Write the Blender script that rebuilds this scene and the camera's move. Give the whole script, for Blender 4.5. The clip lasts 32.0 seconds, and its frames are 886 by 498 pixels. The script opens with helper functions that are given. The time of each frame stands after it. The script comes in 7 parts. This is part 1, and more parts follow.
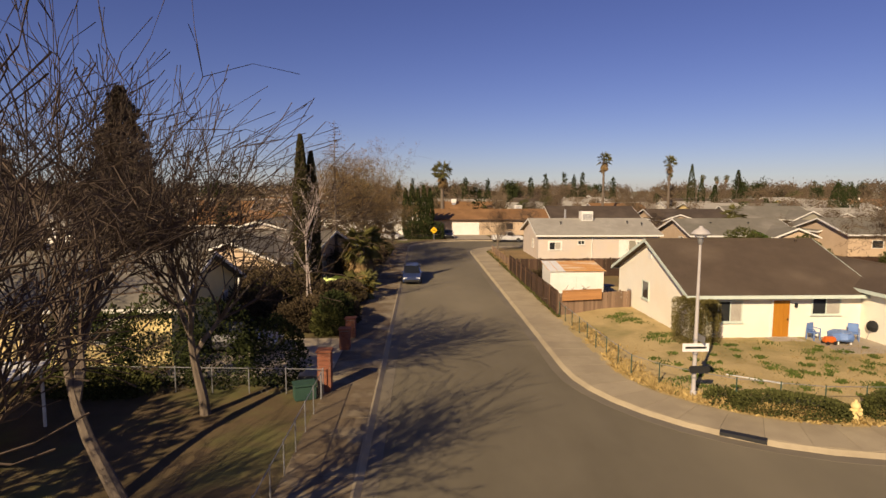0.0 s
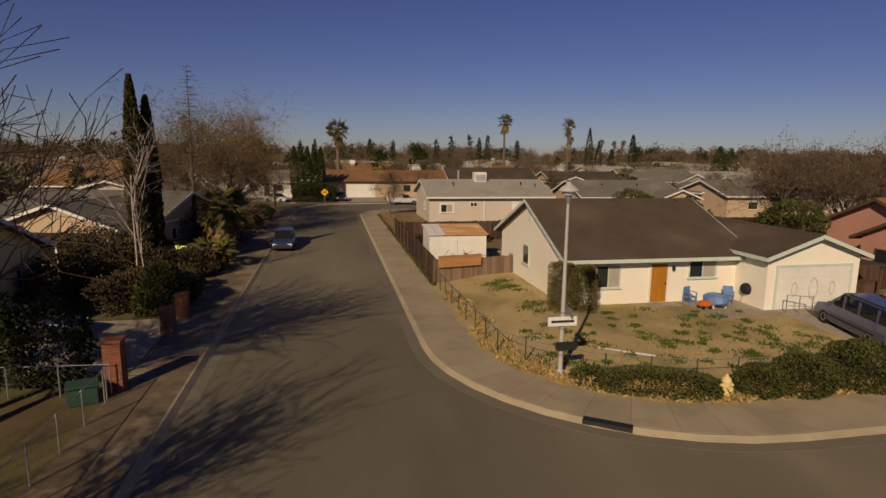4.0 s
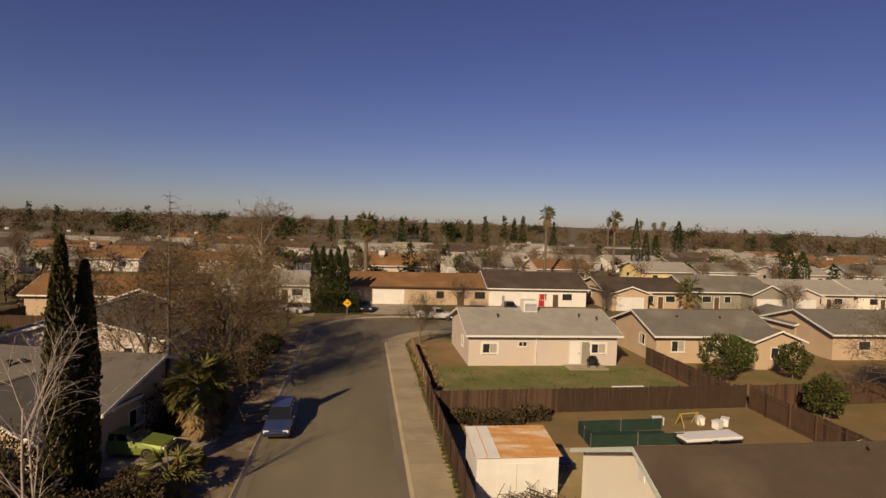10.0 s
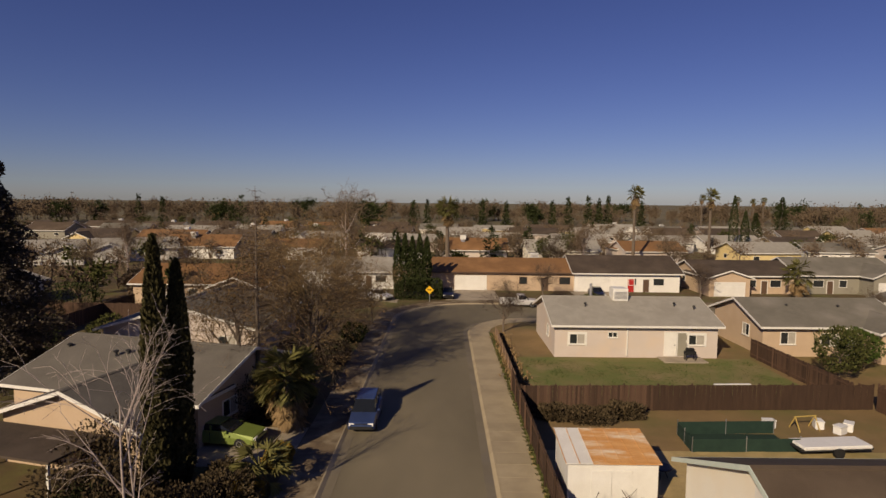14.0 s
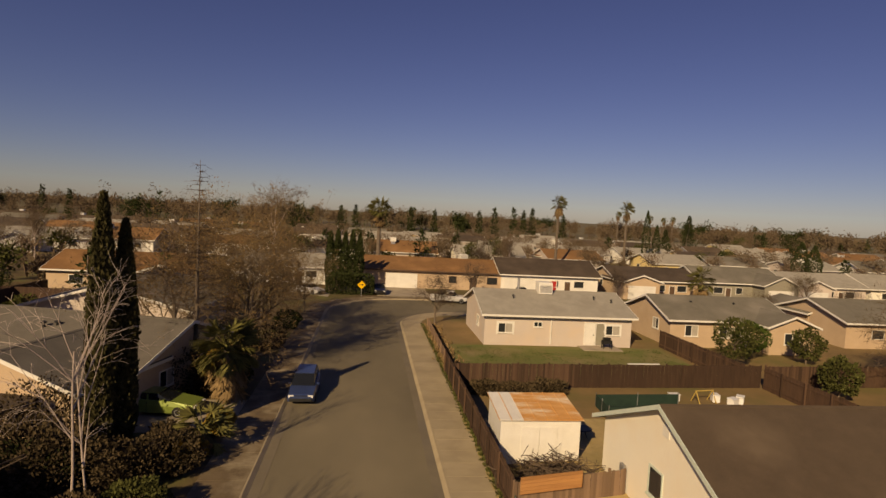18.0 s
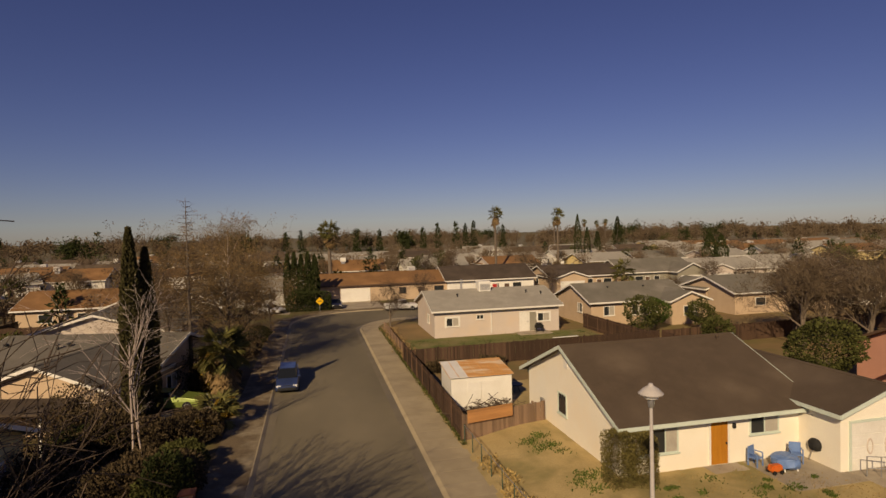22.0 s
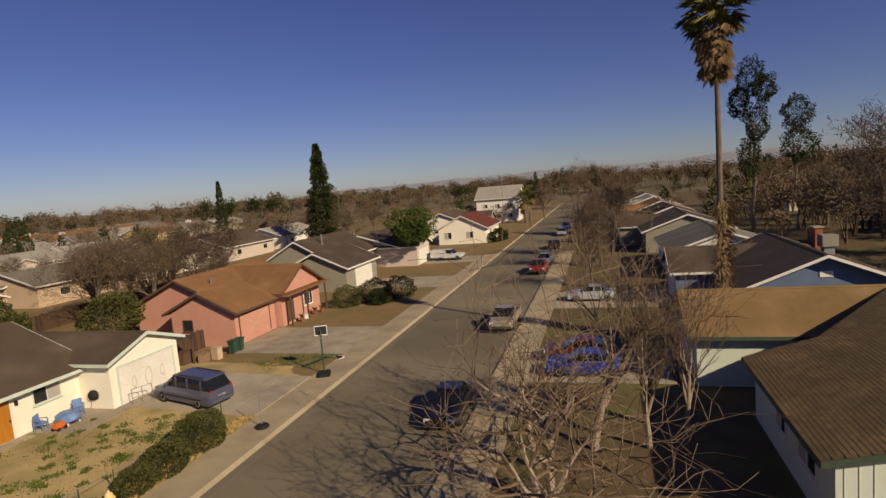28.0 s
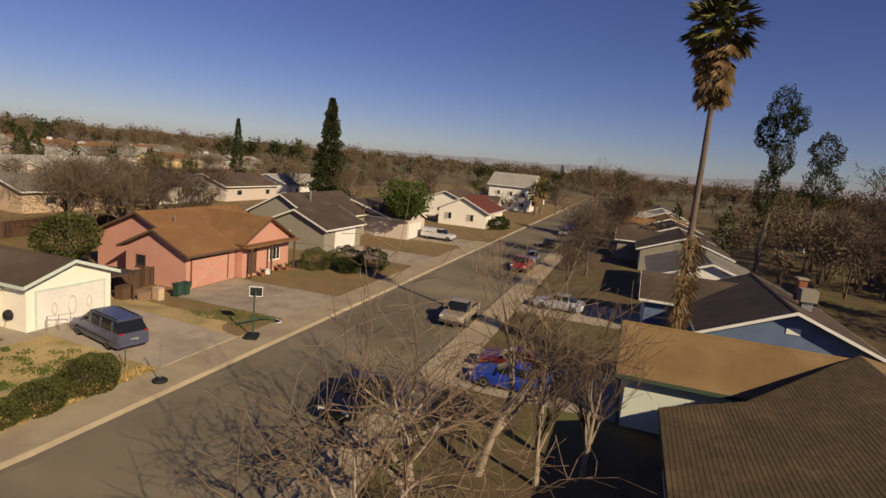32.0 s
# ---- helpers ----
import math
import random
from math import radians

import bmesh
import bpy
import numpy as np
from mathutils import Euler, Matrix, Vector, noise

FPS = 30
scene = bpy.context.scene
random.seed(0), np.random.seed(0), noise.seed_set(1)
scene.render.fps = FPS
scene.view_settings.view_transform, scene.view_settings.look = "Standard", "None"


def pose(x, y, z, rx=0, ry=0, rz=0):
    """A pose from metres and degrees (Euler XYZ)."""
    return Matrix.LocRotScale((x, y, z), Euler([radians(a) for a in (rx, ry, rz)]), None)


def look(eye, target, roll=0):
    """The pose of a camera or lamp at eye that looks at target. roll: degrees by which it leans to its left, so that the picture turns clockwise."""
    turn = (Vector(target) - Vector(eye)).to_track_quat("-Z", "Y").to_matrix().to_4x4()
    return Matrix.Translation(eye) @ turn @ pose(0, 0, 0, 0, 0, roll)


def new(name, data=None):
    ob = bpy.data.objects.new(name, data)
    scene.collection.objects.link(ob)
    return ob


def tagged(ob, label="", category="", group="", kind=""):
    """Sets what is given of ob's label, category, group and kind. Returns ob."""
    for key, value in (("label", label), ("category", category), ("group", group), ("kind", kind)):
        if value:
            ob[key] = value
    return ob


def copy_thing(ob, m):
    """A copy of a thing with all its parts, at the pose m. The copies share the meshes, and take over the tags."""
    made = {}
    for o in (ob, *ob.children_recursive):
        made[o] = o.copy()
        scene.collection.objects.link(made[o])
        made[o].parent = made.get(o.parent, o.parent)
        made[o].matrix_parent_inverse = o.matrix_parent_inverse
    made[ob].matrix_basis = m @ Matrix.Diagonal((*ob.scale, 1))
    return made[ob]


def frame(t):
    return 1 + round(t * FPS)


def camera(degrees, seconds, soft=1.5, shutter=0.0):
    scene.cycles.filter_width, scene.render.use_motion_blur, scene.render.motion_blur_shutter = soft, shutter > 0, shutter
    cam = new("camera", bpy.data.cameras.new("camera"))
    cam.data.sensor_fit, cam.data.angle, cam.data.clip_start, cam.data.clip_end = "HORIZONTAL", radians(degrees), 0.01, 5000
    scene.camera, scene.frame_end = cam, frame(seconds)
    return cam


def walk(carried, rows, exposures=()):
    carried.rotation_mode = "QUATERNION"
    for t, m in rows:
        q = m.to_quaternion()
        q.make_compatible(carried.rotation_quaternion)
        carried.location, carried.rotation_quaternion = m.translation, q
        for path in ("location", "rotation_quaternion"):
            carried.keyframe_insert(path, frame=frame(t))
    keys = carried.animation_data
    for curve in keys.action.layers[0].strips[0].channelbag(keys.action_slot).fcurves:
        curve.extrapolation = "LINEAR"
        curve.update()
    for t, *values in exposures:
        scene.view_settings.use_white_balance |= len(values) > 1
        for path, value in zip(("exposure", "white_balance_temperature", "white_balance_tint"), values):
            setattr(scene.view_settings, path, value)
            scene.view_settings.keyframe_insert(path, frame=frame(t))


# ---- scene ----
# ---- camera ----
cam = camera(75.64, 32.0, soft=1.5)
ROWS = [
    (0.0, pose(-15.12, -31.14, 8.80, 84.09, -0.08, -2.19)),
    (0.5, pose(-14.26, -30.07, 8.66, 87.24, 1.83, -6.96)),
    (1.0, pose(-13.43, -29.17, 8.54, 83.55, -0.59, -10.49)),
    (1.5, pose(-12.75, -28.57, 8.37, 85.80, -2.24, -17.63)),
    (2.0, pose(-12.15, -28.05, 8.29, 86.98, -1.30, -25.56)),
    (2.5, pose(-11.77, -27.75, 8.21, 87.03, -0.77, -32.38)),
    (3.0, pose(-11.73, -27.48, 8.20, 84.70, 0.56, -31.59)),
    (3.5, pose(-11.91, -27.34, 8.14, 81.72, 1.24, -18.55)),
    (5.5, pose(-11.99, -25.86, 9.36, 78.16, -2.88, -4.67)),
    (6.0, pose(-11.85, -24.48, 9.66, 77.51, -3.97, -1.35)),
    (6.5, pose(-11.92, -22.96, 10.24, 81.52, 1.95, 1.18)),
    (7.0, pose(-11.79, -21.82, 10.83, 81.93, 3.32, 1.17)),
    (7.5, pose(-11.78, -20.58, 11.50, 83.21, 3.03, -4.89)),
    (8.0, pose(-11.45, -19.34, 12.10, 83.33, -1.95, -1.15)),
    (8.5, pose(-11.14, -17.97, 12.68, 82.54, -6.09, 1.40)),
    (9.0, pose(-11.02, -16.65, 13.33, 82.79, -5.40, -6.56)),
    (9.5, pose(-11.05, -15.41, 13.98, 82.81, -2.94, -11.58)),
    (10.0, pose(-10.97, -14.61, 14.09, 87.18, -1.96, -7.96)),
    (10.5, pose(-10.90, -13.87, 14.43, 88.11, -2.02, -2.85)),
    (11.0, pose(-10.66, -13.77, 14.59, 87.34, -1.98, -1.47)),
    (11.5, pose(-10.59, -13.57, 14.74, 86.94, -1.90, 0.53)),
    (12.0, pose(-10.66, -13.45, 14.73, 86.10, -3.09, 1.92)),
    (12.5, pose(-10.76, -13.21, 14.85, 85.85, -1.65, 4.04)),
    (13.0, pose(-10.80, -13.18, 14.70, 86.41, -0.69, 3.82)),
    (13.5, pose(-10.84, -13.08, 14.75, 84.37, -2.55, 1.62)),
    (14.0, pose(-10.97, -13.11, 14.56, 85.18, -0.55, 0.09)),
    (14.5, pose(-10.94, -13.22, 14.20, 91.75, -1.36, 1.38)),
    (16.5, pose(-11.31, -14.07, 12.82, 88.14, -3.72, -2.15)),
    (17.0, pose(-11.48, -14.46, 12.77, 87.62, -5.43, -5.70)),
    (17.5, pose(-11.72, -14.90, 12.79, 87.31, -3.84, -7.06)),
    (18.0, pose(-12.12, -15.18, 12.73, 86.47, -3.04, -7.24)),
    (18.5, pose(-12.40, -15.68, 12.67, 90.30, -1.95, -6.95)),
    (19.0, pose(-12.67, -16.56, 12.45, 92.51, -0.11, -8.03)),
    (19.5, pose(-12.92, -17.69, 12.33, 90.17, 0.92, -6.62)),
    (20.0, pose(-13.14, -18.86, 12.21, 86.98, 0.85, -7.38)),
    (20.5, pose(-13.37, -19.96, 12.12, 87.00, 1.13, -10.80)),
    (21.0, pose(-13.59, -21.14, 12.08, 89.42, 1.30, -13.12)),
    (21.5, pose(-13.70, -22.50, 12.09, 87.96, 1.65, -11.86)),
    (22.0, pose(-13.70, -23.92, 12.14, 88.34, 1.50, -12.89)),
    (22.5, pose(-13.47, -25.47, 12.15, 88.56, -0.35, -14.53)),
    (23.0, pose(-13.19, -26.78, 11.97, 88.57, -0.62, -17.39)),
    (23.5, pose(-12.96, -27.89, 11.91, 87.85, -1.18, -21.70)),
    (24.0, pose(-12.68, -28.63, 11.53, 88.50, -1.79, -27.23)),
    (24.5, pose(-12.60, -29.10, 11.24, 86.12, -3.02, -32.91)),
    (25.0, pose(-12.75, -29.77, 11.02, 83.43, -5.26, -37.49)),
    (25.5, pose(-13.04, -30.33, 11.03, 79.60, -4.03, -42.03)),
    (26.0, pose(-13.37, -30.99, 11.22, 83.66, -3.82, -48.11)),
    (26.5, pose(-14.10, -31.55, 11.38, 87.82, -2.88, -59.32)),
    (28.5, pose(-15.84, -30.30, 12.29, 82.77, 4.32, -76.18)),
    (29.0, pose(-15.67, -30.68, 12.66, 82.82, 2.49, -76.12)),
    (29.5, pose(-15.37, -31.20, 12.83, 80.06, 0.08, -73.55)),
    (30.0, pose(-14.92, -31.69, 12.85, 83.20, 0.77, -73.56)),
    (30.5, pose(-14.43, -32.23, 12.79, 84.96, 1.64, -75.20)),
    (31.0, pose(-13.90, -32.86, 12.65, 84.91, 2.19, -75.47)),
    (31.5, pose(-13.28, -33.51, 12.56, 81.83, -1.83, -73.83)),
    (32.0, pose(-12.62, -33.95, 12.54, 80.97, -5.44, -71.43)),
]
LEVELS = [(0.0, 0.32, 7000, 31), (1.0, -0.05, 7400, 34), (2.0, -0.55, 6700, 30), (3.5, -0.6, 6900, 32), (6.0, -0.1, 6100, 29), (7.0, 0.08, 6900, 31), (9.0, -0.05, 6900, 31), (11.0, -0.2, 7500, 33),
          (13.0, -0.24, 7300, 32), (14.0, -0.22, 6500, 31), (14.5, -0.22, 6700, 31), (17.0, -0.22, 7700, 31), (19.0, -0.22, 8300, 31), (21.0, -0.2, 7400, 31), (23.0, -0.46, 7500, 31), (25.0, -0.6, 6400, 28), (26.0, -0.68, 5900, 29), (28.5, 0.0, 6700, 28),
          (30.0, 0.0, 6300, 28), (31.0, 0.03, 7200, 30), (32.0, 0.03, 6600, 29)]
walk(cam, ROWS, LEVELS)

# ---- light ----
SUN_AZ = math.atan2(-0.845, -0.535)          # ground direction towards the sun
SUN_EL = radians(29)
world = bpy.data.worlds.new("sky")
scene.world = world
world.use_nodes = True
wn = world.node_tree.nodes
sky = wn.new("ShaderNodeTexSky")
sky.sky_type = "NISHITA"
sky.sun_disc = False
sky.sun_elevation = SUN_EL
sky.sun_rotation = radians(90) - SUN_AZ
sky.air_density, sky.dust_density, sky.ozone_density = 1.0, 0.7, 5.0
sky.altitude = 1200
wn["Background"].inputs["Strength"].default_value = 0.05
deep = wn.new("ShaderNodeHueSaturation")      # the clear winter sky is a deep violet blue
deep.inputs["Hue"].default_value, deep.inputs["Saturation"].default_value, deep.inputs["Value"].default_value = 0.519, 1.08, 1.14
world.node_tree.links.new(sky.outputs[0], deep.inputs["Color"])
world.node_tree.links.new(deep.outputs[0], wn["Background"].inputs["Color"])
sun = new("sun", bpy.data.lights.new("sun", "SUN"))
sun.data.energy, sun.data.angle, sun.data.color = 5.0, radians(0.6), (1.0, 0.9, 0.56)
sun_dir = Vector((math.cos(SUN_AZ) * math.cos(SUN_EL), math.sin(SUN_AZ) * math.cos(SUN_EL), math.sin(SUN_EL)))
sun.matrix_world = look((-60, -120, 80), Vector((-60, -120, 80)) - sun_dir)


# ---- materials ----
def mat(name, a, b=None, scale=3.0, fine=40.0, rough=0.85, bump=0.15, metal=0.0, stretch=(1, 1, 1), spec=0.3, stain=None, stain_scale=0.25,
        rand=0.0, island=0.0, stripes=None):
    """A rough outdoor surface: two colours mixed by coarse and fine noise, an optional third as stains, and a fine bump."""
    m = bpy.data.materials.new(name)
    m.use_nodes = True
    nt = m.node_tree
    bs = nt.nodes["Principled BSDF"]
    bs.inputs["Metallic"].default_value = metal
    bs.inputs["Specular IOR Level"].default_value = spec
    b = b or tuple(c * 0.72 for c in a)
    tc = nt.nodes.new("ShaderNodeTexCoord")
    mp = nt.nodes.new("ShaderNodeMapping")
    mp.inputs["Scale"].default_value = stretch
    nt.links.new(tc.outputs["Object"], mp.inputs["Vector"])

    def noise_node(sc, detail, rgh=0.6):
        n = nt.nodes.new("ShaderNodeTexNoise")
        n.inputs["Scale"].default_value, n.inputs["Detail"].default_value, n.inputs["Roughness"].default_value = sc, detail, rgh
        nt.links.new(mp.outputs[0], n.inputs["Vector"])
        return n

    def ramp(src, lo, hi):
        r = nt.nodes.new("ShaderNodeMapRange")
        r.inputs["From Min"].default_value, r.inputs["From Max"].default_value = lo, hi
        nt.links.new(src, r.inputs["Value"])
        return r.outputs[0]

    def mix(f, x, y, kind="MIX"):
        n = nt.nodes.new("ShaderNodeMix")
        n.data_type, n.blend_type = "RGBA", kind
        for sock, v in ((n.inputs["Factor"], f), (n.inputs["A"], x), (n.inputs["B"], y)):
            if isinstance(v, (int, float)):
                sock.default_value = v
            elif isinstance(v, tuple):
                sock.default_value = (*v, 1)
            else:
                nt.links.new(v, sock)
        return n.outputs["Result"]

    n1, n2 = noise_node(scale, 5), noise_node(fine, 3, 0.7)
    col = mix(ramp(n1.outputs["Fac"], 0.3, 0.7), a, b)
    col = mix(ramp(n2.outputs["Fac"], 0.35, 0.75), col, mix(0.45, col, tuple(c * 0.5 for c in b)))
    if stain:
        n3 = noise_node(stain_scale, 4, 0.65)
        col = mix(ramp(n3.outputs["Fac"], 0.48, 0.68), col, stain)
    if stripes:
        wv = nt.nodes.new("ShaderNodeTexWave")
        wv.bands_direction, wv.inputs["Scale"].default_value, wv.inputs["Distortion"].default_value = stripes[0], stripes[1], stripes[2]
        nt.links.new(mp.outputs[0], wv.inputs["Vector"])
        col = mix(ramp(wv.outputs["Fac"], 0.2, 0.8), col, mix(stripes[3], col, tuple(c * 0.5 for c in b)))
    if rand or island:
        if rand:
            src = nt.nodes.new("ShaderNodeObjectInfo").outputs["Random"]
        else:
            src = nt.nodes.new("ShaderNodeNewGeometry").outputs["Random Per Island"]
        hv = nt.nodes.new("ShaderNodeHueSaturation")
        amt = rand or island
        rr = nt.nodes.new("ShaderNodeMapRange")
        rr.inputs["To Min"].default_value, rr.inputs["To Max"].default_value = 1 - amt, 1 + amt
        nt.links.new(src, rr.inputs["Value"])
        nt.links.new(rr.outputs[0], hv.inputs["Value"])
        nt.links.new(col, hv.inputs["Color"])
        col = hv.outputs[0]
    nt.links.new(col, bs.inputs["Base Color"])
    rg = nt.nodes.new("ShaderNodeMapRange")
    rg.inputs["To Min"].default_value, rg.inputs["To Max"].default_value = max(0.05, rough - 0.12), min(1, rough + 0.1)
    nt.links.new(n1.outputs["Fac"], rg.inputs["Value"])
    nt.links.new(rg.outputs[0], bs.inputs["Roughness"])
    if bump:
        bp = nt.nodes.new("ShaderNodeBump")
        bp.inputs["Strength"].default_value, bp.inputs["Distance"].default_value = bump, 0.03
        nt.links.new(n2.outputs["Fac"], bp.inputs["Height"])
        nt.links.new(bp.outputs[0], bs.inputs["Normal"])
    return m


def glass(name, tint=(0.02, 0.025, 0.03), rough=0.06):
    m = bpy.data.materials.new(name)
    m.use_nodes = True
    bs = m.node_tree.nodes["Principled BSDF"]
    bs.inputs["Base Color"].default_value = (*tint, 1)
    bs.inputs["Roughness"].default_value = rough
    bs.inputs["Specular IOR Level"].default_value = 0.6
    return m


ASPHALT = mat("asphalt", (0.182, 0.155, 0.102), (0.128, 0.109, 0.072), 0.28, 60, 0.9, 0.3, stain=(0.225, 0.19, 0.124), stain_scale=0.07, stretch=(1.0, 0.45, 1.0))
PAVE = mat("pavement_concrete", (0.42, 0.345, 0.225), (0.35, 0.285, 0.185), 0.6, 50, 0.92, 0.25, stain=(0.29, 0.235, 0.155), stain_scale=0.3, rand=0.07)
# tree shade and its light patches put into the colour, with leaf litter
PAVE_SHADED = mat("shaded_leafy_concrete", (0.2, 0.15, 0.09), (0.14, 0.1, 0.06), 0.9, 30, 0.95, 0.3, stain=(0.29, 0.24, 0.16), stain_scale=0.5, rand=0.12)
SEAL = mat("crack_sealant", (0.03, 0.028, 0.026), None, 3, 30, 0.6, 0.1)
CONCRETE = mat("concrete", (0.4, 0.34, 0.255), (0.32, 0.27, 0.2), 0.8, 50, 0.9, 0.2, stain=(0.25, 0.21, 0.16), stain_scale=0.4, rand=0.08)
GUTTER = mat("gutter_concrete", (0.22, 0.185, 0.128), (0.17, 0.143, 0.1), 0.5, 50, 0.9, 0.2, stain=(0.16, 0.14, 0.11), stain_scale=0.2)
DIRT = mat("dry_yard_soil", (0.52, 0.39, 0.18), (0.4, 0.295, 0.13), 0.5, 14, 0.95, 0.5, stain=(0.24, 0.2, 0.08), stain_scale=0.24)
LAWN = mat("winter_lawn", (0.12, 0.155, 0.035), (0.19, 0.17, 0.06), 0.5, 18, 0.95, 0.6, stain=(0.27, 0.2, 0.1), stain_scale=0.13)
DRYLAWN = mat("dry_brown_lawn", (0.27, 0.18, 0.08), (0.2, 0.135, 0.06), 0.4, 18, 0.95, 0.6, stain=(0.15, 0.13, 0.045), stain_scale=0.12)
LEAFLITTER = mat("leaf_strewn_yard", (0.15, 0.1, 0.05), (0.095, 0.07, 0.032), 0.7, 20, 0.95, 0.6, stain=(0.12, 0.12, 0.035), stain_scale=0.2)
GROUND = mat("open_ground", (0.19, 0.15, 0.085), (0.13, 0.12, 0.055), 0.03, 2, 0.95, 0.3, stain=(0.1, 0.085, 0.05), stain_scale=0.015)
STUCCO_CREAM = mat("cream_stucco", (0.88, 0.84, 0.72), (0.84, 0.79, 0.67), 0.6, 45, 0.9, 0.25, stain=(0.78, 0.71, 0.58), stain_scale=0.35)
STUCCO_PEACH = mat("peach_stucco", (0.62, 0.54, 0.475), (0.56, 0.485, 0.425), 0.6, 45, 0.9, 0.25, stain=(0.57, 0.47, 0.38), stain_scale=0.35)
STUCCO_TAN = mat("tan_stucco", (0.56, 0.42, 0.29), (0.5, 0.37, 0.25), 0.6, 45, 0.9, 0.25)
STUCCO_PINK = mat("salmon_stucco", (0.61, 0.31, 0.23), (0.54, 0.27, 0.2), 0.6, 45, 0.9, 0.25)
STUCCO_GREY = mat("grey_stucco", (0.3, 0.28, 0.22), (0.26, 0.24, 0.19), 0.6, 45, 0.9, 0.25)
STUCCO_WHITE = mat("white_stucco", (0.82, 0.8, 0.74), (0.74, 0.72, 0.66), 0.6, 45, 0.9, 0.25)
STUCCO_YELLOW = mat("yellow_stucco", (0.78, 0.62, 0.3), (0.7, 0.55, 0.26), 0.6, 45, 0.9, 0.25)
SIDING_BLUE = mat("blue_siding", (0.13, 0.19, 0.3), (0.1, 0.15, 0.25), 0.6, 40, 0.75, 0.2)
SIDING_MINT = mat("pale_green_siding", (0.66, 0.72, 0.62), (0.58, 0.64, 0.54), 0.6, 40, 0.75, 0.2)
TRIM_MINT = mat("mint_trim_paint", (0.6, 0.68, 0.6), (0.52, 0.6, 0.53), 2, 40, 0.6, 0.1)
TRIM_WHITE = mat("white_trim_paint", (0.8, 0.78, 0.72), (0.72, 0.7, 0.64), 2, 40, 0.6, 0.1)
TRIM_BROWN = mat("brown_trim_paint", (0.13, 0.08, 0.05), (0.1, 0.06, 0.04), 2, 40, 0.7, 0.1)
ROOF_BROWN = mat("brown_shingles", (0.105, 0.075, 0.05), (0.08, 0.057, 0.038), 1.2, 25, 0.95, 0.6, stain=(0.125, 0.092, 0.062), stain_scale=0.3, island=0.12)
ROOF_DARK = mat("charcoal_brown_shingles", (0.085, 0.062, 0.045), (0.06, 0.045, 0.033), 1.2, 25, 0.95, 0.6, stain=(0.1, 0.075, 0.055), stain_scale=0.3, island=0.12)
ROOF_GREY = mat("grey_shingles", (0.37, 0.345, 0.29), (0.31, 0.29, 0.245), 1.2, 25, 0.95, 0.6, stain=(0.27, 0.25, 0.21), stain_scale=0.3, island=0.1)
ROOF_MID = mat("mid_grey_shingles", (0.15, 0.136, 0.115), (0.12, 0.108, 0.092), 1.2, 25, 0.95, 0.6, stain=(0.17, 0.154, 0.13), stain_scale=0.3, island=0.12)
ROOF_SLATE = mat("dark_grey_shingles", (0.19, 0.175, 0.14), (0.15, 0.138, 0.11), 1.2, 25, 0.95, 0.6, stain=(0.22, 0.2, 0.165), stain_scale=0.3, island=0.12)
ROOF_ORANGE = mat("rust_brown_shingles", (0.25, 0.13, 0.052), (0.195, 0.1, 0.042), 1.2, 25, 0.95, 0.6, stain=(0.29, 0.155, 0.065), stain_scale=0.3, island=0.12)
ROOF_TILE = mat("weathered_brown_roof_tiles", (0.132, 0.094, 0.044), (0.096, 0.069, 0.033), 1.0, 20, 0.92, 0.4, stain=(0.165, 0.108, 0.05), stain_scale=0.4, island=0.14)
# tan shingles with sunlight put into the colour, for wing and rear slope
ROOF_SUNLIT = mat("sunlit_tan_shingles", (0.23, 0.145, 0.06), (0.185, 0.115, 0.048), 1.2, 25, 0.95, 0.6, stain=(0.26, 0.17, 0.075), stain_scale=0.3, island=0.12)
TRIM_GREEN = mat("dark_green_trim", (0.07, 0.1, 0.065), (0.05, 0.075, 0.05), 1, 25, 0.6, 0.1)
RUST = mat("rusty_metal_sheet", (0.72, 0.4, 0.15), (0.58, 0.27, 0.08), 1.2, 20, 0.75, 0.2, stain=(0.74, 0.64, 0.48), stain_scale=0.7, stretch=(0.6, 2, 1))
WHITE_METAL = mat("painted_white_metal", (0.8, 0.79, 0.74), (0.7, 0.68, 0.62), 1, 25, 0.5, 0.1)
FENCE = mat("weathered_fence_boards", (0.105, 0.06, 0.037), (0.065, 0.037, 0.024), 1.0, 25, 0.85, 0.4, stretch=(4, 4, 0.5), rand=0.42)
FENCE_NEW = mat("new_cedar_boards", (0.48, 0.24, 0.09), (0.38, 0.18, 0.07), 1.0, 25, 0.8, 0.3, stretch=(0.5, 4, 4), rand=0.15)
FENCE_GREY = mat("silvered_fence_boards", (0.26, 0.17, 0.11), (0.19, 0.125, 0.085), 1.0, 25, 0.85, 0.4, stretch=(4, 4, 0.5), rand=0.25)
DOOR_WOOD = mat("varnished_orange_wood", (0.5, 0.21, 0.022), (0.4, 0.16, 0.018), 1.5, 20, 0.45, 0.1, stretch=(5, 5, 0.6))
BARK = mat("grey_brown_bark", (0.2, 0.155, 0.115), (0.115, 0.09, 0.068), 3, 25, 0.95, 0.6, stretch=(3, 3, 0.6))
BARK_PALE = mat("pale_birch_bark", (0.55, 0.46, 0.41), (0.36, 0.29, 0.25), 2, 14, 0.85, 0.3, stretch=(1, 1, 2))
BARK_TAN = mat("tan_bark", (0.38, 0.305, 0.225), (0.25, 0.2, 0.145), 3, 25, 0.95, 0.5, stretch=(3, 3, 0.6))
WIRE = mat("dull_fence_wire", (0.26, 0.24, 0.2), None, 4, 30, 0.7, 0)
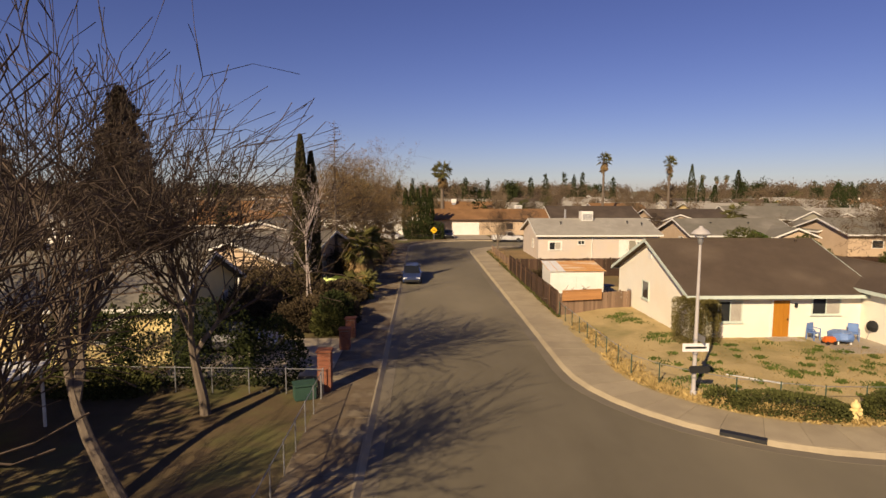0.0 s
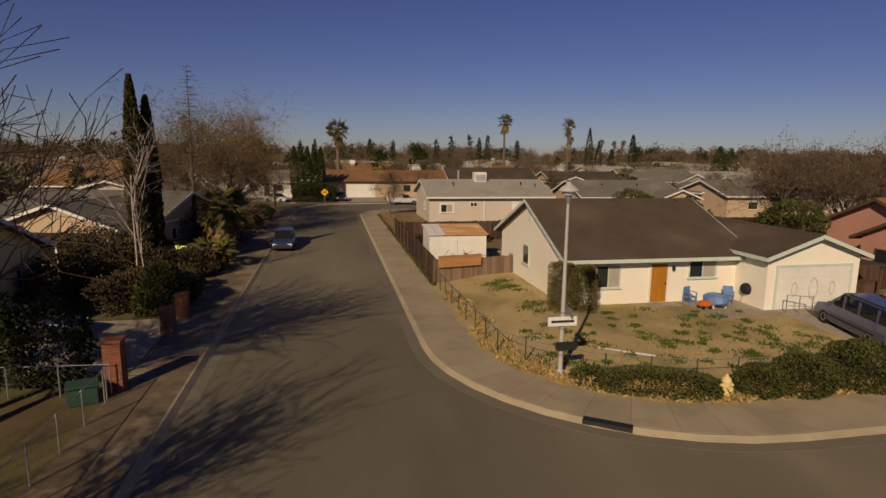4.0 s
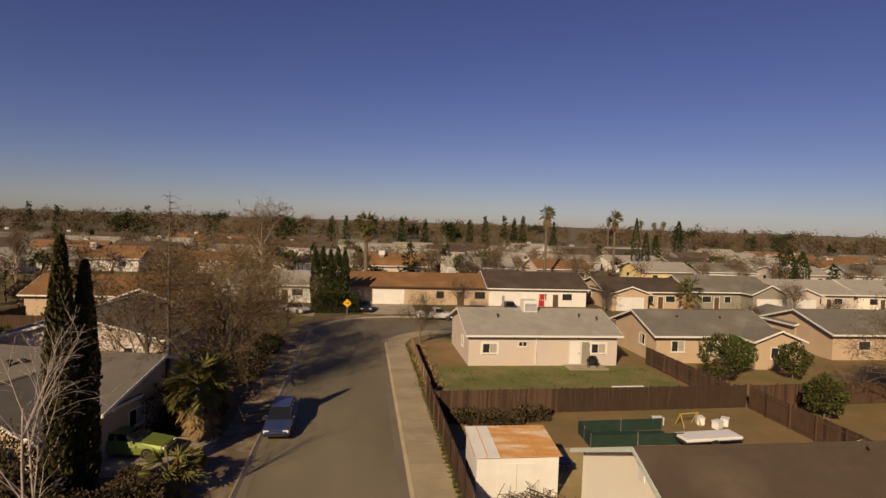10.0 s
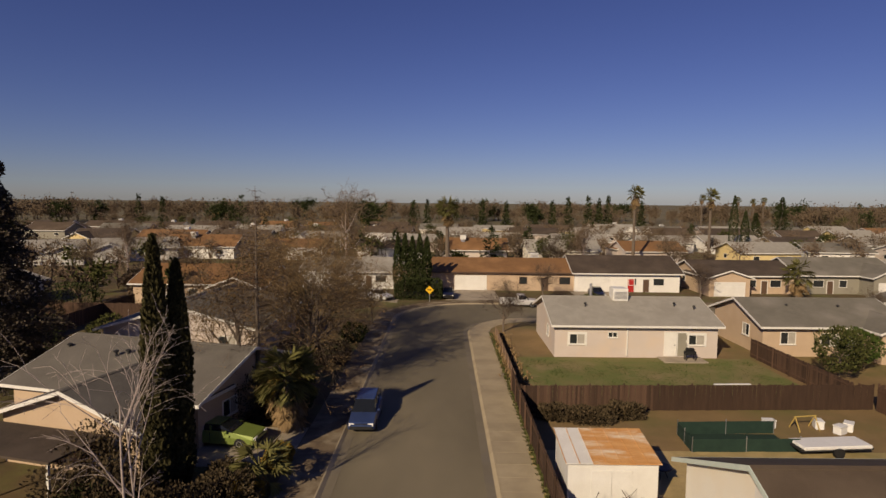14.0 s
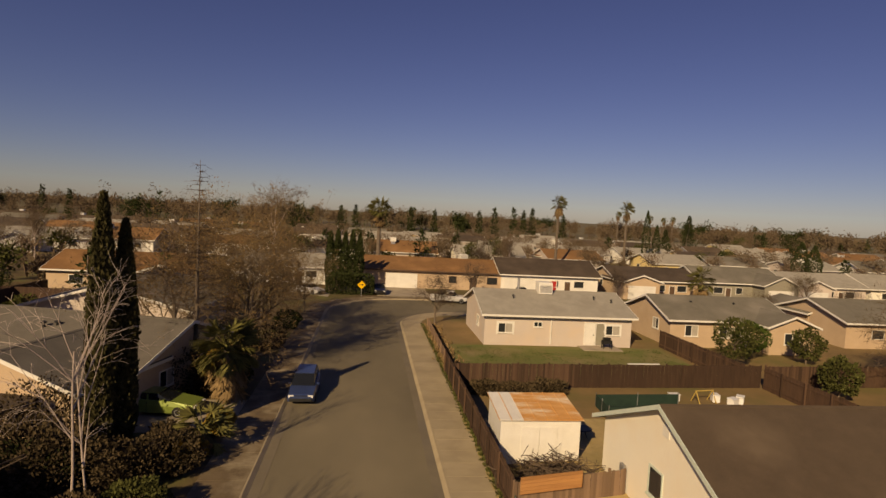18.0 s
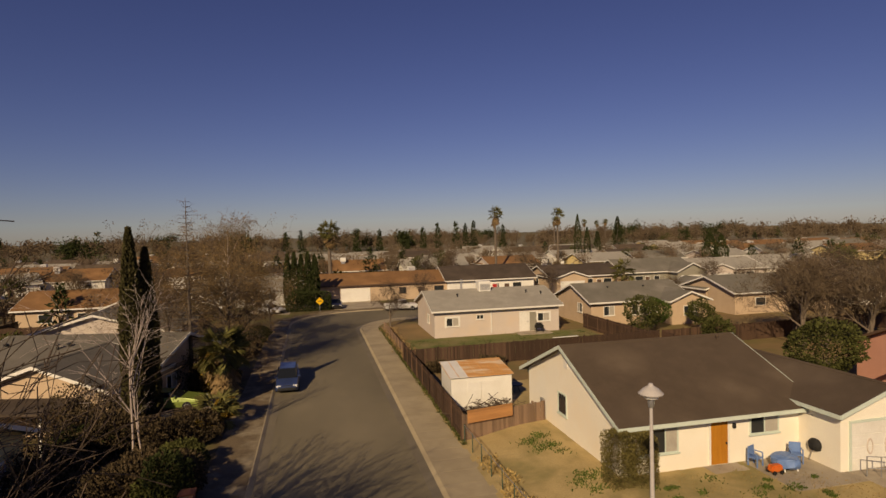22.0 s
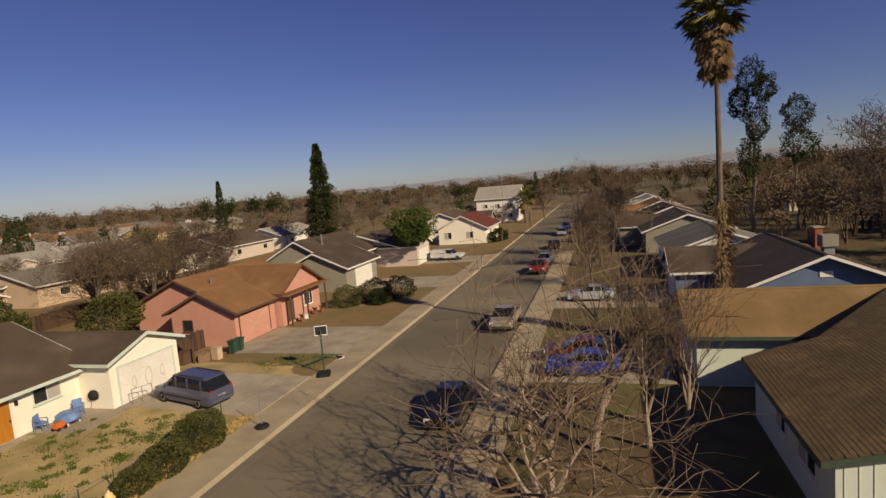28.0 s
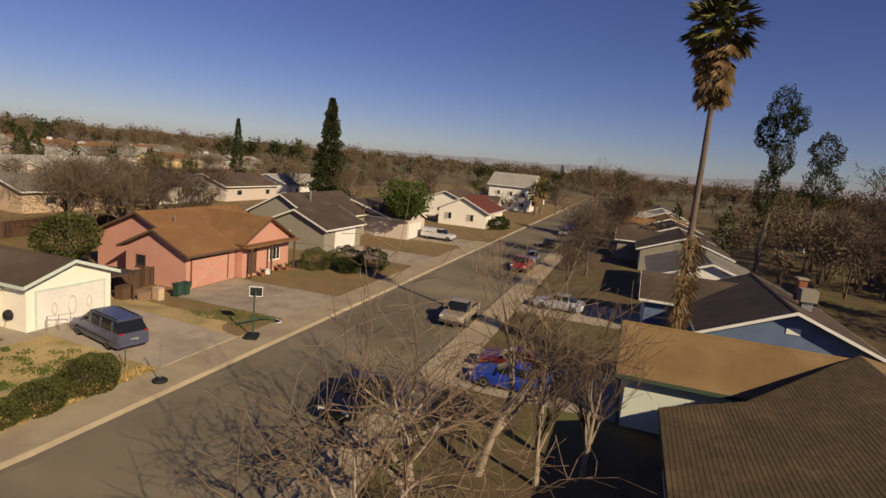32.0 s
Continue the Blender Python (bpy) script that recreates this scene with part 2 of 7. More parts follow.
TWIG = mat("bare_twigs", (0.125, 0.092, 0.068), (0.08, 0.06, 0.046), 2, 10, 0.9, 0.2, spec=0.06)
TWIG_FAR = mat("sunlit_brown_twigs", (0.17, 0.125, 0.08), (0.12, 0.088, 0.058), 2, 10, 0.95, 0, spec=0.06)
TWIG_TAN = mat("tan_twigs", (0.215, 0.155, 0.105), (0.15, 0.108, 0.072), 2, 10, 0.9, 0.2, spec=0.06)
LEAF_RUST = mat("dead_brown_leaves", (0.25, 0.165, 0.075), (0.16, 0.105, 0.048), 0.8, 8, 0.85, 0, island=0.35, spec=0.06)
LEAF_DARK = mat("dark_evergreen_leaves", (0.046, 0.056, 0.019), (0.03, 0.039, 0.014), 0.8, 8, 0.75, 0, island=0.4, spec=0.06)
LEAF_BROWN = mat("brownish_cedar_foliage", (0.1, 0.072, 0.04), (0.06, 0.046, 0.027), 0.8, 8, 0.85, 0, island=0.4, spec=0.06)
LEAF_GREEN = mat("green_leaves", (0.07, 0.1, 0.022), (0.045, 0.07, 0.016), 0.8, 8, 0.7, 0, island=0.4, spec=0.06)
LEAF_OLIVE = mat("olive_leaves", (0.085, 0.09, 0.028), (0.058, 0.062, 0.02), 0.8, 8, 0.75, 0, island=0.4, spec=0.06)
LEAF_BOX = mat("sunlit_box_leaves", (0.15, 0.125, 0.042), (0.1, 0.085, 0.03), 0.8, 8, 0.75, 0, island=0.35, spec=0.06)
LEAF_CYPRESS = mat("brownish_cypress_sprays", (0.082, 0.072, 0.03), (0.05, 0.046, 0.02), 0.8, 8, 0.8, 0, island=0.35, spec=0.06)
CEDAR = mat("grey_brown_cedar_sprays", (0.115, 0.092, 0.068), (0.075, 0.062, 0.046), 0.8, 8, 0.85, 0, island=0.3, spec=0.06)
STRAW = mat("straw_dry_grass", (0.42, 0.3, 0.12), (0.3, 0.21, 0.085), 0.8, 8, 0.9, 0, island=0.35, spec=0.06)
WEED = mat("low_green_weeds", (0.1, 0.13, 0.03), (0.06, 0.085, 0.02), 0.8, 8, 0.9, 0, island=0.35, spec=0.06)
LEAF_YELLOW = mat("yellowed_leaves", (0.3, 0.2, 0.035), (0.2, 0.13, 0.025), 0.8, 8, 0.75, 0, island=0.35, spec=0.06)
LEAF_PALM = mat("olive_palm_fronds", (0.15, 0.14, 0.045), (0.1, 0.095, 0.03), 0.8, 8, 0.7, 0, island=0.35, spec=0.1)
FROND_DEAD = mat("dead_palm_fronds", (0.28, 0.19, 0.095), (0.18, 0.12, 0.06), 1, 8, 0.85, 0, island=0.3, spec=0.06)
BRICK = mat("red_brick", (0.3, 0.11, 0.06), (0.22, 0.08, 0.045), 3, 20, 0.9, 0.4, rand=0.2)
MORTAR = mat("mortar", (0.32, 0.27, 0.22), None, 3, 30, 0.95, 0.3)
STEEL = mat("galvanised_steel", (0.45, 0.45, 0.46), (0.36, 0.36, 0.37), 4, 30, 0.45, 0.1, metal=0.7)
POLE = mat("grey_concrete_pole", (0.5, 0.47, 0.45), (0.42, 0.39, 0.37), 3, 40, 0.8, 0.2)
BLACK = mat("black_rubber", (0.02, 0.02, 0.02), None, 4, 30, 0.8, 0.1)
DARK_METAL = mat("dark_metal", (0.05, 0.05, 0.05), None, 4, 30, 0.5, 0.1, metal=0.4)
YELLOW = mat("yellow_sign_paint", (0.85, 0.5, 0.01), (0.78, 0.44, 0.01), 4, 30, 0.45, 0)
HYDRANT = mat("yellow_hydrant_paint", (0.8, 0.62, 0.28), (0.7, 0.52, 0.22), 4, 30, 0.55, 0.1)
BLUE_PLASTIC = mat("faded_blue_plastic", (0.16, 0.27, 0.5), (0.11, 0.2, 0.42), 2, 20, 0.5, 0.1)
GREEN_NET = mat("dull_green_paint", (0.035, 0.085, 0.06), (0.022, 0.06, 0.042), 1, 20, 0.7, 0.3)
WHITE_PLASTIC = mat("white_plastic", (0.8, 0.8, 0.78), (0.72, 0.72, 0.7), 2, 20, 0.5, 0.05)
RED_PAINT = mat("red_paint", (0.5, 0.035, 0.03), (0.42, 0.03, 0.025), 2, 20, 0.5, 0.05)
GLASS = glass("window_glass", (0.025, 0.028, 0.03))
CARGLASS = glass("car_glass", (0.012, 0.014, 0.016), 0.05)
CURTAIN = mat("pale_curtain", (0.45, 0.42, 0.36), (0.36, 0.33, 0.28), 2, 20, 0.9, 0)
CHROME = mat("chrome", (0.7, 0.7, 0.7), None, 4, 20, 0.15, 0, metal=1.0)
LAMP_RED = mat("red_tail_lamp", (0.45, 0.02, 0.02), None, 4, 20, 0.25, 0)


def paint(name, c):
    m = mat(name, c, tuple(v * 0.85 for v in c), 1.5, 60, 0.35, 0.0, metal=0.25, spec=0.5)
    bs = m.node_tree.nodes["Principled BSDF"]
    bs.inputs["Coat Weight"].default_value, bs.inputs["Coat Roughness"].default_value = 0.6, 0.08
    return m


# ---- building helpers ----
def obj_mesh(name, bm):
    bmesh.ops.recalc_face_normals(bm, faces=bm.faces)
    me = bpy.data.meshes.new(name)
    bm.to_mesh(me)
    bm.free()
    return me


def part(name, bm, material, parent, label="", kind=""):
    me = bm if isinstance(bm, bpy.types.Mesh) else obj_mesh(name, bm)
    if not me.materials:
        me.materials.append(material)
    ob = new(name, me)
    ob.parent = parent
    if label or kind:
        tagged(ob, label, kind=kind)
    return ob


def thing(name, m, label, category, group="", kind=""):
    e = new(name)
    e.empty_display_size = 0.3
    e.matrix_basis = m
    return tagged(e, label, category, group, kind)


def solo(name, bm, material, label, category, group="", kind="", m=None):
    me = bm if isinstance(bm, bpy.types.Mesh) else obj_mesh(name, bm)
    if not me.materials:
        me.materials.append(material)
    ob = new(name, me)
    if m is not None:
        ob.matrix_basis = m
    return tagged(ob, label, category, group, kind)


def box(bm, x0, x1, y0, y1, z0, z1, m=None):
    vs = [bm.verts.new(v) for v in ((x0, y0, z0), (x1, y0, z0), (x1, y1, z0), (x0, y1, z0), (x0, y0, z1), (x1, y0, z1), (x1, y1, z1), (x0, y1, z1))]
    for f in ((0, 3, 2, 1), (4, 5, 6, 7), (0, 1, 5, 4), (1, 2, 6, 5), (2, 3, 7, 6), (3, 0, 4, 7)):
        bm.faces.new([vs[i] for i in f])
    if m is not None:
        for v in vs:
            v.co = m @ v.co
    return vs


def bx(*a, m=None, bevel=0.0):
    bm = bmesh.new()
    box(bm, *a, m=m)
    if bevel:
        bmesh.ops.bevel(bm, geom=bm.edges[:], offset=bevel, segments=2, affect="EDGES")
    return bm


def prism(bm, poly, axis, a, b):
    """A polygon in the plane across an axis, drawn out from a to b. poly gives the two other coordinates in x, y, z order."""
    def put(p, t):
        c = list(p)
        c.insert("xyz".index(axis), t)
        return bm.verts.new(c)
    lo, hi = [put(p, a) for p in poly], [put(p, b) for p in poly]
    n = len(poly)
    bm.faces.new(lo)
    bm.faces.new(hi[::-1])
    for i in range(n):
        bm.faces.new((lo[i], hi[i], hi[(i + 1) % n], lo[(i + 1) % n]))


def lathe(bm, profile, n=12, m=None):
    """Turns (radius, height) pairs round the z axis."""
    rings = []
    for r, z in profile:
        ring = [bm.verts.new((r * math.cos(2 * math.pi * i / n), r * math.sin(2 * math.pi * i / n), z)) for i in range(n)]
        rings.append(ring)
    for p, q in zip(rings, rings[1:]):
        for i in range(n):
            bm.faces.new((p[i], p[(i + 1) % n], q[(i + 1) % n], q[i]))
    bm.faces.new(rings[0][::-1])
    bm.faces.new(rings[-1])
    if m is not None:
        for ring in rings:
            for v in ring:
                v.co = m @ v.co


def tube(bm, pts, radii, n=6):
    """A tapered tube along points."""
    rings = []
    for i, p in enumerate(pts):
        p = Vector(p)
        d = (Vector(pts[min(i + 1, len(pts) - 1)]) - Vector(pts[max(i - 1, 0)])).normalized()
        u = d.orthogonal().normalized()
        w = d.cross(u)
        r = radii[i] if isinstance(radii, (list, tuple)) else radii
        rings.append([bm.verts.new(p + r * (math.cos(2 * math.pi * k / n) * u + math.sin(2 * math.pi * k / n) * w)) for k in range(n)])
    for a, b in zip(rings, rings[1:]):
        d = min(range(n), key=lambda s: sum((a[k].co - b[(k + s) % n].co).length for k in range(n)))
        for k in range(n):
            bm.faces.new((a[k], a[(k + 1) % n], b[(k + 1 + d) % n], b[(k + d) % n]))
    bm.faces.new(rings[0][::-1])
    bm.faces.new(rings[-1])


def rod(a, b, r, n=8):
    bm = bmesh.new()
    tube(bm, [a, b], r, n)
    return bm


# ---- ground, roads, pavements ----
def arc(cx, cy, r, a0, a1, n=10):
    return [(cx + r * math.cos(radians(a0 + (a1 - a0) * i / n)), cy + r * math.sin(radians(a0 + (a1 - a0) * i / n))) for i in range(n + 1)]


def offset(path, d):
    """The path shifted to its left by d."""
    out = []
    for i, p in enumerate(path):
        q0, q1 = path[max(i - 1, 0)], path[min(i + 1, len(path) - 1)]
        dx, dy = q1[0] - q0[0], q1[1] - q0[1]
        n = math.hypot(dx, dy)
        out.append((p[0] - dy / n * d, p[1] + dx / n * d))
    return out


def resample(path, step):
    pts, out, carry = [Vector((*p, 0)) for p in path], [], 0.0
    for a, b in zip(pts, pts[1:]):
        n = (b - a).length
        t = carry
        while t < n:
            c = a.lerp(b, t / n)
            out.append((c.x, c.y))
            t += step
        carry = t - n
    out.append(path[-1])
    return out


def strip(path, d0, d1, z0, z1, lean=0.0):
    """A solid band along a path, between two offsets to its left."""
    bm = bmesh.new()
    a, b = offset(path, d0), offset(path, d1)
    ring = []
    for p, q, up in zip(a, b, offset(path, d0 + lean)):
        ring.append([bm.verts.new(v) for v in ((*p, z0), (*q, z0), (*q, z1), *[(*s, z1) for s in (up,)])])
    for r, s in zip(ring, ring[1:]):
        for k in range(4):
            bm.faces.new((r[k], r[(k + 1) % 4], s[(k + 1) % 4], s[k]))
    bm.faces.new(ring[0])
    bm.faces.new(ring[-1][::-1])
    return bm


def slab(poly, z0, z1):
    bm = bmesh.new()
    prism(bm, poly, "z", z0, z1)
    return bm


NE_KERB = [(260, 57.1), (0.0, 57.1)] + arc(0.0, 49, 8.1, 90, 180)[1:] + [(-8.1, 25), (-8.1, -4)] + arc(1.7, -4, 9.8, 180, 270)[1:] + [(30, -13.8), (80, -13.8), (260, -13.8)]
W_KERB = [(-17.0, -130), (-17.0, -60), (-17.0, 0), (-17.0, 56)] + arc(-6.0, 56, 11, 180, 90)[1:] + [(30, 67), (260, 67)]
S_KERB = [(260, -23.4), (60, -23.4), (0.2, -23.4)] + arc(0.2, -31.7, 8.3, 90, 180)[1:] + [(-8.1, -60), (-8.1, -130)]

gb = bmesh.new()
bmesh.ops.create_grid(gb, x_segments=8, y_segments=8, size=3500)
for v in gb.verts:
    v.co.z = -0.03
solo("ground", gb, GROUND, "dry brownish winter ground stretching to the horizon", "ground", kind="structure")
rb = bmesh.new()
vs = [rb.verts.new(v) for v in ((-18.0, -130, 0), (260, -130, 0), (260, 68, 0), (-18.0, 68, 0))]
rb.faces.new(vs)
solo("road", rb, ASPHALT, "worn grey-brown asphalt residential street", "road", kind="structure")

for nm, path, far in (("block_east", NE_KERB, [(260, 64)]), ("block_west", W_KERB, [(260, 330), (-330, 330), (-330, -130)]), ("block_south", S_KERB, [(260, -130)])):
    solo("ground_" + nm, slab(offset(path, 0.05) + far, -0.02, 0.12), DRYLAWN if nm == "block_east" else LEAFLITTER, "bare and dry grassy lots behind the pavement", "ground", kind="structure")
    solo("gutter_" + nm, strip(path, -0.6, -0.12, 0.0, 0.008), GUTTER, "stained concrete gutter along the kerb", "gutter", kind="structure")
    solo("kerb_" + nm, strip(path, -0.12, 0.16, 0.0, 0.145, 0.2), PAVE, "pale weathered concrete kerb", "kerb", kind="structure")

# crack seams in the asphalt
rng = random.Random(5)
for k, (x0, y0, x1, y1) in enumerate(((30, -18.7, 70, -18.5),)):
    n = 26
    pts = [(x0 + (x1 - x0) * i / n + rng.uniform(-0.1, 0.1) * (abs(y1 - y0) > 10), y0 + (y1 - y0) * i / n + rng.uniform(-0.1, 0.1)) for i in range(n + 1)]
    solo("road_crack", strip(pts, -0.02, 0.02, 0.003, 0.006), SEAL, "dark sealed crack in the asphalt", "crack", kind="structure")


# ---- house helpers ----
def fb(bm, face, at, u0, u1, n0, n1, z0, z1):
    """A box on a wall face: u along the wall, n out of it."""
    if face == "s":
        box(bm, u0, u1, at - n1, at - n0, z0, z1)
    elif face == "n":
        box(bm, u0, u1, at + n0, at + n1, z0, z1)
    elif face == "w":
        box(bm, at - n1, at - n0, u0, u1, z0, z1)
    else:
        box(bm, at + n0, at + n1, u0, u1, z0, z1)


def band(face, at, outer, inner, n0, n1, closed=False):
    """One frame between two outlines on a wall face, given as (u, z) pairs."""
    bm = bmesh.new()
    sg, n = (-1 if face in "sw" else 1), len(outer)

    def put(u, z, d):
        return bm.verts.new((u, at + sg * d, z) if face in "sn" else (at + sg * d, u, z))
    ring = [[put(*outer[k], n0), put(*outer[k], n1), put(*inner[k], n1), put(*inner[k], n0)] for k in range(n)]
    for k in range(n if closed else n - 1):
        a, b = ring[k], ring[(k + 1) % n]
        for j in range(4):
            bm.faces.new((a[j], a[(j + 1) % 4], b[(j + 1) % 4], b[j]))
    if not closed:
        bm.faces.new(ring[0])
        bm.faces.new(ring[-1][::-1])
    return bm


def arch(face, at, u, z, w, h, s):
    """The casing over and beside a door."""
    return band(face, at, [(u - w / 2 - s, z), (u - w / 2 - s, z + h + s), (u + w / 2 + s, z + h + s), (u + w / 2 + s, z)],
                [(u - w / 2, z), (u - w / 2, z + h), (u + w / 2, z + h), (u + w / 2, z)], 0.0, 0.06)


def window(parent, face, at, u, z, w, h, trim=TRIM_WHITE, panes=2, curtain=True, surround=0.0, plain=False):
    t = 0.07
    o, i = [(u - w / 2, z), (u + w / 2, z), (u + w / 2, z + h), (u - w / 2, z + h)], [(u - w / 2 + t, z + t), (u + w / 2 - t, z + t), (u + w / 2 - t, z + h - t), (u - w / 2 + t, z + h - t)]
    fr = part("window", band(face, at, o, i, -0.06, 0.05, True), trim, parent)
    for k in range(1, panes):
        c = u - w / 2 + w * k / panes
        bm = bmesh.new()
        fb(bm, face, at, c - 0.03, c + 0.03, -0.06, 0.045, z + t, z + h - t)
        part("mullion", bm, trim, fr)
    for k in range(panes):
        a, b = u - w / 2 + w * k / panes + 0.03, u - w / 2 + w * (k + 1) / panes - 0.03
        bm = bmesh.new()
        fb(bm, face, at, a, b, 0.004, 0.02, z + t, z + h - t)
        part("pane", bm, CURTAIN if (curtain and k == panes - 1) else GLASS, fr)
    if plain:
        return fr
    bm = bmesh.new()
    fb(bm, face, at, u - w / 2 - 0.06, u + w / 2 + 0.06, 0.0, 0.1, z - 0.06, z)
    part("sill", bm, trim, fr)
    if surround:
        s, e = surround, 0.004
        o = [(u - w / 2 - s, z - s), (u - w / 2 - s, z + h + s), (u + w / 2 + s, z + h + s), (u + w / 2 + s, z - s)]
        i = [(u - w / 2 - e, z - s), (u - w / 2 - e, z + h + e), (u + w / 2 + e, z + h + e), (u + w / 2 + e, z - s)]
        part("surround", band(face, at, o, i, 0.0, 0.035), TRIM_WHITE, fr)
    return fr


def door(parent, face, at, u, z, w, h, material, trim=TRIM_WHITE, panels=True):
    bm = bmesh.new()
    fb(bm, face, at, u - w / 2, u + w / 2, 0.0, 0.03, z, z + h)
    dr = part("door", bm, material, parent)
    for a in (-0.5, 0.08) if panels else ():
        for z0, z1 in ((0.08, 0.3), (0.36, 0.62), (0.68, 0.93)):
            bm = bmesh.new()
            fb(bm, face, at, u + (a + 0.08) * w * 0.9, u + (a + 0.36) * w * 0.9, 0.03, 0.045, z + z0 * h, z + z1 * h)
            part("panel", bm, material, dr)
    part("door_frame", arch(face, at, u, z, w, h, 0.1), trim, dr)
    bm = bmesh.new()
    fb(bm, face, at, u + w / 2 - 0.13, u + w / 2 - 0.06, 0.03, 0.1, z + h * 0.46, z + h * 0.5)
    part("handle", bm, DARK_METAL, dr)
    return dr


def garage_door(parent, face, at, u, z, w, h, material, trim=TRIM_WHITE, rows=4, cross=False):
    sg = -1 if face in "sw" else 1
    poly = [(at, z)]
    for k in range(rows):
        za, zb = z + h * k / rows, z + h * (k + 1) / rows
        poly += [(at + sg * 0.012, za), (at + sg * 0.035, za + 0.015), (at + sg * 0.035, zb - 0.015), (at + sg * 0.012, zb)]
    poly.append((at, z + h))
    bm = bmesh.new()
    prism(bm, poly, "x" if face in "sn" else "y", u - w / 2, u + w / 2)
    gd = part("garage_door", bm, material, parent, "sectional garage door with horizontal grooves")
    part("door_frame", arch(face, at, u, z, w, h, 0.12), trim, gd)
    if cross:
        for s in (-1, 1):
            for half in (0,):
                bm = bmesh.new()
                c = u + half * w / 4
                m = pose(0, 0, 0)
                L = math.hypot(w, h) / 2 - 0.2
                an = s * math.atan2(h, w)
                rot = Matrix.Rotation(an, 4, "Y") if face in "sn" else Matrix.Rotation(an, 4, "X")
                if face == "s":
                    box(bm, -L, L, -0.05, -0.035, -0.035, 0.035, Matrix.Translation((c, at, z + h / 2)) @ rot)
                part("cross_brace", bm, STUCCO_TAN, gd)
    return gd


def gable_block(parent, x0, x1, y0, y1, zb, ze, zr, axis, wall, roof, trim, over=0.6, rake=0.4, thick=0.16, ends=(True, True), ridge_off=0.0):
    """Walls and a gable roof. ze: top of the roof at its eave edge; zr: at its ridge; axis: the way the ridge runs."""
    if axis == "x":
        a0, a1, c0, c1 = x0, x1, y0, y1
    else:
        a0, a1, c0, c1 = y0, y1, x0, x1
    cm = (c0 + c1) / 2 + ridge_off
    s0, s1 = (zr - ze) / (cm - c0 + over), (zr - ze) / (c1 - cm + over)
    w0, w1 = ze + over * s0 - thick - 0.01, ze + over * s1 - thick - 0.01
    bm = bmesh.new()
    prism(bm, [(c0, zb), (c1, zb), (c1, w1), (cm, zr - thick - 0.01), (c0, w0)], axis, a0, a1) if axis == "x" else prism(bm, [(c0, zb), (c1, zb), (c1, w1), (cm, zr - thick - 0.01), (c0, w0)], "y", a0, a1)
    part("wall", bm, wall, parent)
    e0, e1 = a0 - (rake if ends[0] else -0.05), a1 + (rake if ends[1] else -0.05)
    bm = bmesh.new()
    prism(bm, [(c0 - over, ze), (cm, zr), (c1 + over, ze), (c1 + over, ze - thick), (cm, zr - thick), (c0 - over, ze - thick)], axis, e0, e1)
    part("roof", bm, roof, parent)
    # ridge cap
    bm = bmesh.new()
    prism(bm, [(cm - 0.16, zr - 0.16 * s0 + 0.03), (cm, zr + 0.035), (cm + 0.16, zr - 0.16 * s1 + 0.03), (cm + 0.16, zr - 0.16 * s1 + 0.004), (cm, zr + 0.004), (cm - 0.16, zr - 0.16 * s0 + 0.004)], axis, e0 + 0.02, e1 - 0.02)
    part("ridge_cap", bm, roof, parent)
    # fascia boards at the eaves
    for c in (c0 - over - 0.03, c1 + over):
        bm = bmesh.new()
        prism(bm, [(c, ze - 0.2), (c + 0.03, ze - 0.2), (c + 0.03, ze - 0.005), (c, ze - 0.005)], axis, e0, e1)
        part("fascia", bm, trim, parent)
    # barge boards on the rakes
    for k, e in enumerate((e0 - 0.035, e1 + 0.005)):
        if not ends[k]:
            continue
        for sgn, cc, s in ((-1, c0 - over, s0), (1, c1 + over, s1)):
            bm = bmesh.new()
            prism(bm, [(cc, ze + 0.01), (cm, zr + 0.01), (cm, zr - 0.2), (cc, ze - 0.2)], axis, e, e + 0.03)
            part("barge_board", bm, trim, parent)


def roof_vent(parent, x, y, z, s=0.3, material=STEEL):
    bm = bmesh.new()
    lathe(bm, [(0.06 * s / 0.3, -0.25), (0.06 * s / 0.3, 0.25), (0.14 * s / 0.3, 0.27), (0.14 * s / 0.3, 0.36), (0.03, 0.42)], 8, Matrix.Translation((x, y, z)))
    part("roof_vent", bm, material, parent)


def cooler(parent, x, y, z, w=1.5, h=1.1, material=WHITE_METAL):
    c = part("rooftop_cooler", bx(x - w / 2, x + w / 2, y - w / 2, y + w / 2, z, z + h, bevel=0.04), material, parent, "boxy evaporative cooler on the roof")
    bm = bmesh.new()
    for k in range(6):
        box(bm, x - w / 2 + 0.12, x + w / 2 - 0.12, y - w / 2 - 0.03, y - w / 2, z + 0.2 + k * 0.13, z + 0.27 + k * 0.13)
    part("louvre", bm, STEEL, c)
    part("stand", bx(x - w / 2 + 0.2, x + w / 2 - 0.2, y - w / 2 + 0.2, y + w / 2 - 0.2, z - 0.6, z), STEEL, c)


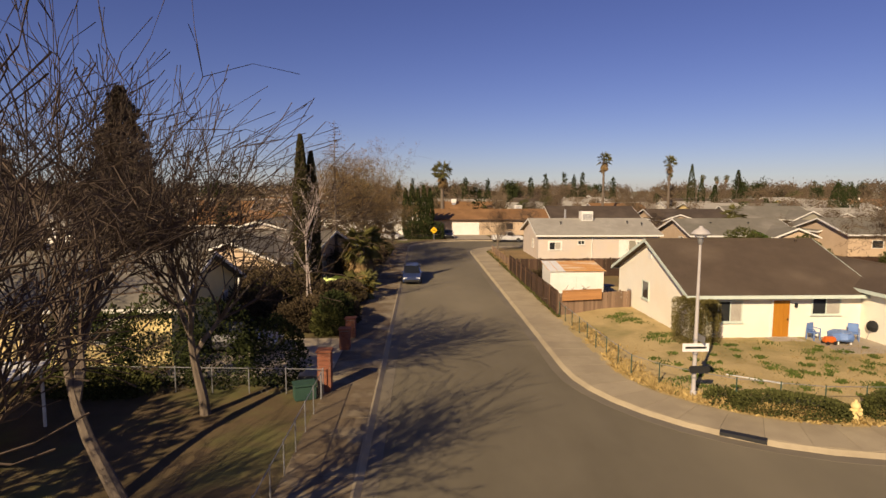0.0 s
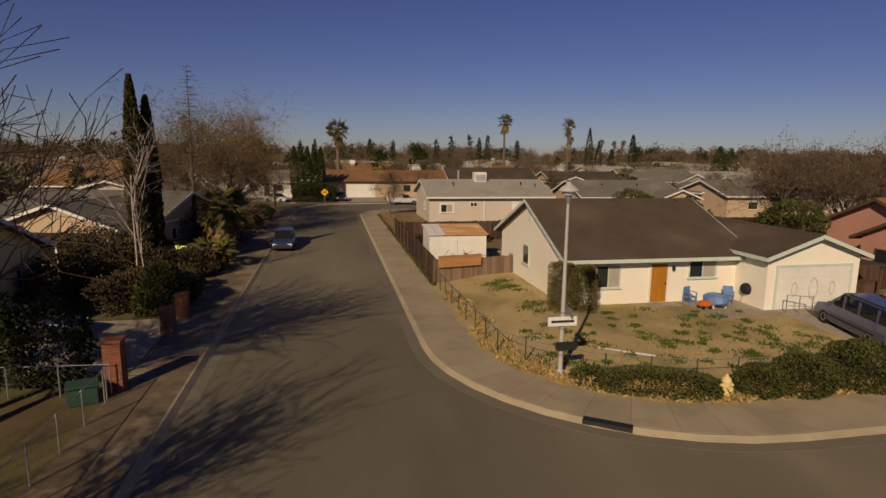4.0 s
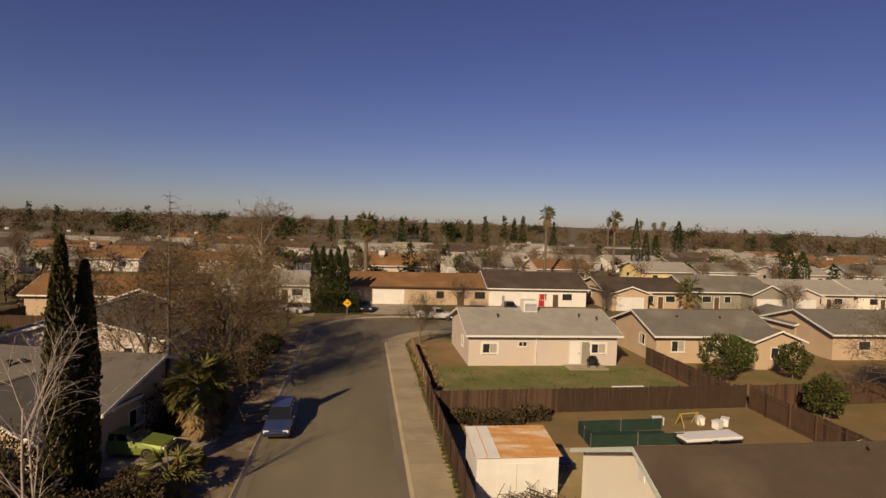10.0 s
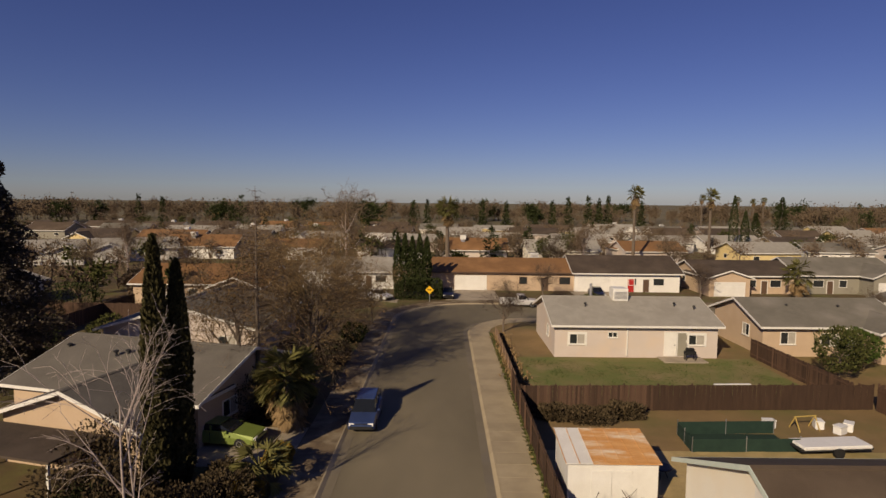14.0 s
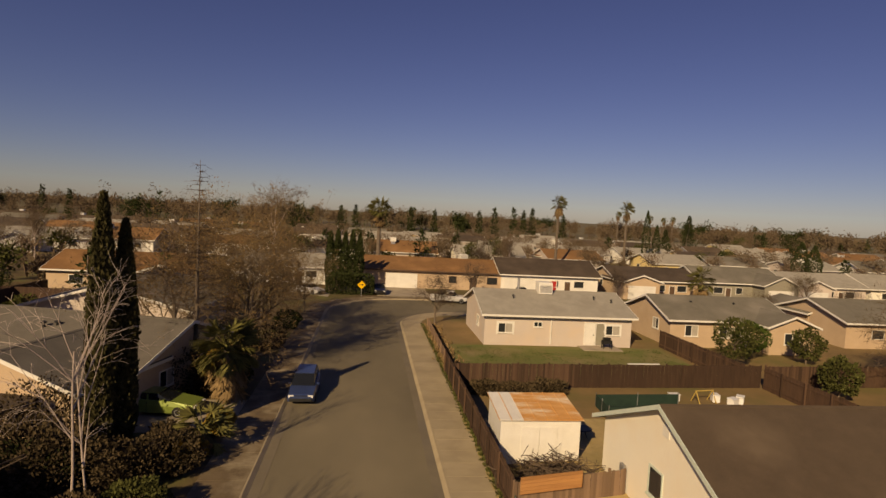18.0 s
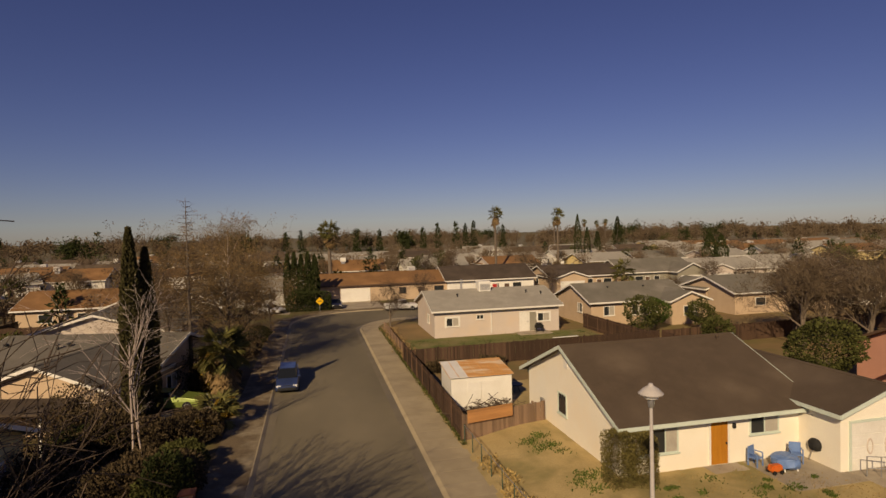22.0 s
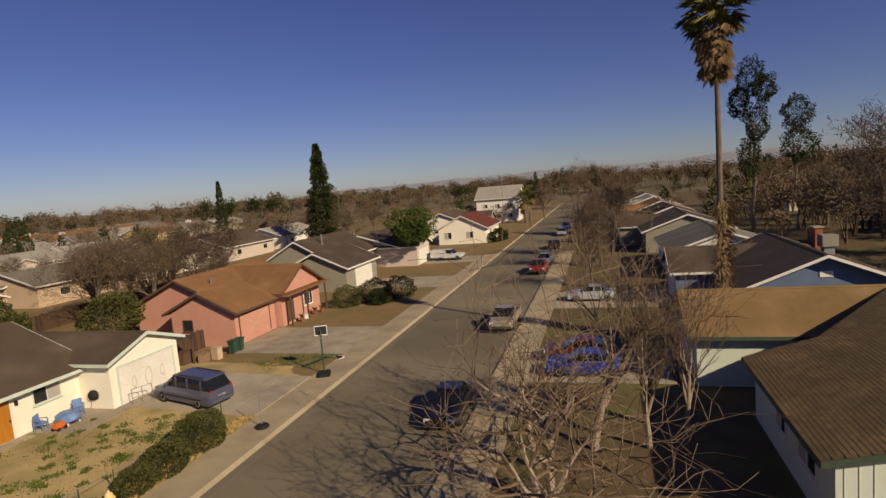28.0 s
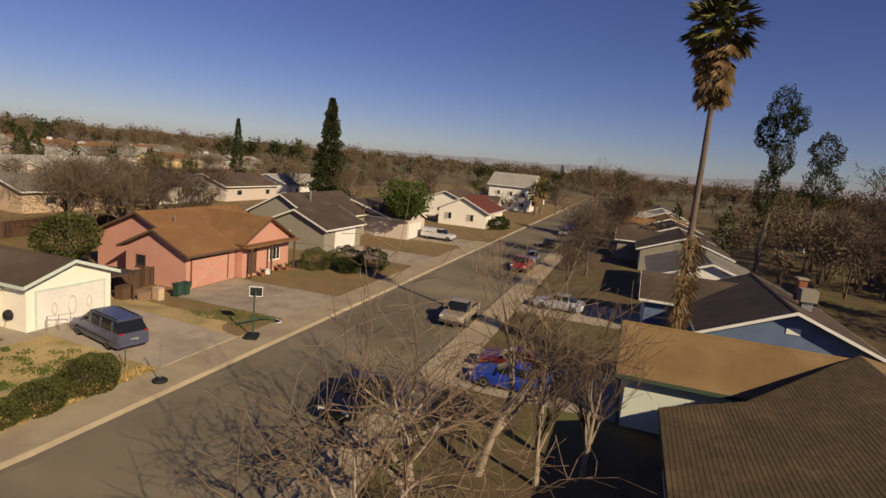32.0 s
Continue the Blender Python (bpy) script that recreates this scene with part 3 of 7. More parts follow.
# ---- the white corner house ----
def corner_house():
    h = thing("house", pose(0, 0, 0), "cream stucco corner house with dark brown roof and mint trim", "house")
    gable_block(h, 0, 10.4, 0, 11.5, 0.1, 3.0, 5.63, "x", STUCCO_CREAM, ROOF_BROWN, TRIM_MINT, 0.6, 0.42)
    gable_block(h, 9.95, 15.5, -2.35, 8.5, 0.1, 3.3, 4.42, "y", STUCCO_CREAM, ROOF_BROWN, TRIM_MINT, 0.4, 0.4)
    window(h, "s", 0, 2.0, 1.35, 2.1, 1.25, TRIM_MINT, 3)
    door(h, "s", 0, 5.3, 0.5, 0.95, 2.1, DOOR_WOOD, TRIM_WHITE)
    window(h, "s", 0, 7.9, 1.75, 1.7, 1.0, TRIM_MINT, 2)
    window(h, "w", 0, 6.3, 1.5, 1.15, 1.25, TRIM_MINT, 1, False)
    g = garage_door(h, "s", -2.35, 12.75, 0.42, 4.4, 2.3, WHITE_METAL, TRIM_MINT)
    for u, rr in ((11.6, 0.32), (12.75, 0.5), (13.9, 0.32)):
        bm = bmesh.new()
        n = 20
        rings = [[bm.verts.new((u + r * 0.55 * math.cos(2 * math.pi * k / n), y, 1.55 + r * 1.2 * math.sin(2 * math.pi * k / n))) for k in range(n)]
                 for r, y in ((rr, -2.42), (rr, -2.38), (rr - 0.07, -2.38), (rr - 0.07, -2.42))]
        for j in range(4):
            for k in range(n):
                bm.faces.new((rings[j][k], rings[j][(k + 1) % n], rings[(j + 1) % 4][(k + 1) % n], rings[(j + 1) % 4][k]))
        part("oval_ornament", bm, STUCCO_PEACH, g)
    bm = bmesh.new()
    fb(bm, "w", 0, 5.2, 6.3, 0.0, 0.05, 4.45, 4.6)
    part("gable_vent", bx(-0.04, 0, 5.5, 6.0, 4.3, 4.8), TRIM_WHITE, h)
    roof_vent(h, 9.4, 5.2, 3.0 + 5.8 * 0.414 - 0.1, 0.22, ROOF_BROWN)
    part("entry_step", bx(4.4, 6.3, -0.9, -0.01, 0.1, 0.47), CONCRETE, h)
    part("porch_lamp", bx(6.05, 6.2, -0.14, -0.01, 2.2, 2.45, bevel=0.02), DARK_METAL, h)
    part("utility_box", bx(-0.16, -0.005, 8.9, 9.3, 1.0, 1.7, bevel=0.02), STEEL, h)
    return h


corner_house()


def house_b():
    h = thing("house", pose(-0.5, 39.3, 0), "peach stucco bungalow with a pale grey shingle roof", "house")
    gable_block(h, 0, 15.2, 0, 10.4, 0.1, 3.25, 5.05, "x", STUCCO_PEACH, ROOF_GREY, TRIM_WHITE, 0.55, 0.4)
    window(h, "s", 0, 2.1, 1.35, 1.5, 1.0, TRIM_WHITE, 2, True, 0.16)
    window(h, "s", 0, 5.4, 2.0, 0.9, 0.55, TRIM_WHITE, 2, False)
    window(h, "s", 0, 13.2, 1.35, 1.6, 1.0, TRIM_WHITE, 2, True, 0.16)
    door(h, "s", 0, 10.8, 0.3, 1.0, 2.2, TRIM_WHITE, TRIM_WHITE)
    door(h, "s", 0, 11.95, 0.3, 0.95, 2.2, STUCCO_GREY, TRIM_WHITE)
    window(h, "w", 0, 3.4, 1.4, 1.1, 1.1, TRIM_WHITE, 2)
    part("downpipe", bx(6.7, 6.8, -0.1, -0.01, 0.3, 3.0), TRIM_WHITE, h)
    part("patio_slab", bx(9.6, 13.6, -1.9, -0.01, 0.1, 0.24), CONCRETE, h)
    cooler(h, 7.3, 4.8, 4.75, 1.5, 1.25)
    for x, y in ((3.5, 3.0), (12.3, 3.2), (14.0, 2.6)):
        roof_vent(h, x, y, 3.25 + (y + 0.55) * 0.313, 0.3, DARK_METAL)
    part("chimney_flue", rod((4.8, 6.0, 4.6), (4.8, 6.0, 6.2), 0.14), STEEL, h)


house_b()


def house_c():
    h = thing("house", pose(19.4, 40.2, 0), "tan stucco house with a dark grey shingle roof", "house")
    gable_block(h, 0, 13.6, 0, 9.6, 0.1, 3.1, 5.0, "x", STUCCO_TAN, ROOF_SLATE, TRIM_WHITE, 0.6, 0.5)
    gable_block(h, 9.4, 14.4, -2.6, 3, 0.1, 3.05, 4.2, "y", STUCCO_TAN, ROOF_SLATE, TRIM_WHITE, 0.5, 0.4)
    window(h, "s", 0, 2.4, 1.3, 1.5, 1.2, TRIM_WHITE, 2)
    window(h, "s", 0, 6.4, 1.2, 1.8, 1.2, TRIM_WHITE, 2)
    window(h, "w", 0, 3.0, 1.5, 1.3, 1.2, TRIM_WHITE, 2)
    door(h, "s", 0, 8.4, 0.2, 1.2, 2.1, TRIM_WHITE)
    window(h, "s", -2.6, 11.9, 1.2, 1.8, 1.2, TRIM_WHITE, 2)
    for x, y in ((4.0, 3.2), (9.0, 3.0)):
        roof_vent(h, x, y, 4.2, 0.3, DARK_METAL)


house_c()


def pink_house():
    h = thing("house", pose(23.7, -1.0, 0), "salmon pink stucco house with a rust-brown shingle roof", "house")
    gable_block(h, 0, 5.9, 0, 6.2, 0.1, 3.0, 4.75, "x", STUCCO_PINK, ROOF_ORANGE, TRIM_BROWN, 0.55, 0.45, ends=(True, False))
    gable_block(h, 2.0, 14.2, 2.2, 11.6, 0.1, 3.2, 5.6, "x", STUCCO_PINK, ROOF_ORANGE, TRIM_BROWN, 0.6, 0.5)
    gable_block(h, 6.2, 13.4, -0.6, 6.0, 0.1, 3.3, 5.5, "y", STUCCO_PINK, ROOF_ORANGE, TRIM_BROWN, 0.5, 0.45)
    garage_door(h, "s", 0, 2.75, 0.3, 4.3, 2.2, STUCCO_PINK, TRIM_BROWN, 3, True)
    door(h, "s", -0.6, 7.6, 0.35, 0.95, 2.1, TRIM_BROWN, TRIM_BROWN)
    window(h, "s", -0.6, 11.0, 1.2, 1.7, 1.3, TRIM_WHITE, 3, False)
    window(h, "w", 0, 4.6, 1.4, 1.0, 1.0, TRIM_BROWN, 1, False)
    bm = bmesh.new()
    prism(bm, [(5.7, 3.15), (14.0, 3.15), (14.0, 3.0), (5.7, 3.0)], "y", -1.6, -0.6)
    part("porch_roof", bm, ROOF_ORANGE, h)
    for x in (6.4, 9.4, 13.2):
        part("porch_post", bx(x - 0.07, x + 0.07, -1.5, -1.36, 0.1, 3.0), TRIM_BROWN, h)
    for x, y in ((4.0, 5.0), (8.6, 8.8)):
        roof_vent(h, x, y, 4.9, 0.3)


pink_house()


def grey_house():
    h = thing("house", pose(46.3, -0.4, 0), "olive grey stucco house with dark roof and white garage door", "house")
    gable_block(h, 0, 9.5, 0, 8.0, 0.1, 3.0, 5.0, "x", STUCCO_GREY, ROOF_DARK, TRIM_WHITE, 0.55, 0.5, ends=(True, True))
    gable_block(h, 4, 19.0, 4.0, 13.5, 0.1, 3.3, 6.2, "x", STUCCO_GREY, ROOF_DARK, TRIM_WHITE, 0.6, 0.5)
    garage_door(h, "s", 0, 5.2, 0.2, 5.0, 2.3, WHITE_METAL, TRIM_WHITE)
    window(h, "w", 0, 5.6, 1.3, 2.0, 1.0, TRIM_WHITE, 2, False)
    window(h, "s", 4.0, 14.5, 1.2, 1.8, 1.3, TRIM_WHITE, 2)
    door(h, "s", 4.0, 11.5, 0.2, 1.0, 2.1, TRIM_BROWN)
    part("flue", rod((8.0, 7.0, 4.8), (8.0, 7.0, 6.6), 0.12), STEEL, h)


grey_house()


# ---- the tiled house beside the camera and its neighbours on the south side ----
def tile_roof(parent, x0, y0, y1, z0, z1, course, edge):
    """Lapped courses of roof tiles up a slope, from (y0, z0) at the eave to (y1, z1) at the ridge, each tile a little uneven."""
    r = random.Random(6)
    bm = bmesh.new()
    L = math.hypot(y1 - y0, z1 - z0)
    n = int(L / course)
    sy, sz = (y1 - y0) / L, (z1 - z0) / L
    for k in range(n):
        a, b = k * L / n, (k + 1.12) * L / n
        x = x0 + (k % 2) * 0.15
        end = edge(y0 + sy * a)
        while x < end - 0.1:
            w = min(0.3, end - x)
            up = 0.015 + r.uniform(0, 0.004)
            b2 = min(b, L)
            q = [bm.verts.new(v) for v in ((x, y0 + sy * a, z0 + sz * a + up), (x + w - 0.012, y0 + sy * a, z0 + sz * a + up), (x + w - 0.012, y0 + sy * b2, z0 + sz * b2 + 0.007), (x, y0 + sy * b2, z0 + sz * b2 + 0.007),
                                           (x, y0 + sy * a, z0 + sz * a + 0.005), (x + w - 0.012, y0 + sy * a, z0 + sz * a + 0.005))]
            bm.faces.new((q[0], q[1], q[2], q[3]))
            bm.faces.new((q[4], q[5], q[1], q[0]))
            x += 0.3
    me = bpy.data.meshes.new("roof_tiling")
    bm.to_mesh(me)
    bm.free()
    return part("roof_tiling", me, ROOF_TILE, parent, kind="stuff")


def tiled_house():
    h = thing("house", pose(2.9, -46.9, 0), "pale green house under a ribbed brown tile roof", "house")
    gable_block(h, 0, 9.4, -7.7, 10.1, 0.1, 3.0, 4.9, "x", SIDING_MINT, ROOF_TILE, TRIM_GREEN, 0.55, 0.5, ends=(True, False))
    tile_roof(h, -0.5, 10.65, 1.2, 3.0, 4.9, 0.17, lambda y: 9.45 + (10.65 - y) * 0.27 if y > 7.3 else 10.35 + (7.3 - y) * 1.1)
    # the part of the slope that runs on into the wing's ridge
    bm = bmesh.new()
    top = [(9.3, 10.65, 3.0), (10.3, 7.3, 3.672), (15.7, 2.5, 4.638), (17.0, 1.2, 4.9), (9.3, 1.2, 4.9)]
    up, lo = [bm.verts.new(v) for v in top], [bm.verts.new((x, y, z - 0.16)) for x, y, z in top]
    bm.faces.new(up)
    bm.faces.new(lo[::-1])
    for k in range(5):
        bm.faces.new((up[k], up[(k + 1) % 5], lo[(k + 1) % 5], lo[k]))
    part("valley_roof", bm, ROOF_TILE, h)
    bm = bmesh.new()
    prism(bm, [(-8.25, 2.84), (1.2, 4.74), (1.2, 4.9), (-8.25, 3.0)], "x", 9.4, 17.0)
    # lighter than the front slope: its sunlight is in the colour
    part("rear_slope", bm, ROOF_SUNLIT, h)
    bm = bmesh.new()
    prism(bm, [(-7.7, 0.1), (6.6, 0.1), (6.6, 3.6), (1.2, 4.7), (-7.7, 2.9)], "x", 9.4, 10.3)
    part("link_wall", bm, SIDING_MINT, h)
    bm = bmesh.new()
    prism(bm, [(-7.7, 0.1), (4.6, 0.1), (4.6, 4.0), (1.2, 4.7), (-7.7, 2.9)], "x", 10.3, 13.3)
    part("link_wall", bm, SIDING_MINT, h)
    gable_block(h, 13.3, 20.2, -2.5, 12.0, 0.1, 3.0, 4.7, "y", SIDING_MINT, ROOF_SUNLIT, TRIM_GREEN, 0.55, 0.5)
    garage_door(h, "n", 12.0, 16.7, 0.15, 4.8, 2.2, WHITE_METAL)
    window(h, "n", 10.1, 2.4, 1.3, 1.8, 1.2)
    window(h, "n", 10.1, 5.4, 1.3, 1.3, 1.2)
    window(h, "w", 0, 3.0, 1.3, 1.5, 1.2)
    door(h, "n", 4.6, 11.8, 0.2, 0.95, 2.1, TRIM_BROWN)
    for k in range(26):
        bm = bmesh.new()
        fb(bm, "w", 0, 0.1 + k * 0.39, 0.13 + k * 0.39, 0.0, 0.02, 0.15, 2.9)
        part("batten", bm, SIDING_MINT, h)


tiled_house()


def blue_house():
    h = thing("house", pose(27.6, -49.6, 0), "slate blue house with dark roof and white vent", "house")
    gable_block(h, 0, 14, 0, 10.0, 0.1, 3.0, 5.3, "x", SIDING_BLUE, ROOF_DARK, TRIM_WHITE, 0.6, 0.7)
    gable_block(h, 8, 14.5, 5, 13.5, 0.1, 3.0, 4.7, "y", SIDING_BLUE, ROOF_DARK, TRIM_WHITE, 0.5, 0.5)
    window(h, "w", 0, 8.2, 1.5, 2.0, 1.1, TRIM_WHITE, 3, False, 0.14)
    part("gable_vent", bx(-0.05, 0, 4.5, 5.3, 3.7, 4.1), TRIM_WHITE, h)
    ch = part("chimney", bx(9.2, 10.1, 2.1, 2.7, 3.5, 6.0, bevel=0.03), BRICK, h)
    part("chimney_cap", bx(9.1, 10.2, 2.0, 2.8, 6.0, 6.1), CONCRETE, ch)
    cooler(h, 5.5, 3.0, 5.0, 1.1, 0.9, STUCCO_GREY)
    garage_door(h, "n", 13.5, 11.2, 0.15, 4.8, 2.2, WHITE_METAL)


blue_house()


def simple_house(x, y, w, d, rz, wall, roof, label, trim=TRIM_WHITE, ze=3.1, zr=5.0, wing=0, garage=True, cool=False):
    """A plain tract house whose front faces local -y."""
    h = thing("house", pose(x, y, 0.0, 0, 0, rz), label, "house", "far houses")
    gable_block(h, -w / 2, w / 2, -d / 2, d / 2, 0.05, ze, zr, "x", wall, roof, trim, 0.6, 0.5)
    if wing:
        s = 1 if wing > 0 else -1
        a, b = (w / 2 - 6.2, w / 2 + 0.1) if s > 0 else (-w / 2 - 0.1, -w / 2 + 6.2)
        gable_block(h, a, b, -d / 2 - 3.2, 0, 0.05, ze + 0.02, zr - 0.7, "y", wall, roof, trim, 0.5, 0.45)
        if garage:
            garage_door(h, "s", -d / 2 - 3.2, (a + b) / 2, 0.15, 4.6, 2.15, WHITE_METAL, trim)
    c = -1 if wing > 0 else 1
    window(h, "s", -d / 2, c * w * 0.3, 1.2, 1.8, 1.2, trim, 1, False, 0, True)
    window(h, "s", -d / 2, c * w * 0.05, 1.2, 1.3, 1.2, trim, 1, False, 0, True)
    window(h, "n", d / 2, -w * 0.3, 1.2, 1.6, 1.1, trim, 1, False, 0, True)
    window(h, "n", d / 2, w * 0.25, 1.2, 1.6, 1.1, trim, 1, False, 0, True)
    window(h, "w", -w / 2, 1.0, 1.3, 1.3, 1.1, trim, 1, False, 0, True)
    window(h, "e", w / 2, -1.0, 1.3, 1.3, 1.1, trim, 1, False, 0, True)
    door(h, "s", -d / 2, c * w * 0.18, 0.15, 0.95, 2.05, TRIM_BROWN, trim, False)
    if not wing and garage:
        garage_door(h, "s", -d / 2, -c * w * 0.28, 0.15, 4.6, 2.15, WHITE_METAL, trim)
    if cool:
        cooler(h, w * 0.15, d * 0.15, zr - 0.3, 1.4, 1.0)
    return h


# ---- the other houses of the neighbourhood ----
def gable_house(x0, x1, y0, y1, ze, zr, wall, roof, label, axis="y", trim=TRIM_WHITE, wins=()):
    h = thing("house", pose(x0, y0, 0), label, "house", "far houses")
    gable_block(h, 0, x1 - x0, 0, y1 - y0, 0.05, ze, zr, axis, wall, roof, trim, 0.6, 0.5)
    for face, at, u, w in wins:
        window(h, face, at, u, 1.3, w, 1.2, trim)
    return h


L1 = gable_house(-43.0, -27.4, -3.1, 6.7, 3.1, 5.3, STUCCO_YELLOW, ROOF_SLATE, "yellow stucco house with a grey roof behind bare trees", "x", TRIM_WHITE,
                 (("s", 0, 4.0, 1.8), ("s", 0, 12.5, 1.6), ("e", 15.6, 7.6, 1.0)))
door(L1, "s", 0, 9.0, 0.15, 0.95, 2.05, TRIM_BROWN)
L2 = thing("house", pose(-30.6, 16.0, 0, 0, 0, -14), "tan house with a sunlit gable and grey roof", "house", "far houses")
gable_block(L2, -8.6, 4.8, 4.0, 14.5, 0.05, 3.0, 4.9, "x", STUCCO_TAN, ROOF_MID, TRIM_WHITE, 0.6, 0.5)
gable_block(L2, -4.4, 4.4, 0, 7.0, 0.05, 2.9, 4.6, "y", STUCCO_TAN, ROOF_MID, TRIM_WHITE, 0.5, 0.5)
part("patio_roof", bx(-5.8, 3.0, -3.8, -0.6, 2.55, 2.67), ROOF_DARK, L2, "low flat brown patio roof before the gable")
for vx in (-5.6, -1.4, 2.7):
    part("patio_post", bx(vx, vx + 0.12, -3.7, -3.58, 0.05, 2.55), TRIM_WHITE, L2)
for face, at, u, w in (("s", 0, 2.6, 1.4), ("e", 4.8, 7.0, 1.5), ("e", 4.8, 11.0, 1.5)):
    window(L2, face, at, u, 1.1, w, 1.1)
for vx, vy in ((-8.0, 7.6), (-3.6, 7.0), (-3.0, 7.4), (1.4, 8.0)):
    roof_vent(L2, vx, vy, 4.2, 0.4, DARK_METAL)
gable_house(-41.0, -27.5, 36.5, 50.0, 3.1, 5.2, STUCCO_PEACH, ROOF_SLATE, "pale stucco house with a white gable end", "y", TRIM_WHITE, (("s", 0, 4.0, 1.6), ("s", 0, 11.0, 1.6)))
simple_house(-44, 69, 18, 11, 0, STUCCO_TAN, ROOF_ORANGE, "tan house with a rust-brown roof", TRIM_WHITE, 3.1, 5.2, 1)
simple_house(-100, 112, 17, 11, 30, STUCCO_WHITE, ROOF_GREY, "white house with a grey roof", TRIM_WHITE, 3.1, 5.2, 1)
simple_house(-84, 122, 17, 11, 30, STUCCO_WHITE, ROOF_GREY, "white gabled house with a grey roof and chimney", TRIM_WHITE, 3.1, 5.2, -1)
# across the end of the street
far = simple_house(0.7, 84, 27, 10, 0, STUCCO_TAN, ROOF_ORANGE, "long low house with a rust-brown roof", TRIM_BROWN, 3.2, 5.0, 0, False, True)
garage_door(far, "s", -5, -7.2, 0.15, 5.0, 2.3, WHITE_METAL)
simple_house(-26, 85, 16, 11, 0, STUCCO_WHITE, ROOF_GREY, "white house with a pale grey roof", TRIM_WHITE, 3.0, 4.8)
rd = simple_house(18.8, 84, 17, 11, 0, STUCCO_WHITE, ROOF_DARK, "white house with a dark roof and red front door", TRIM_WHITE, 3.2, 5.6, 0, False)
garage_door(rd, "s", -5.5, -5.4, 0.15, 5.0, 2.3, WHITE_METAL)
door(rd, "s", -5.5, 0.6, 0.15, 1.0, 2.1, RED_PAINT)
simple_house(38.0, 83.5, 15, 11, 0, STUCCO_TAN, ROOF_DARK, "tan house with a dark brown roof", TRIM_WHITE, 3.1, 5.0, -1)
simple_house(54.5, 84, 16, 11, 0, STUCCO_GREY, ROOF_SLATE, "grey house with white trim and a slate roof", TRIM_WHITE, 3.2, 5.6, 1)
simple_house(71, 84, 16, 11, 0, STUCCO_PEACH, ROOF_GREY, "peach house with a grey roof", TRIM_WHITE, 3.1, 5.2, -1)
simple_house(88, 84, 16, 11, 0, STUCCO_CREAM, ROOF_GREY, "cream house with a grey roof", TRIM_WHITE, 3.1, 5.4, 1)
# facing the far cross street, backs to the corner house's row
simple_house(49, 47, 16, 11, 180, STUCCO_TAN, ROOF_SLATE, "tan house with a slate grey roof", TRIM_WHITE, 3.1, 5.0, 1)
simple_house(69, 48, 16, 11, 180, STUCCO_CREAM, ROOF_SLATE, "cream house with a dark grey roof", TRIM_WHITE, 3.1, 5.2, -1)
simple_house(89, 47, 17, 11, 180, STUCCO_PEACH, ROOF_BROWN, "peach house with a brown roof", TRIM_WHITE, 3.1, 5.2, 1)
simple_house(110, 47, 17, 11, 180, STUCCO_WHITE, ROOF_GREY, "white house with a grey roof", TRIM_WHITE, 3.1, 5.2, -1)
# further along the cross street
simple_house(73.5, 6, 16, 12, 0, STUCCO_PEACH, ROOF_DARK, "beige house with a dark brown roof", TRIM_WHITE, 3.1, 5.2, -1)
simple_house(112, 4, 15, 12, 0, STUCCO_CREAM, ROOF_BROWN, "cream house with a white gable and brown roof", TRIM_WHITE, 3.2, 5.8, 1)
yh = thing("house", pose(92, -8.5, 0), "cream gabled house with a dark red roof", "house", "far houses")
gable_block(yh, 0, 14, 0, 9.5, 0.05, 3.1, 5.7, "x", STUCCO_CREAM, mat("dark_red_shingles", (0.16, 0.045, 0.03), (0.11, 0.032, 0.022), 1.2, 25, 0.95, 0.5), TRIM_WHITE, 0.6, 0.5)
window(yh, "w", 0, 3.2, 1.2, 1.5, 1.3)
window(yh, "w", 0, 7.6, 1.2, 1.5, 1.3)
window(yh, "s", 0, 5.0, 1.2, 1.8, 1.3)
two = thing("house", pose(145, -7.5, 0), "tall white two-storey house with a grey roof", "house", "far houses")
gable_block(two, 0, 14, 0, 12, 0.05, 6.8, 10.2, "y", STUCCO_WHITE, ROOF_GREY, TRIM_WHITE, 0.6, 0.5)
for z in (1.2, 4.1):
    for u in (2.5, 6.0, 9.5):
        window(two, "w", 0, u, z, 1.5, 1.2)
        window(two, "s", 0, u + 1.0, z, 1.5, 1.2)
simple_house(165, 4, 16, 12, 0, STUCCO_TAN, ROOF_DARK, "tan house with a dark roof", TRIM_WHITE, 3.1, 5.2, 1)
simple_house(190, 4, 16, 12, 0, STUCCO_PEACH, ROOF_BROWN, "peach house with a brown roof", TRIM_WHITE, 3.1, 5.2, -1)
gable_house(47.5, 61.5, -47.4, -37.0, 3.0, 5.0, STUCCO_WHITE, ROOF_SLATE, "white gable-ended house with a slate roof", "x", TRIM_WHITE, (("w", 0, 3.0, 1.5),))
for x, wl, rf, lb in ((76, STUCCO_GREY, ROOF_DARK, "grey house with a dark roof"),
                      (94, STUCCO_WHITE, ROOF_BROWN, "white house with a brown roof"), (113, STUCCO_TAN, ROOF_ORANGE, "tan house with a rust roof"),
                      (133, STUCCO_CREAM, ROOF_GREY, "cream house with a grey roof"), (154, STUCCO_PEACH, ROOF_BROWN, "peach house with a brown roof")):
    simple_house(x, -41.5, 15, 11, 180, wl, rf, lb, TRIM_WHITE, 3.1, 5.3, 1 if x % 4 else -1)
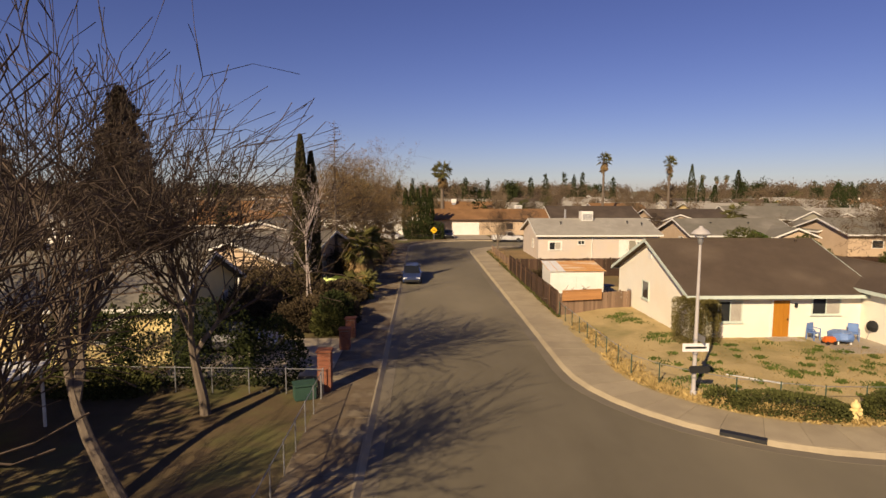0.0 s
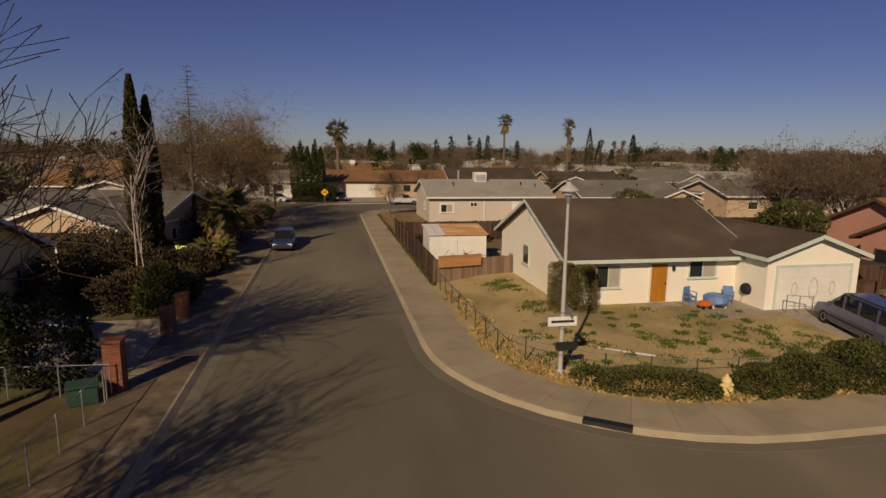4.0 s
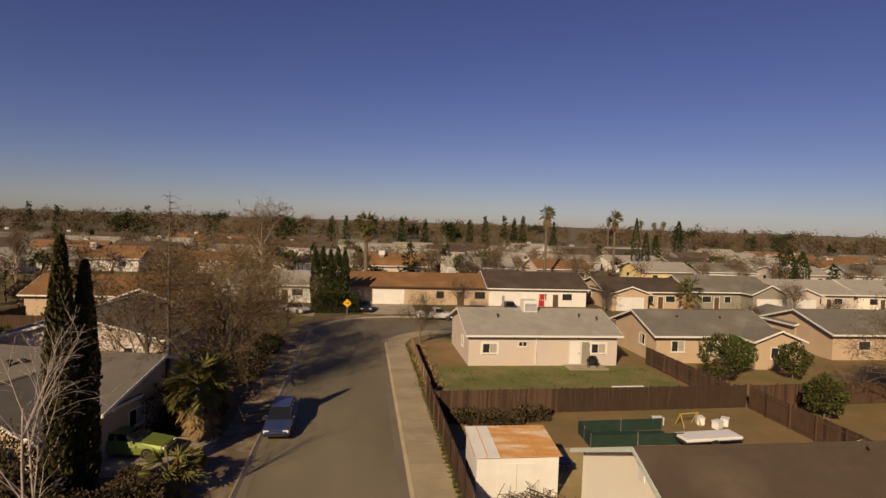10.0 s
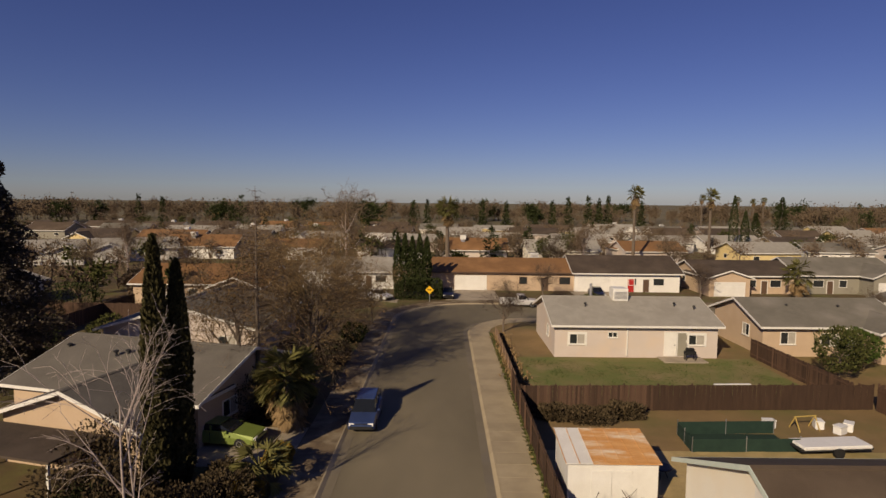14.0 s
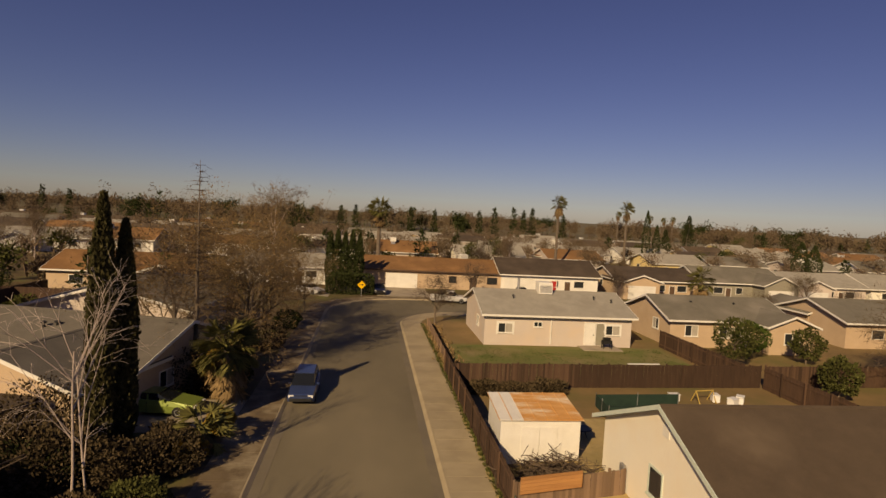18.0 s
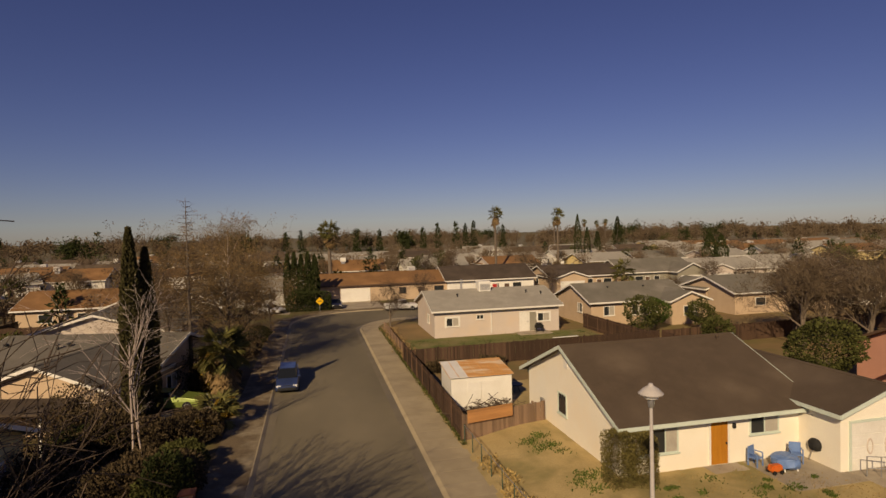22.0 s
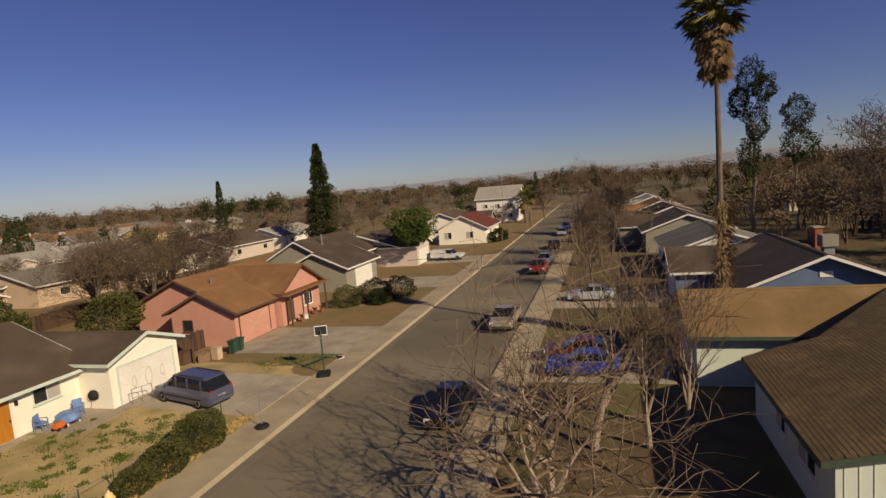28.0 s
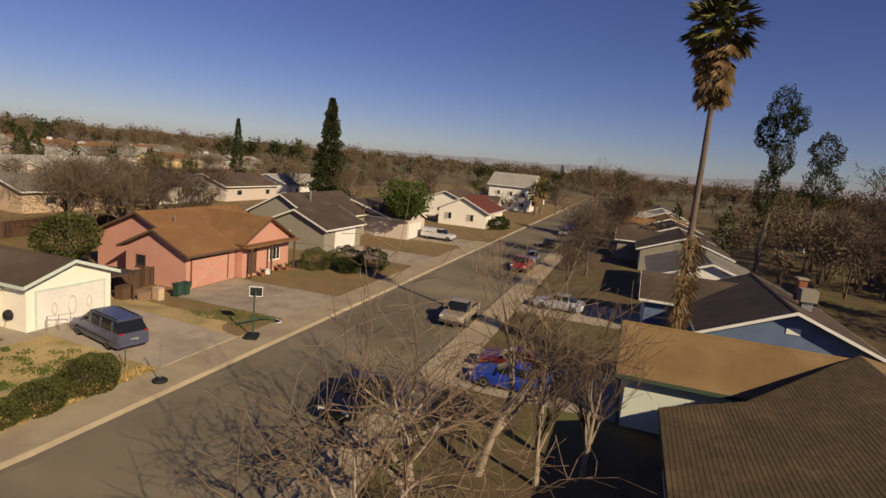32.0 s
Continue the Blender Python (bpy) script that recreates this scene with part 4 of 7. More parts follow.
# rows further out, block after block
rng = random.Random(11)
WALLS = (STUCCO_CREAM, STUCCO_PEACH, STUCCO_TAN, STUCCO_WHITE, STUCCO_GREY, STUCCO_WHITE, STUCCO_YELLOW)
ROOFS = (ROOF_GREY, ROOF_SLATE, ROOF_BROWN, ROOF_DARK, ROOF_ORANGE, ROOF_GREY)
NAMES = {STUCCO_CREAM: "cream", STUCCO_PEACH: "peach", STUCCO_TAN: "tan", STUCCO_WHITE: "white", STUCCO_GREY: "grey", STUCCO_YELLOW: "yellow",
         ROOF_GREY: "pale grey", ROOF_SLATE: "slate grey", ROOF_BROWN: "brown", ROOF_DARK: "dark brown", ROOF_ORANGE: "rust-brown"}
for y, x0, x1, rz in ((128, -70, 200, 180), (156, -110, 220, 0), (192, -150, 240, 180), (222, -170, 260, 0)):
    x = x0
    while x < x1:
        wl, rf = rng.choice(WALLS), rng.choice(ROOFS)
        simple_house(x, y + rng.uniform(-2, 2), rng.uniform(14, 18), 11, rz + rng.uniform(-6, 6), wl, rf,
                     "%s stucco house under a %s roof" % (NAMES[wl], NAMES[rf]), TRIM_WHITE, 3.1, rng.uniform(4.8, 5.8), rng.choice((-1, 1, 0)), True, rng.random() < 0.25)
        x += rng.uniform(19, 27)
for x, y in ((-70, 36), (-72, 58), (-96, 70), (-78, 8), (-100, 30), (-125, 60), (-130, 92), (-150, 130), (-112, 4)):
    wl, rf = rng.choice(WALLS), rng.choice(ROOFS)
    simple_house(x, y, 16, 11, 90 + rng.uniform(-8, 8), wl, rf, "%s stucco house under a %s roof" % (NAMES[wl], NAMES[rf]), TRIM_WHITE, 3.1, 5.2, rng.choice((-1, 1)))


for x, y, rz in ((62, -84, 0), (84, -80, 180), (108, -86, 0), (132, -78, 180), (45, -88, 180), (158, -84, 0), (100, -112, 0), (70, -114, 180), (28, -86, 0)):
    wl, rf = rng.choice(WALLS), rng.choice(ROOFS)
    simple_house(x, y, 16, 11, rz, wl, rf, "%s stucco house under a %s roof" % (NAMES[wl], NAMES[rf]), TRIM_WHITE, 3.1, 5.2, rng.choice((-1, 1)))


# ---- yards, drives and paths ----
def smooth(a, b, v):
    t = min(1.0, max(0.0, (v - a) / (b - a)))
    return t * t * (3 - 2 * t)


def yard_z(x, y):
    """The corner lot rises gently from the pavement to the house."""
    return 0.125 + 0.32 * smooth(-11.5, -3.0, y) * smooth(-5.9, -1.5, x) * (1 - smooth(16, 20, x)) * (1 - smooth(9, 20, y))


def in_lot(x, y):
    """Inside the corner lot, clear of the round pavement."""
    if x < -5.9 or y < -11.55:
        return False
    return not (x < 1.7 and y < -4 and math.hypot(x - 1.7, y + 4) > 7.55)


yb = bmesh.new()
step, cells = 0.5, {}
rr = random.Random(3)
for i in range(int(26 / step) + 1):
    for j in range(int(32 / step) + 1):
        x, y = -6.5 + i * step, -12.9 + j * step
        if in_lot(x, y) or (x >= -6.5 and in_lot(x + step, y + step)):
            x, y = max(x, -5.93), max(y, -11.58)
            out = math.hypot(x - 1.7, y + 4) / 7.6
            if x < 1.7 and y < -4 and out > 1:          # follow the round pavement
                x, y = 1.7 + (x - 1.7) / out, -4 + (y + 4) / out
            cells[i, j] = yb.verts.new((x, y, yard_z(x, y) + rr.uniform(0, 0.03)))
for (i, j) in list(cells):
    q = [cells.get(k) for k in ((i, j), (i + 1, j), (i + 1, j + 1), (i, j + 1))]
    if all(q):
        yb.faces.new(q)
solo("yard_corner", yb, DIRT, "bare tan front yard soil with patchy weeds", "yard", kind="structure")
solo("lawn_back", slab([(-4.8, 26.2), (17.6, 27.0), (17.6, 39.0), (-4.8, 39.0)], 0.1, 0.15), LAWN, "patchy green back lawn", "lawn", kind="structure")
solo("lawn_pink", slab([(29.7, -11.5), (44, -11.5), (44, -2.0), (29.7, -2.0)], 0.1, 0.15), DRYLAWN, "dry brown front lawn", "lawn", kind="structure")
solo("verge_strip", slab([(16.9, -11.5), (21.7, -11.5), (21.7, -3.0), (16.9, -3.0)], 0.1, 0.16), DRYLAWN, "strip of dry grass between the drives", "lawn", kind="structure")
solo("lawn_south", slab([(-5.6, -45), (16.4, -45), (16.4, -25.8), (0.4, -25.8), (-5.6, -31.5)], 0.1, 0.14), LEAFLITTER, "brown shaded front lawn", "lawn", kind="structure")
solo("verge_east", slab([(-5.75, 7), (-5.5, 7), (-5.5, 48), (-5.75, 48)], 0.1, 0.155), LAWN, "narrow weedy verge along the fence", "verge", kind="structure")


def drive(poly, z0=0.1, z1=0.15, label="cracked pale concrete driveway"):
    solo("driveway", slab(poly, z0, z1), CONCRETE, label, "driveway", kind="structure")


db = bmesh.new()
for k in range(5):
    for c in range(2):
        xa, xb = 10.4 + c * 3.15, 10.4 + c * 3.15 + 3.12
        ya, yb2 = -11.5 + k * 1.82, -11.5 + k * 1.82 + 1.79
        za, zb = 0.2 + 0.3 * smooth(-11.5, -3, ya), 0.2 + 0.3 * smooth(-11.5, -3, yb2)
        q = [db.verts.new(v) for v in ((xa, ya, za), (xb, ya, za), (xb, yb2, zb), (xa, yb2, zb), (xa, ya, 0), (xb, ya, 0), (xb, yb2, 0), (xa, yb2, 0))]
        for f in ((0, 1, 2, 3), (0, 1, 5, 4), (1, 2, 6, 5), (2, 3, 7, 6), (3, 0, 4, 7)):
            db.faces.new([q[i] for i in f])
solo("driveway", db, CONCRETE, "pale concrete driveway in square bays", "driveway", kind="structure")
solo("patio", bx(6.6, 10.4, -3.4, -0.05, 0.1, 0.475), CONCRETE, "small grey concrete patio by the front door", "patio", kind="structure")
for k in range(5):
    drive([(21.8, -11.45 + k * 2.06), (29.6, -11.45 + k * 2.06), (29.6, -9.42 + k * 2.06), (21.8, -9.42 + k * 2.06)])
drive([(47.5, -11.4), (55.0, -11.4), (55.0, -0.5), (47.5, -0.5)], label="concrete driveway of the grey house")
drive([(67, -11.4), (74, -11.4), (74, -3.2), (67, -3.2)])
drive([(16.5, -34.7), (23.0, -34.7), (23.0, -25.7), (16.5, -25.7)], label="concrete driveway of the tiled house")
drive([(35.2, -36.0), (42.4, -36.0), (42.4, -25.7), (35.2, -25.7)])
drive([(-27.3, -5.0), (-19.4, -5.0), (-19.4, 1.8), (-27.3, 1.8)], label="shaded concrete driveway")
drive([(-27.5, 16.6), (-19.4, 16.6), (-19.4, 22.0), (-27.5, 22.0)], label="shaded concrete driveway")
drive([(-10.6, 69.4), (-2.6, 69.4), (-2.6, 79), (-10.6, 79)], label="wide concrete driveway at the end of the street")
drive([(9.5, 69.4), (17, 69.4), (17, 78.4), (9.5, 78.4)])
drive([(-25, 71), (-17.5, 66.6), (-17.5, 70), (-23.5, 78)], label="driveway beside the clipped hedge")


# ---- street furniture ----
def street_lamp(x, y, h=7.2):
    t = thing("street_lamp", pose(x, y, 0.12), "slim grey street lamp with a saucer-shaped head", "street lamp")
    bm = bmesh.new()
    lathe(bm, [(0.13, 0), (0.13, 0.3), (0.09, 0.35), (0.075, 3.0), (0.05, h - 0.55)], 12)
    part("pole", bm, POLE, t)
    bm = bmesh.new()
    lathe(bm, [(0.08, h - 0.6), (0.1, h - 0.5), (0.13, h - 0.25), (0.2, h - 0.2)], 12)
    part("collar", bm, STEEL, t)
    bm = bmesh.new()
    lathe(bm, [(0.36, h - 0.2), (0.38, h - 0.17), (0.26, h - 0.04), (0.1, h + 0.06), (0.05, h + 0.14)], 20)
    part("lamp_shade", bm, POLE, t)
    bm = bmesh.new()
    lathe(bm, [(0.2, h - 0.32), (0.28, h - 0.2)], 16)
    part("lens", bm, WHITE_PLASTIC, t)
    s = part("street_sign", bx(-0.62, 0.5, -0.17, -0.13, 2.05, 2.4, bevel=0.01), WHITE_PLASTIC, t, "white street name sign with lettering too small to read")
    part("lettering_bar", bx(-0.5, 0.38, -0.176, -0.171, 2.18, 2.27), DARK_METAL, s)
    part("cross_sign", bx(0.14, 0.17, -0.45, 0.5, 2.45, 2.75, bevel=0.01), STEEL, t, "grey street sign seen edge-on")
    part("round_plate", bx(-0.3, 0.55, -0.2, -0.16, 1.15, 1.45, bevel=0.05), DARK_METAL, t, "dark tilted plate on the pole")
    for z in (0.9, 1.9, 2.5):
        bm = bmesh.new()
        lathe(bm, [(0.115, z), (0.115, z + 0.05)], 12)
        part("strap", bm, STEEL, t)
    return t


street_lamp(-3.75, -8.4, 7.1)


def hydrant(x, y, z):
    t = thing("fire_hydrant", pose(x, y, z), "pale yellow fire hydrant beside the hedge", "fire hydrant")
    bm = bmesh.new()
    lathe(bm, [(0.2, 0), (0.2, 0.06), (0.13, 0.08), (0.13, 0.55), (0.17, 0.57), (0.17, 0.62), (0.14, 0.72), (0.06, 0.78), (0.04, 0.86)], 14)
    part("barrel", bm, HYDRANT, t)
    for s in (-1, 1):
        bm = bmesh.new()
        tube(bm, [(s * 0.1, 0, 0.45), (s * 0.24, 0, 0.45)], 0.07, 10)
        part("side_outlet", bm, HYDRANT, t)
    bm = bmesh.new()
    tube(bm, [(0, -0.1, 0.4), (0, -0.26, 0.4)], 0.09, 10)
    part("front_outlet", bm, HYDRANT, t)


hydrant(1.2, -11.0, 0.13)
solo("storm_drain", bx(-0.75, 0.75, -0.06, 0.25, 0.02, 0.16, m=None), DARK_METAL, "dark kerbside storm drain inlet", "storm drain", m=pose(-3.75, -12.15, 0, 0, 0, -34))


def warning_sign(x, y):
    t = thing("warning_sign", pose(x, y, 0.1), "yellow diamond warning sign with a black arrow", "road sign")
    part("post", bx(-0.04, 0.04, -0.03, 0.03, 0, 2.0), STEEL, t)
    bm = bmesh.new()
    prism(bm, [(0, 1.1), (0.62, 1.72), (0, 2.34), (-0.62, 1.72)], "y", -0.06, -0.035)
    pl = part("plate", bm, YELLOW, t)
    bm = bmesh.new()
    prism(bm, [(-0.3, 1.68), (0.1, 1.68), (0.1, 1.58), (0.32, 1.73), (0.1, 1.88), (0.1, 1.78), (-0.3, 1.78)], "y", -0.068, -0.062)
    part("arrow", bm, BLACK, pl)


warning_sign(-12.9, 68.0)


def hoop(x, y, z, rz, lying=False):
    t = thing("basketball_hoop", pose(x, y, z, 0, 0, rz), "portable basketball hoop lying on its side" if lying else "portable basketball hoop standing at the kerb", "basketball hoop")
    m = pose(0, 0, 0.12, 84, 0, 0) if lying else pose(0, 0, 0)
    if not lying:
        part("base", bx(-0.4, 0.4, -0.3, 0.75, 0.0, 0.22, m=m, bevel=0.05), BLACK, t)
    bm = bmesh.new()
    tube(bm, [m @ Vector((0, 0, 0.15)), m @ Vector((0, 0, 2.3)), m @ Vector((0, -0.35, 2.9))], 0.05, 8)
    part("pole", bm, GREEN_NET, t)
    bm = bmesh.new()
    for a in ((-0.42, 0.42, 2.52, 2.57), (-0.42, 0.42, 3.13, 3.18), (-0.42, -0.38, 2.57, 3.13), (0.38, 0.42, 2.57, 3.13)):
        box(bm, a[0], a[1], -0.5, -0.45, a[2], a[3], m)
    bb = part("backboard_frame", bm, WHITE_PLASTIC, t)
    part("backboard", bx(-0.38, 0.38, -0.49, -0.46, 2.57, 3.13, m=m), DARK_METAL, bb)
    bm = bmesh.new()
    for a in ((-0.2, 0.2, 2.66, 2.7), (-0.2, 0.2, 2.9, 2.94), (-0.2, -0.16, 2.7, 2.9), (0.16, 0.2, 2.7, 2.9)):
        box(bm, a[0], a[1], -0.505, -0.492, a[2], a[3], m)
    part("target_square", bm, WHITE_PLASTIC, bb)
    bm = bmesh.new()
    n = 12
    tube(bm, [m @ Vector((0.22 * math.cos(2 * math.pi * k / n), -0.74 + 0.22 * math.sin(2 * math.pi * k / n), 2.64)) for k in range(n + 1)], 0.015, 5)
    part("rim", bm, RED_PAINT, t)
    bm = bmesh.new()
    for k in range(n):
        a = 2 * math.pi * k / n
        tube(bm, [m @ Vector((0.22 * math.cos(a), -0.74 + 0.22 * math.sin(a), 2.63)), m @ Vector((0.13 * math.cos(a + 0.4), -0.74 + 0.13 * math.sin(a + 0.4), 2.25))], 0.008, 3)
    part("net", bm, WHITE_PLASTIC, t)


hoop(17.3, -12.2, 0.14, 115)
hoop(18.3, -10.0, 0.2, 60, True)
t = thing("umbrella_stand", pose(9.1, -12.8, 0.14), "black round base with a thin upright pole", "stand")
bm = bmesh.new()
lathe(bm, [(0.36, 0), (0.36, 0.1), (0.3, 0.16), (0.06, 0.2)], 18)
part("base", bm, BLACK, t)
part("pole", rod((0, 0, 0.15), (0.05, 0.05, 2.0), 0.025), STEEL, t)


# ---- fences ----
def board_fence(pts, h, material, label, z0=0.12, bw=0.15, post=2.4):
    f = thing("fence", pose(pts[0][0], pts[0][1], z0), label, "fence")
    rngf = random.Random(int(abs(pts[0][0] * 7 + pts[0][1] * 13)))
    meshes = []
    for k in range(3):
        hh = h - rngf.uniform(0, 0.05)
        b = bmesh.new()
        box(b, -bw / 2, bw / 2, -0.011, 0.011, 0.02, hh)
        me = obj_mesh("board", b)
        me.materials.append(material)
        meshes.append(me)
    count = 0
    joined = bmesh.new()
    for (xa, ya), (xb, yb_) in zip(pts, pts[1:]):
        L = math.hypot(xb - xa, yb_ - ya)
        an = math.atan2(yb_ - ya, xb - xa)
        n = int(L / (bw + 0.006))
        ox, oy = xa - pts[0][0], ya - pts[0][1]
        for k in range(n):
            s = (k + 0.5) * L / n
            m = Matrix.Translation((ox + math.cos(an) * s, oy + math.sin(an) * s, rngf.uniform(-0.03, 0.02))) @ Matrix.Rotation(an, 4, "Z") @ Matrix.Rotation(rngf.uniform(-0.012, 0.012), 4, "Y")
            if count < 60:
                ob = new("board", rngf.choice(meshes))
                ob.parent = f
                ob.matrix_basis = m
                count += 1
            else:
                box(joined, -bw / 2, bw / 2, -0.011, 0.011, 0.02, h - rngf.uniform(0, 0.05), m)
        mm = Matrix.Translation((ox, oy, 0)) @ Matrix.Rotation(an, 4, "Z")
        for z in (0.3, h - 0.35):
            part("rail", bx(0, L, 0.013, 0.055, z, z + 0.09, m=mm), material, f)
        for k in range(int(L / post) + 1):
            s = min(L, k * post)
            part("post", bx(s - 0.05, s + 0.05, 0.056, 0.15, 0, h + 0.05, m=mm), material, f)
    if len(joined.verts):
        part("boarding", joined, material, f, kind="stuff")
    else:
        joined.free()
    return f


board_fence([(-5.6, 7.6), (-5.6, 30.0)], 1.75, FENCE, "weathered dark board fence along the pavement")
board_fence([(-5.6, 7.5), (-0.1, 8.7)], 1.55, FENCE_GREY, "silvered board fence joining the corner house")
board_fence([(-5.5, 25.3), (19.5, 26.2)], 1.85, FENCE, "tall dark board fence between two back yards")
board_fence([(18.4, 26.7), (18.2, 40.0)], 1.8, FENCE, "dark board fence between the neighbouring yards")
board_fence([(19.5, 9.5), (19.6, 26.0)], 1.8, FENCE, "dark board fence behind the corner house")
board_fence([(15.7, 2.0), (23.5, 2.0)], 1.6, FENCE, "dark board side gate between houses")
board_fence([(20, 26.3), (60, 27.9)], 1.8, FENCE, "dark board fence along the back lots")
board_fence([(-41, 34), (-26, 34)], 1.8, FENCE, "dark board fence between the western lots")
board_fence([(-62, 55), (-27, 55)], 1.8, FENCE, "dark board fence behind the western lots")
board_fence([(-52, 42), (-52, 62)], 1.8, FENCE, "dark board fence between western back yards")
board_fence([(48, -52.0), (75, -58.0)], 1.8, FENCE_GREY, "grey board fence behind the southern houses")
t = thing("timber_stack", pose(-5.4, 7.42, 1.18, 0, 0, 12), "stack of fresh cedar boards leaning on the fence", "timber")
for k in range(5):
    part("plank", bx(0, 3.0, -0.08, -0.04, k * 0.15, k * 0.15 + 0.14), FENCE_NEW, t)
board_fence([(-5.2, 30.2), (-5.2, 47)], 1.0, FENCE_GREY, "low weathered picket fence by the lawn")


def chain_fence(pts, h, label, gap=0.22):
    f = thing("chain_link_fence", pose(pts[0][0], pts[0][1], 0), label, "chain-link fence")
    o = Vector((pts[0][0], pts[0][1], 0))
    path = [Vector((x, y, yard_z(x, y) if in_lot(x, y) else 0.125)) - o for x, y in resample(pts, 1.6)]
    for p in path:
        bm = bmesh.new()
        tube(bm, [p, p + Vector((0, 0, h + 0.06))], 0.026, 6)
        part("post", bm, GREEN_NET if "green" in label else STEEL, f)
    bm = bmesh.new()
    tube(bm, [p + Vector((0, 0, h)) for p in path], 0.016, 6)
    part("top_rail", bm, STEEL, f)
    V, F = [], []
    for a, b in zip(path, path[1:]):
        L = (b - a).length
        d = (b - a) / L
        s = -h
        while s < L:
            for sg in (1, -1):
                s0, s1 = max(0, s), min(L, s + h)
                if s1 - s0 > 0.02:
                    z0 = (s0 - s) if sg > 0 else h - (s0 - s)
                    z1 = (s1 - s) if sg > 0 else h - (s1 - s)
                    p0, p1 = a + d * s0 + Vector((0, 0, z0)), a + d * s1 + Vector((0, 0, z1))
                    w = Vector((-d.y, d.x, 0)) * 0.0014
                    u = Vector((0, 0, 0.0018))
                    i = len(V)
                    V += [p0 - w - u, p0 + w - u, p0 + u, p1 - w - u, p1 + w - u, p1 + u]
                    F += [(i, i + 1, i + 4, i + 3), (i + 1, i + 2, i + 5, i + 4), (i + 2, i, i + 3, i + 5)]
            s += gap
    me = bpy.data.meshes.new("wire")
    me.from_pydata(V, [], F)
    part("wire_mesh", me, WIRE, f, kind="stuff")
    return f


chain_fence([(-5.6, 7.3), (-5.5, -1.0), (-5.3, -5.6), (-4.2, -7.6), (-2.5, -9.0), (0.4, -10.0), (4.0, -10.2), (9.6, -10.0)], 1.0, "low sagging chain-link fence with green posts round the yard")
chain_fence([(-19.3, -40.0), (-19.3, -7.8)], 1.1, "chain-link fence along the western pavement", 0.3)
chain_fence([(-19.3, -7.4), (-30, -6.6)], 1.1, "chain-link fence between bare trees", 0.3)


# ---- white carport on the western lawn ----
def carport(x0, x1, y0, y1, h):
    t = thing("carport", pose(x0, y0, 0.12), "open carport with a flat white ribbed metal roof", "carport")
    w, d = x1 - x0, y1 - y0
    part("roof", bx(-0.15, w + 0.15, -0.15, d + 0.15, h - 0.05, h), WHITE_METAL, t)
    rib = obj_mesh("roof_rib", bx(-0.15, w + 0.15, -0.025, 0.025, 0, 0.035))
    rib.materials.append(WHITE_METAL)
    for k in range(int(d / 0.4)):
        o = new("roof_rib", rib)
        o.parent = t
        o.location = (0, 0.2 + k * 0.4, h)
    for b in (0.0, w - 0.1):
        part("beam", bx(b, b + 0.1, 0, d, h - 0.22, h - 0.055), WHITE_METAL, t)
        for y in (0.05, d / 2, d - 0.13):
            part("post", bx(b + 0.01, b + 0.09, y, y + 0.08, -0.02, h - 0.225), WHITE_METAL, t)
    return t


carport(-33.6, -28.9, -17.0, -10.3, 2.4)

# ---- brick pillars ----
def pillar(x, y, h):
    t = thing("brick_pillar", pose(x, y, 0.12), "square red brick gate pillar beside the pavement", "pillar")
    part("core", bx(-0.26, 0.26, -0.26, 0.26, 0, h - 0.02), MORTAR, t)
    b = bmesh.new()
    box(b, -0.1, 0.1, -0.012, 0.012, 0, 0.062)
    me = obj_mesh("brick", b)
    me.materials.append(BRICK)
    for row in range(int(h / 0.075)):
        for side in range(4):
            for k in range(3):
                off = -0.19 + k * 0.19 + (0.07 if row % 2 else -0.0) - 0.03
                ob = new("brick", me)
                ob.parent = t
                ob.matrix_basis = Matrix.Rotation(side * math.pi / 2, 4, "Z") @ Matrix.Translation((off * 0.9, -0.268, row * 0.075)) @ Matrix.Diagonal((0.85, 1, 1, 1))
    part("cap", bx(-0.34, 0.34, -0.34, 0.34, h, h + 0.08, bevel=0.02), BRICK, t)


pillar(-19.3, -6.9, 1.75)
pillar(-19.3, -0.4, 1.1)
pillar(-19.3, 2.2, 1.1)
t = thing("utility_cabinet", pose(-20.0, -7.8, 0.12, 0, 0, 20), "low green utility box on the lawn", "utility box")
part("body", bx(-0.45, 0.45, -0.35, 0.35, 0, 0.6, bevel=0.04), GREEN_NET, t)
part("lid", bx(-0.48, 0.48, -0.38, 0.38, 0.6, 0.68, bevel=0.02), GREEN_NET, t)
# shed west of the carport
t = thing("garden_shed", pose(-38.5, -13.2, 0.1), "small shed with a bright white metal roof", "shed")
# dark boards chosen to put the wall's shade into its colour
part("wall", bx(0, 3.2, 0, 3.4, 0, 2.1), FENCE, t)
bm = bmesh.new()
prism(bm, [(-0.2, 2.15), (3.6, 2.4), (3.6, 2.48), (-0.2, 2.23)], "x", -0.3, 3.5)
part("roof", bm, WHITE_METAL, t)
part("door", bx(3.2, 3.24, 1.0, 2.0, 0.05, 1.95), TRIM_BROWN, t)


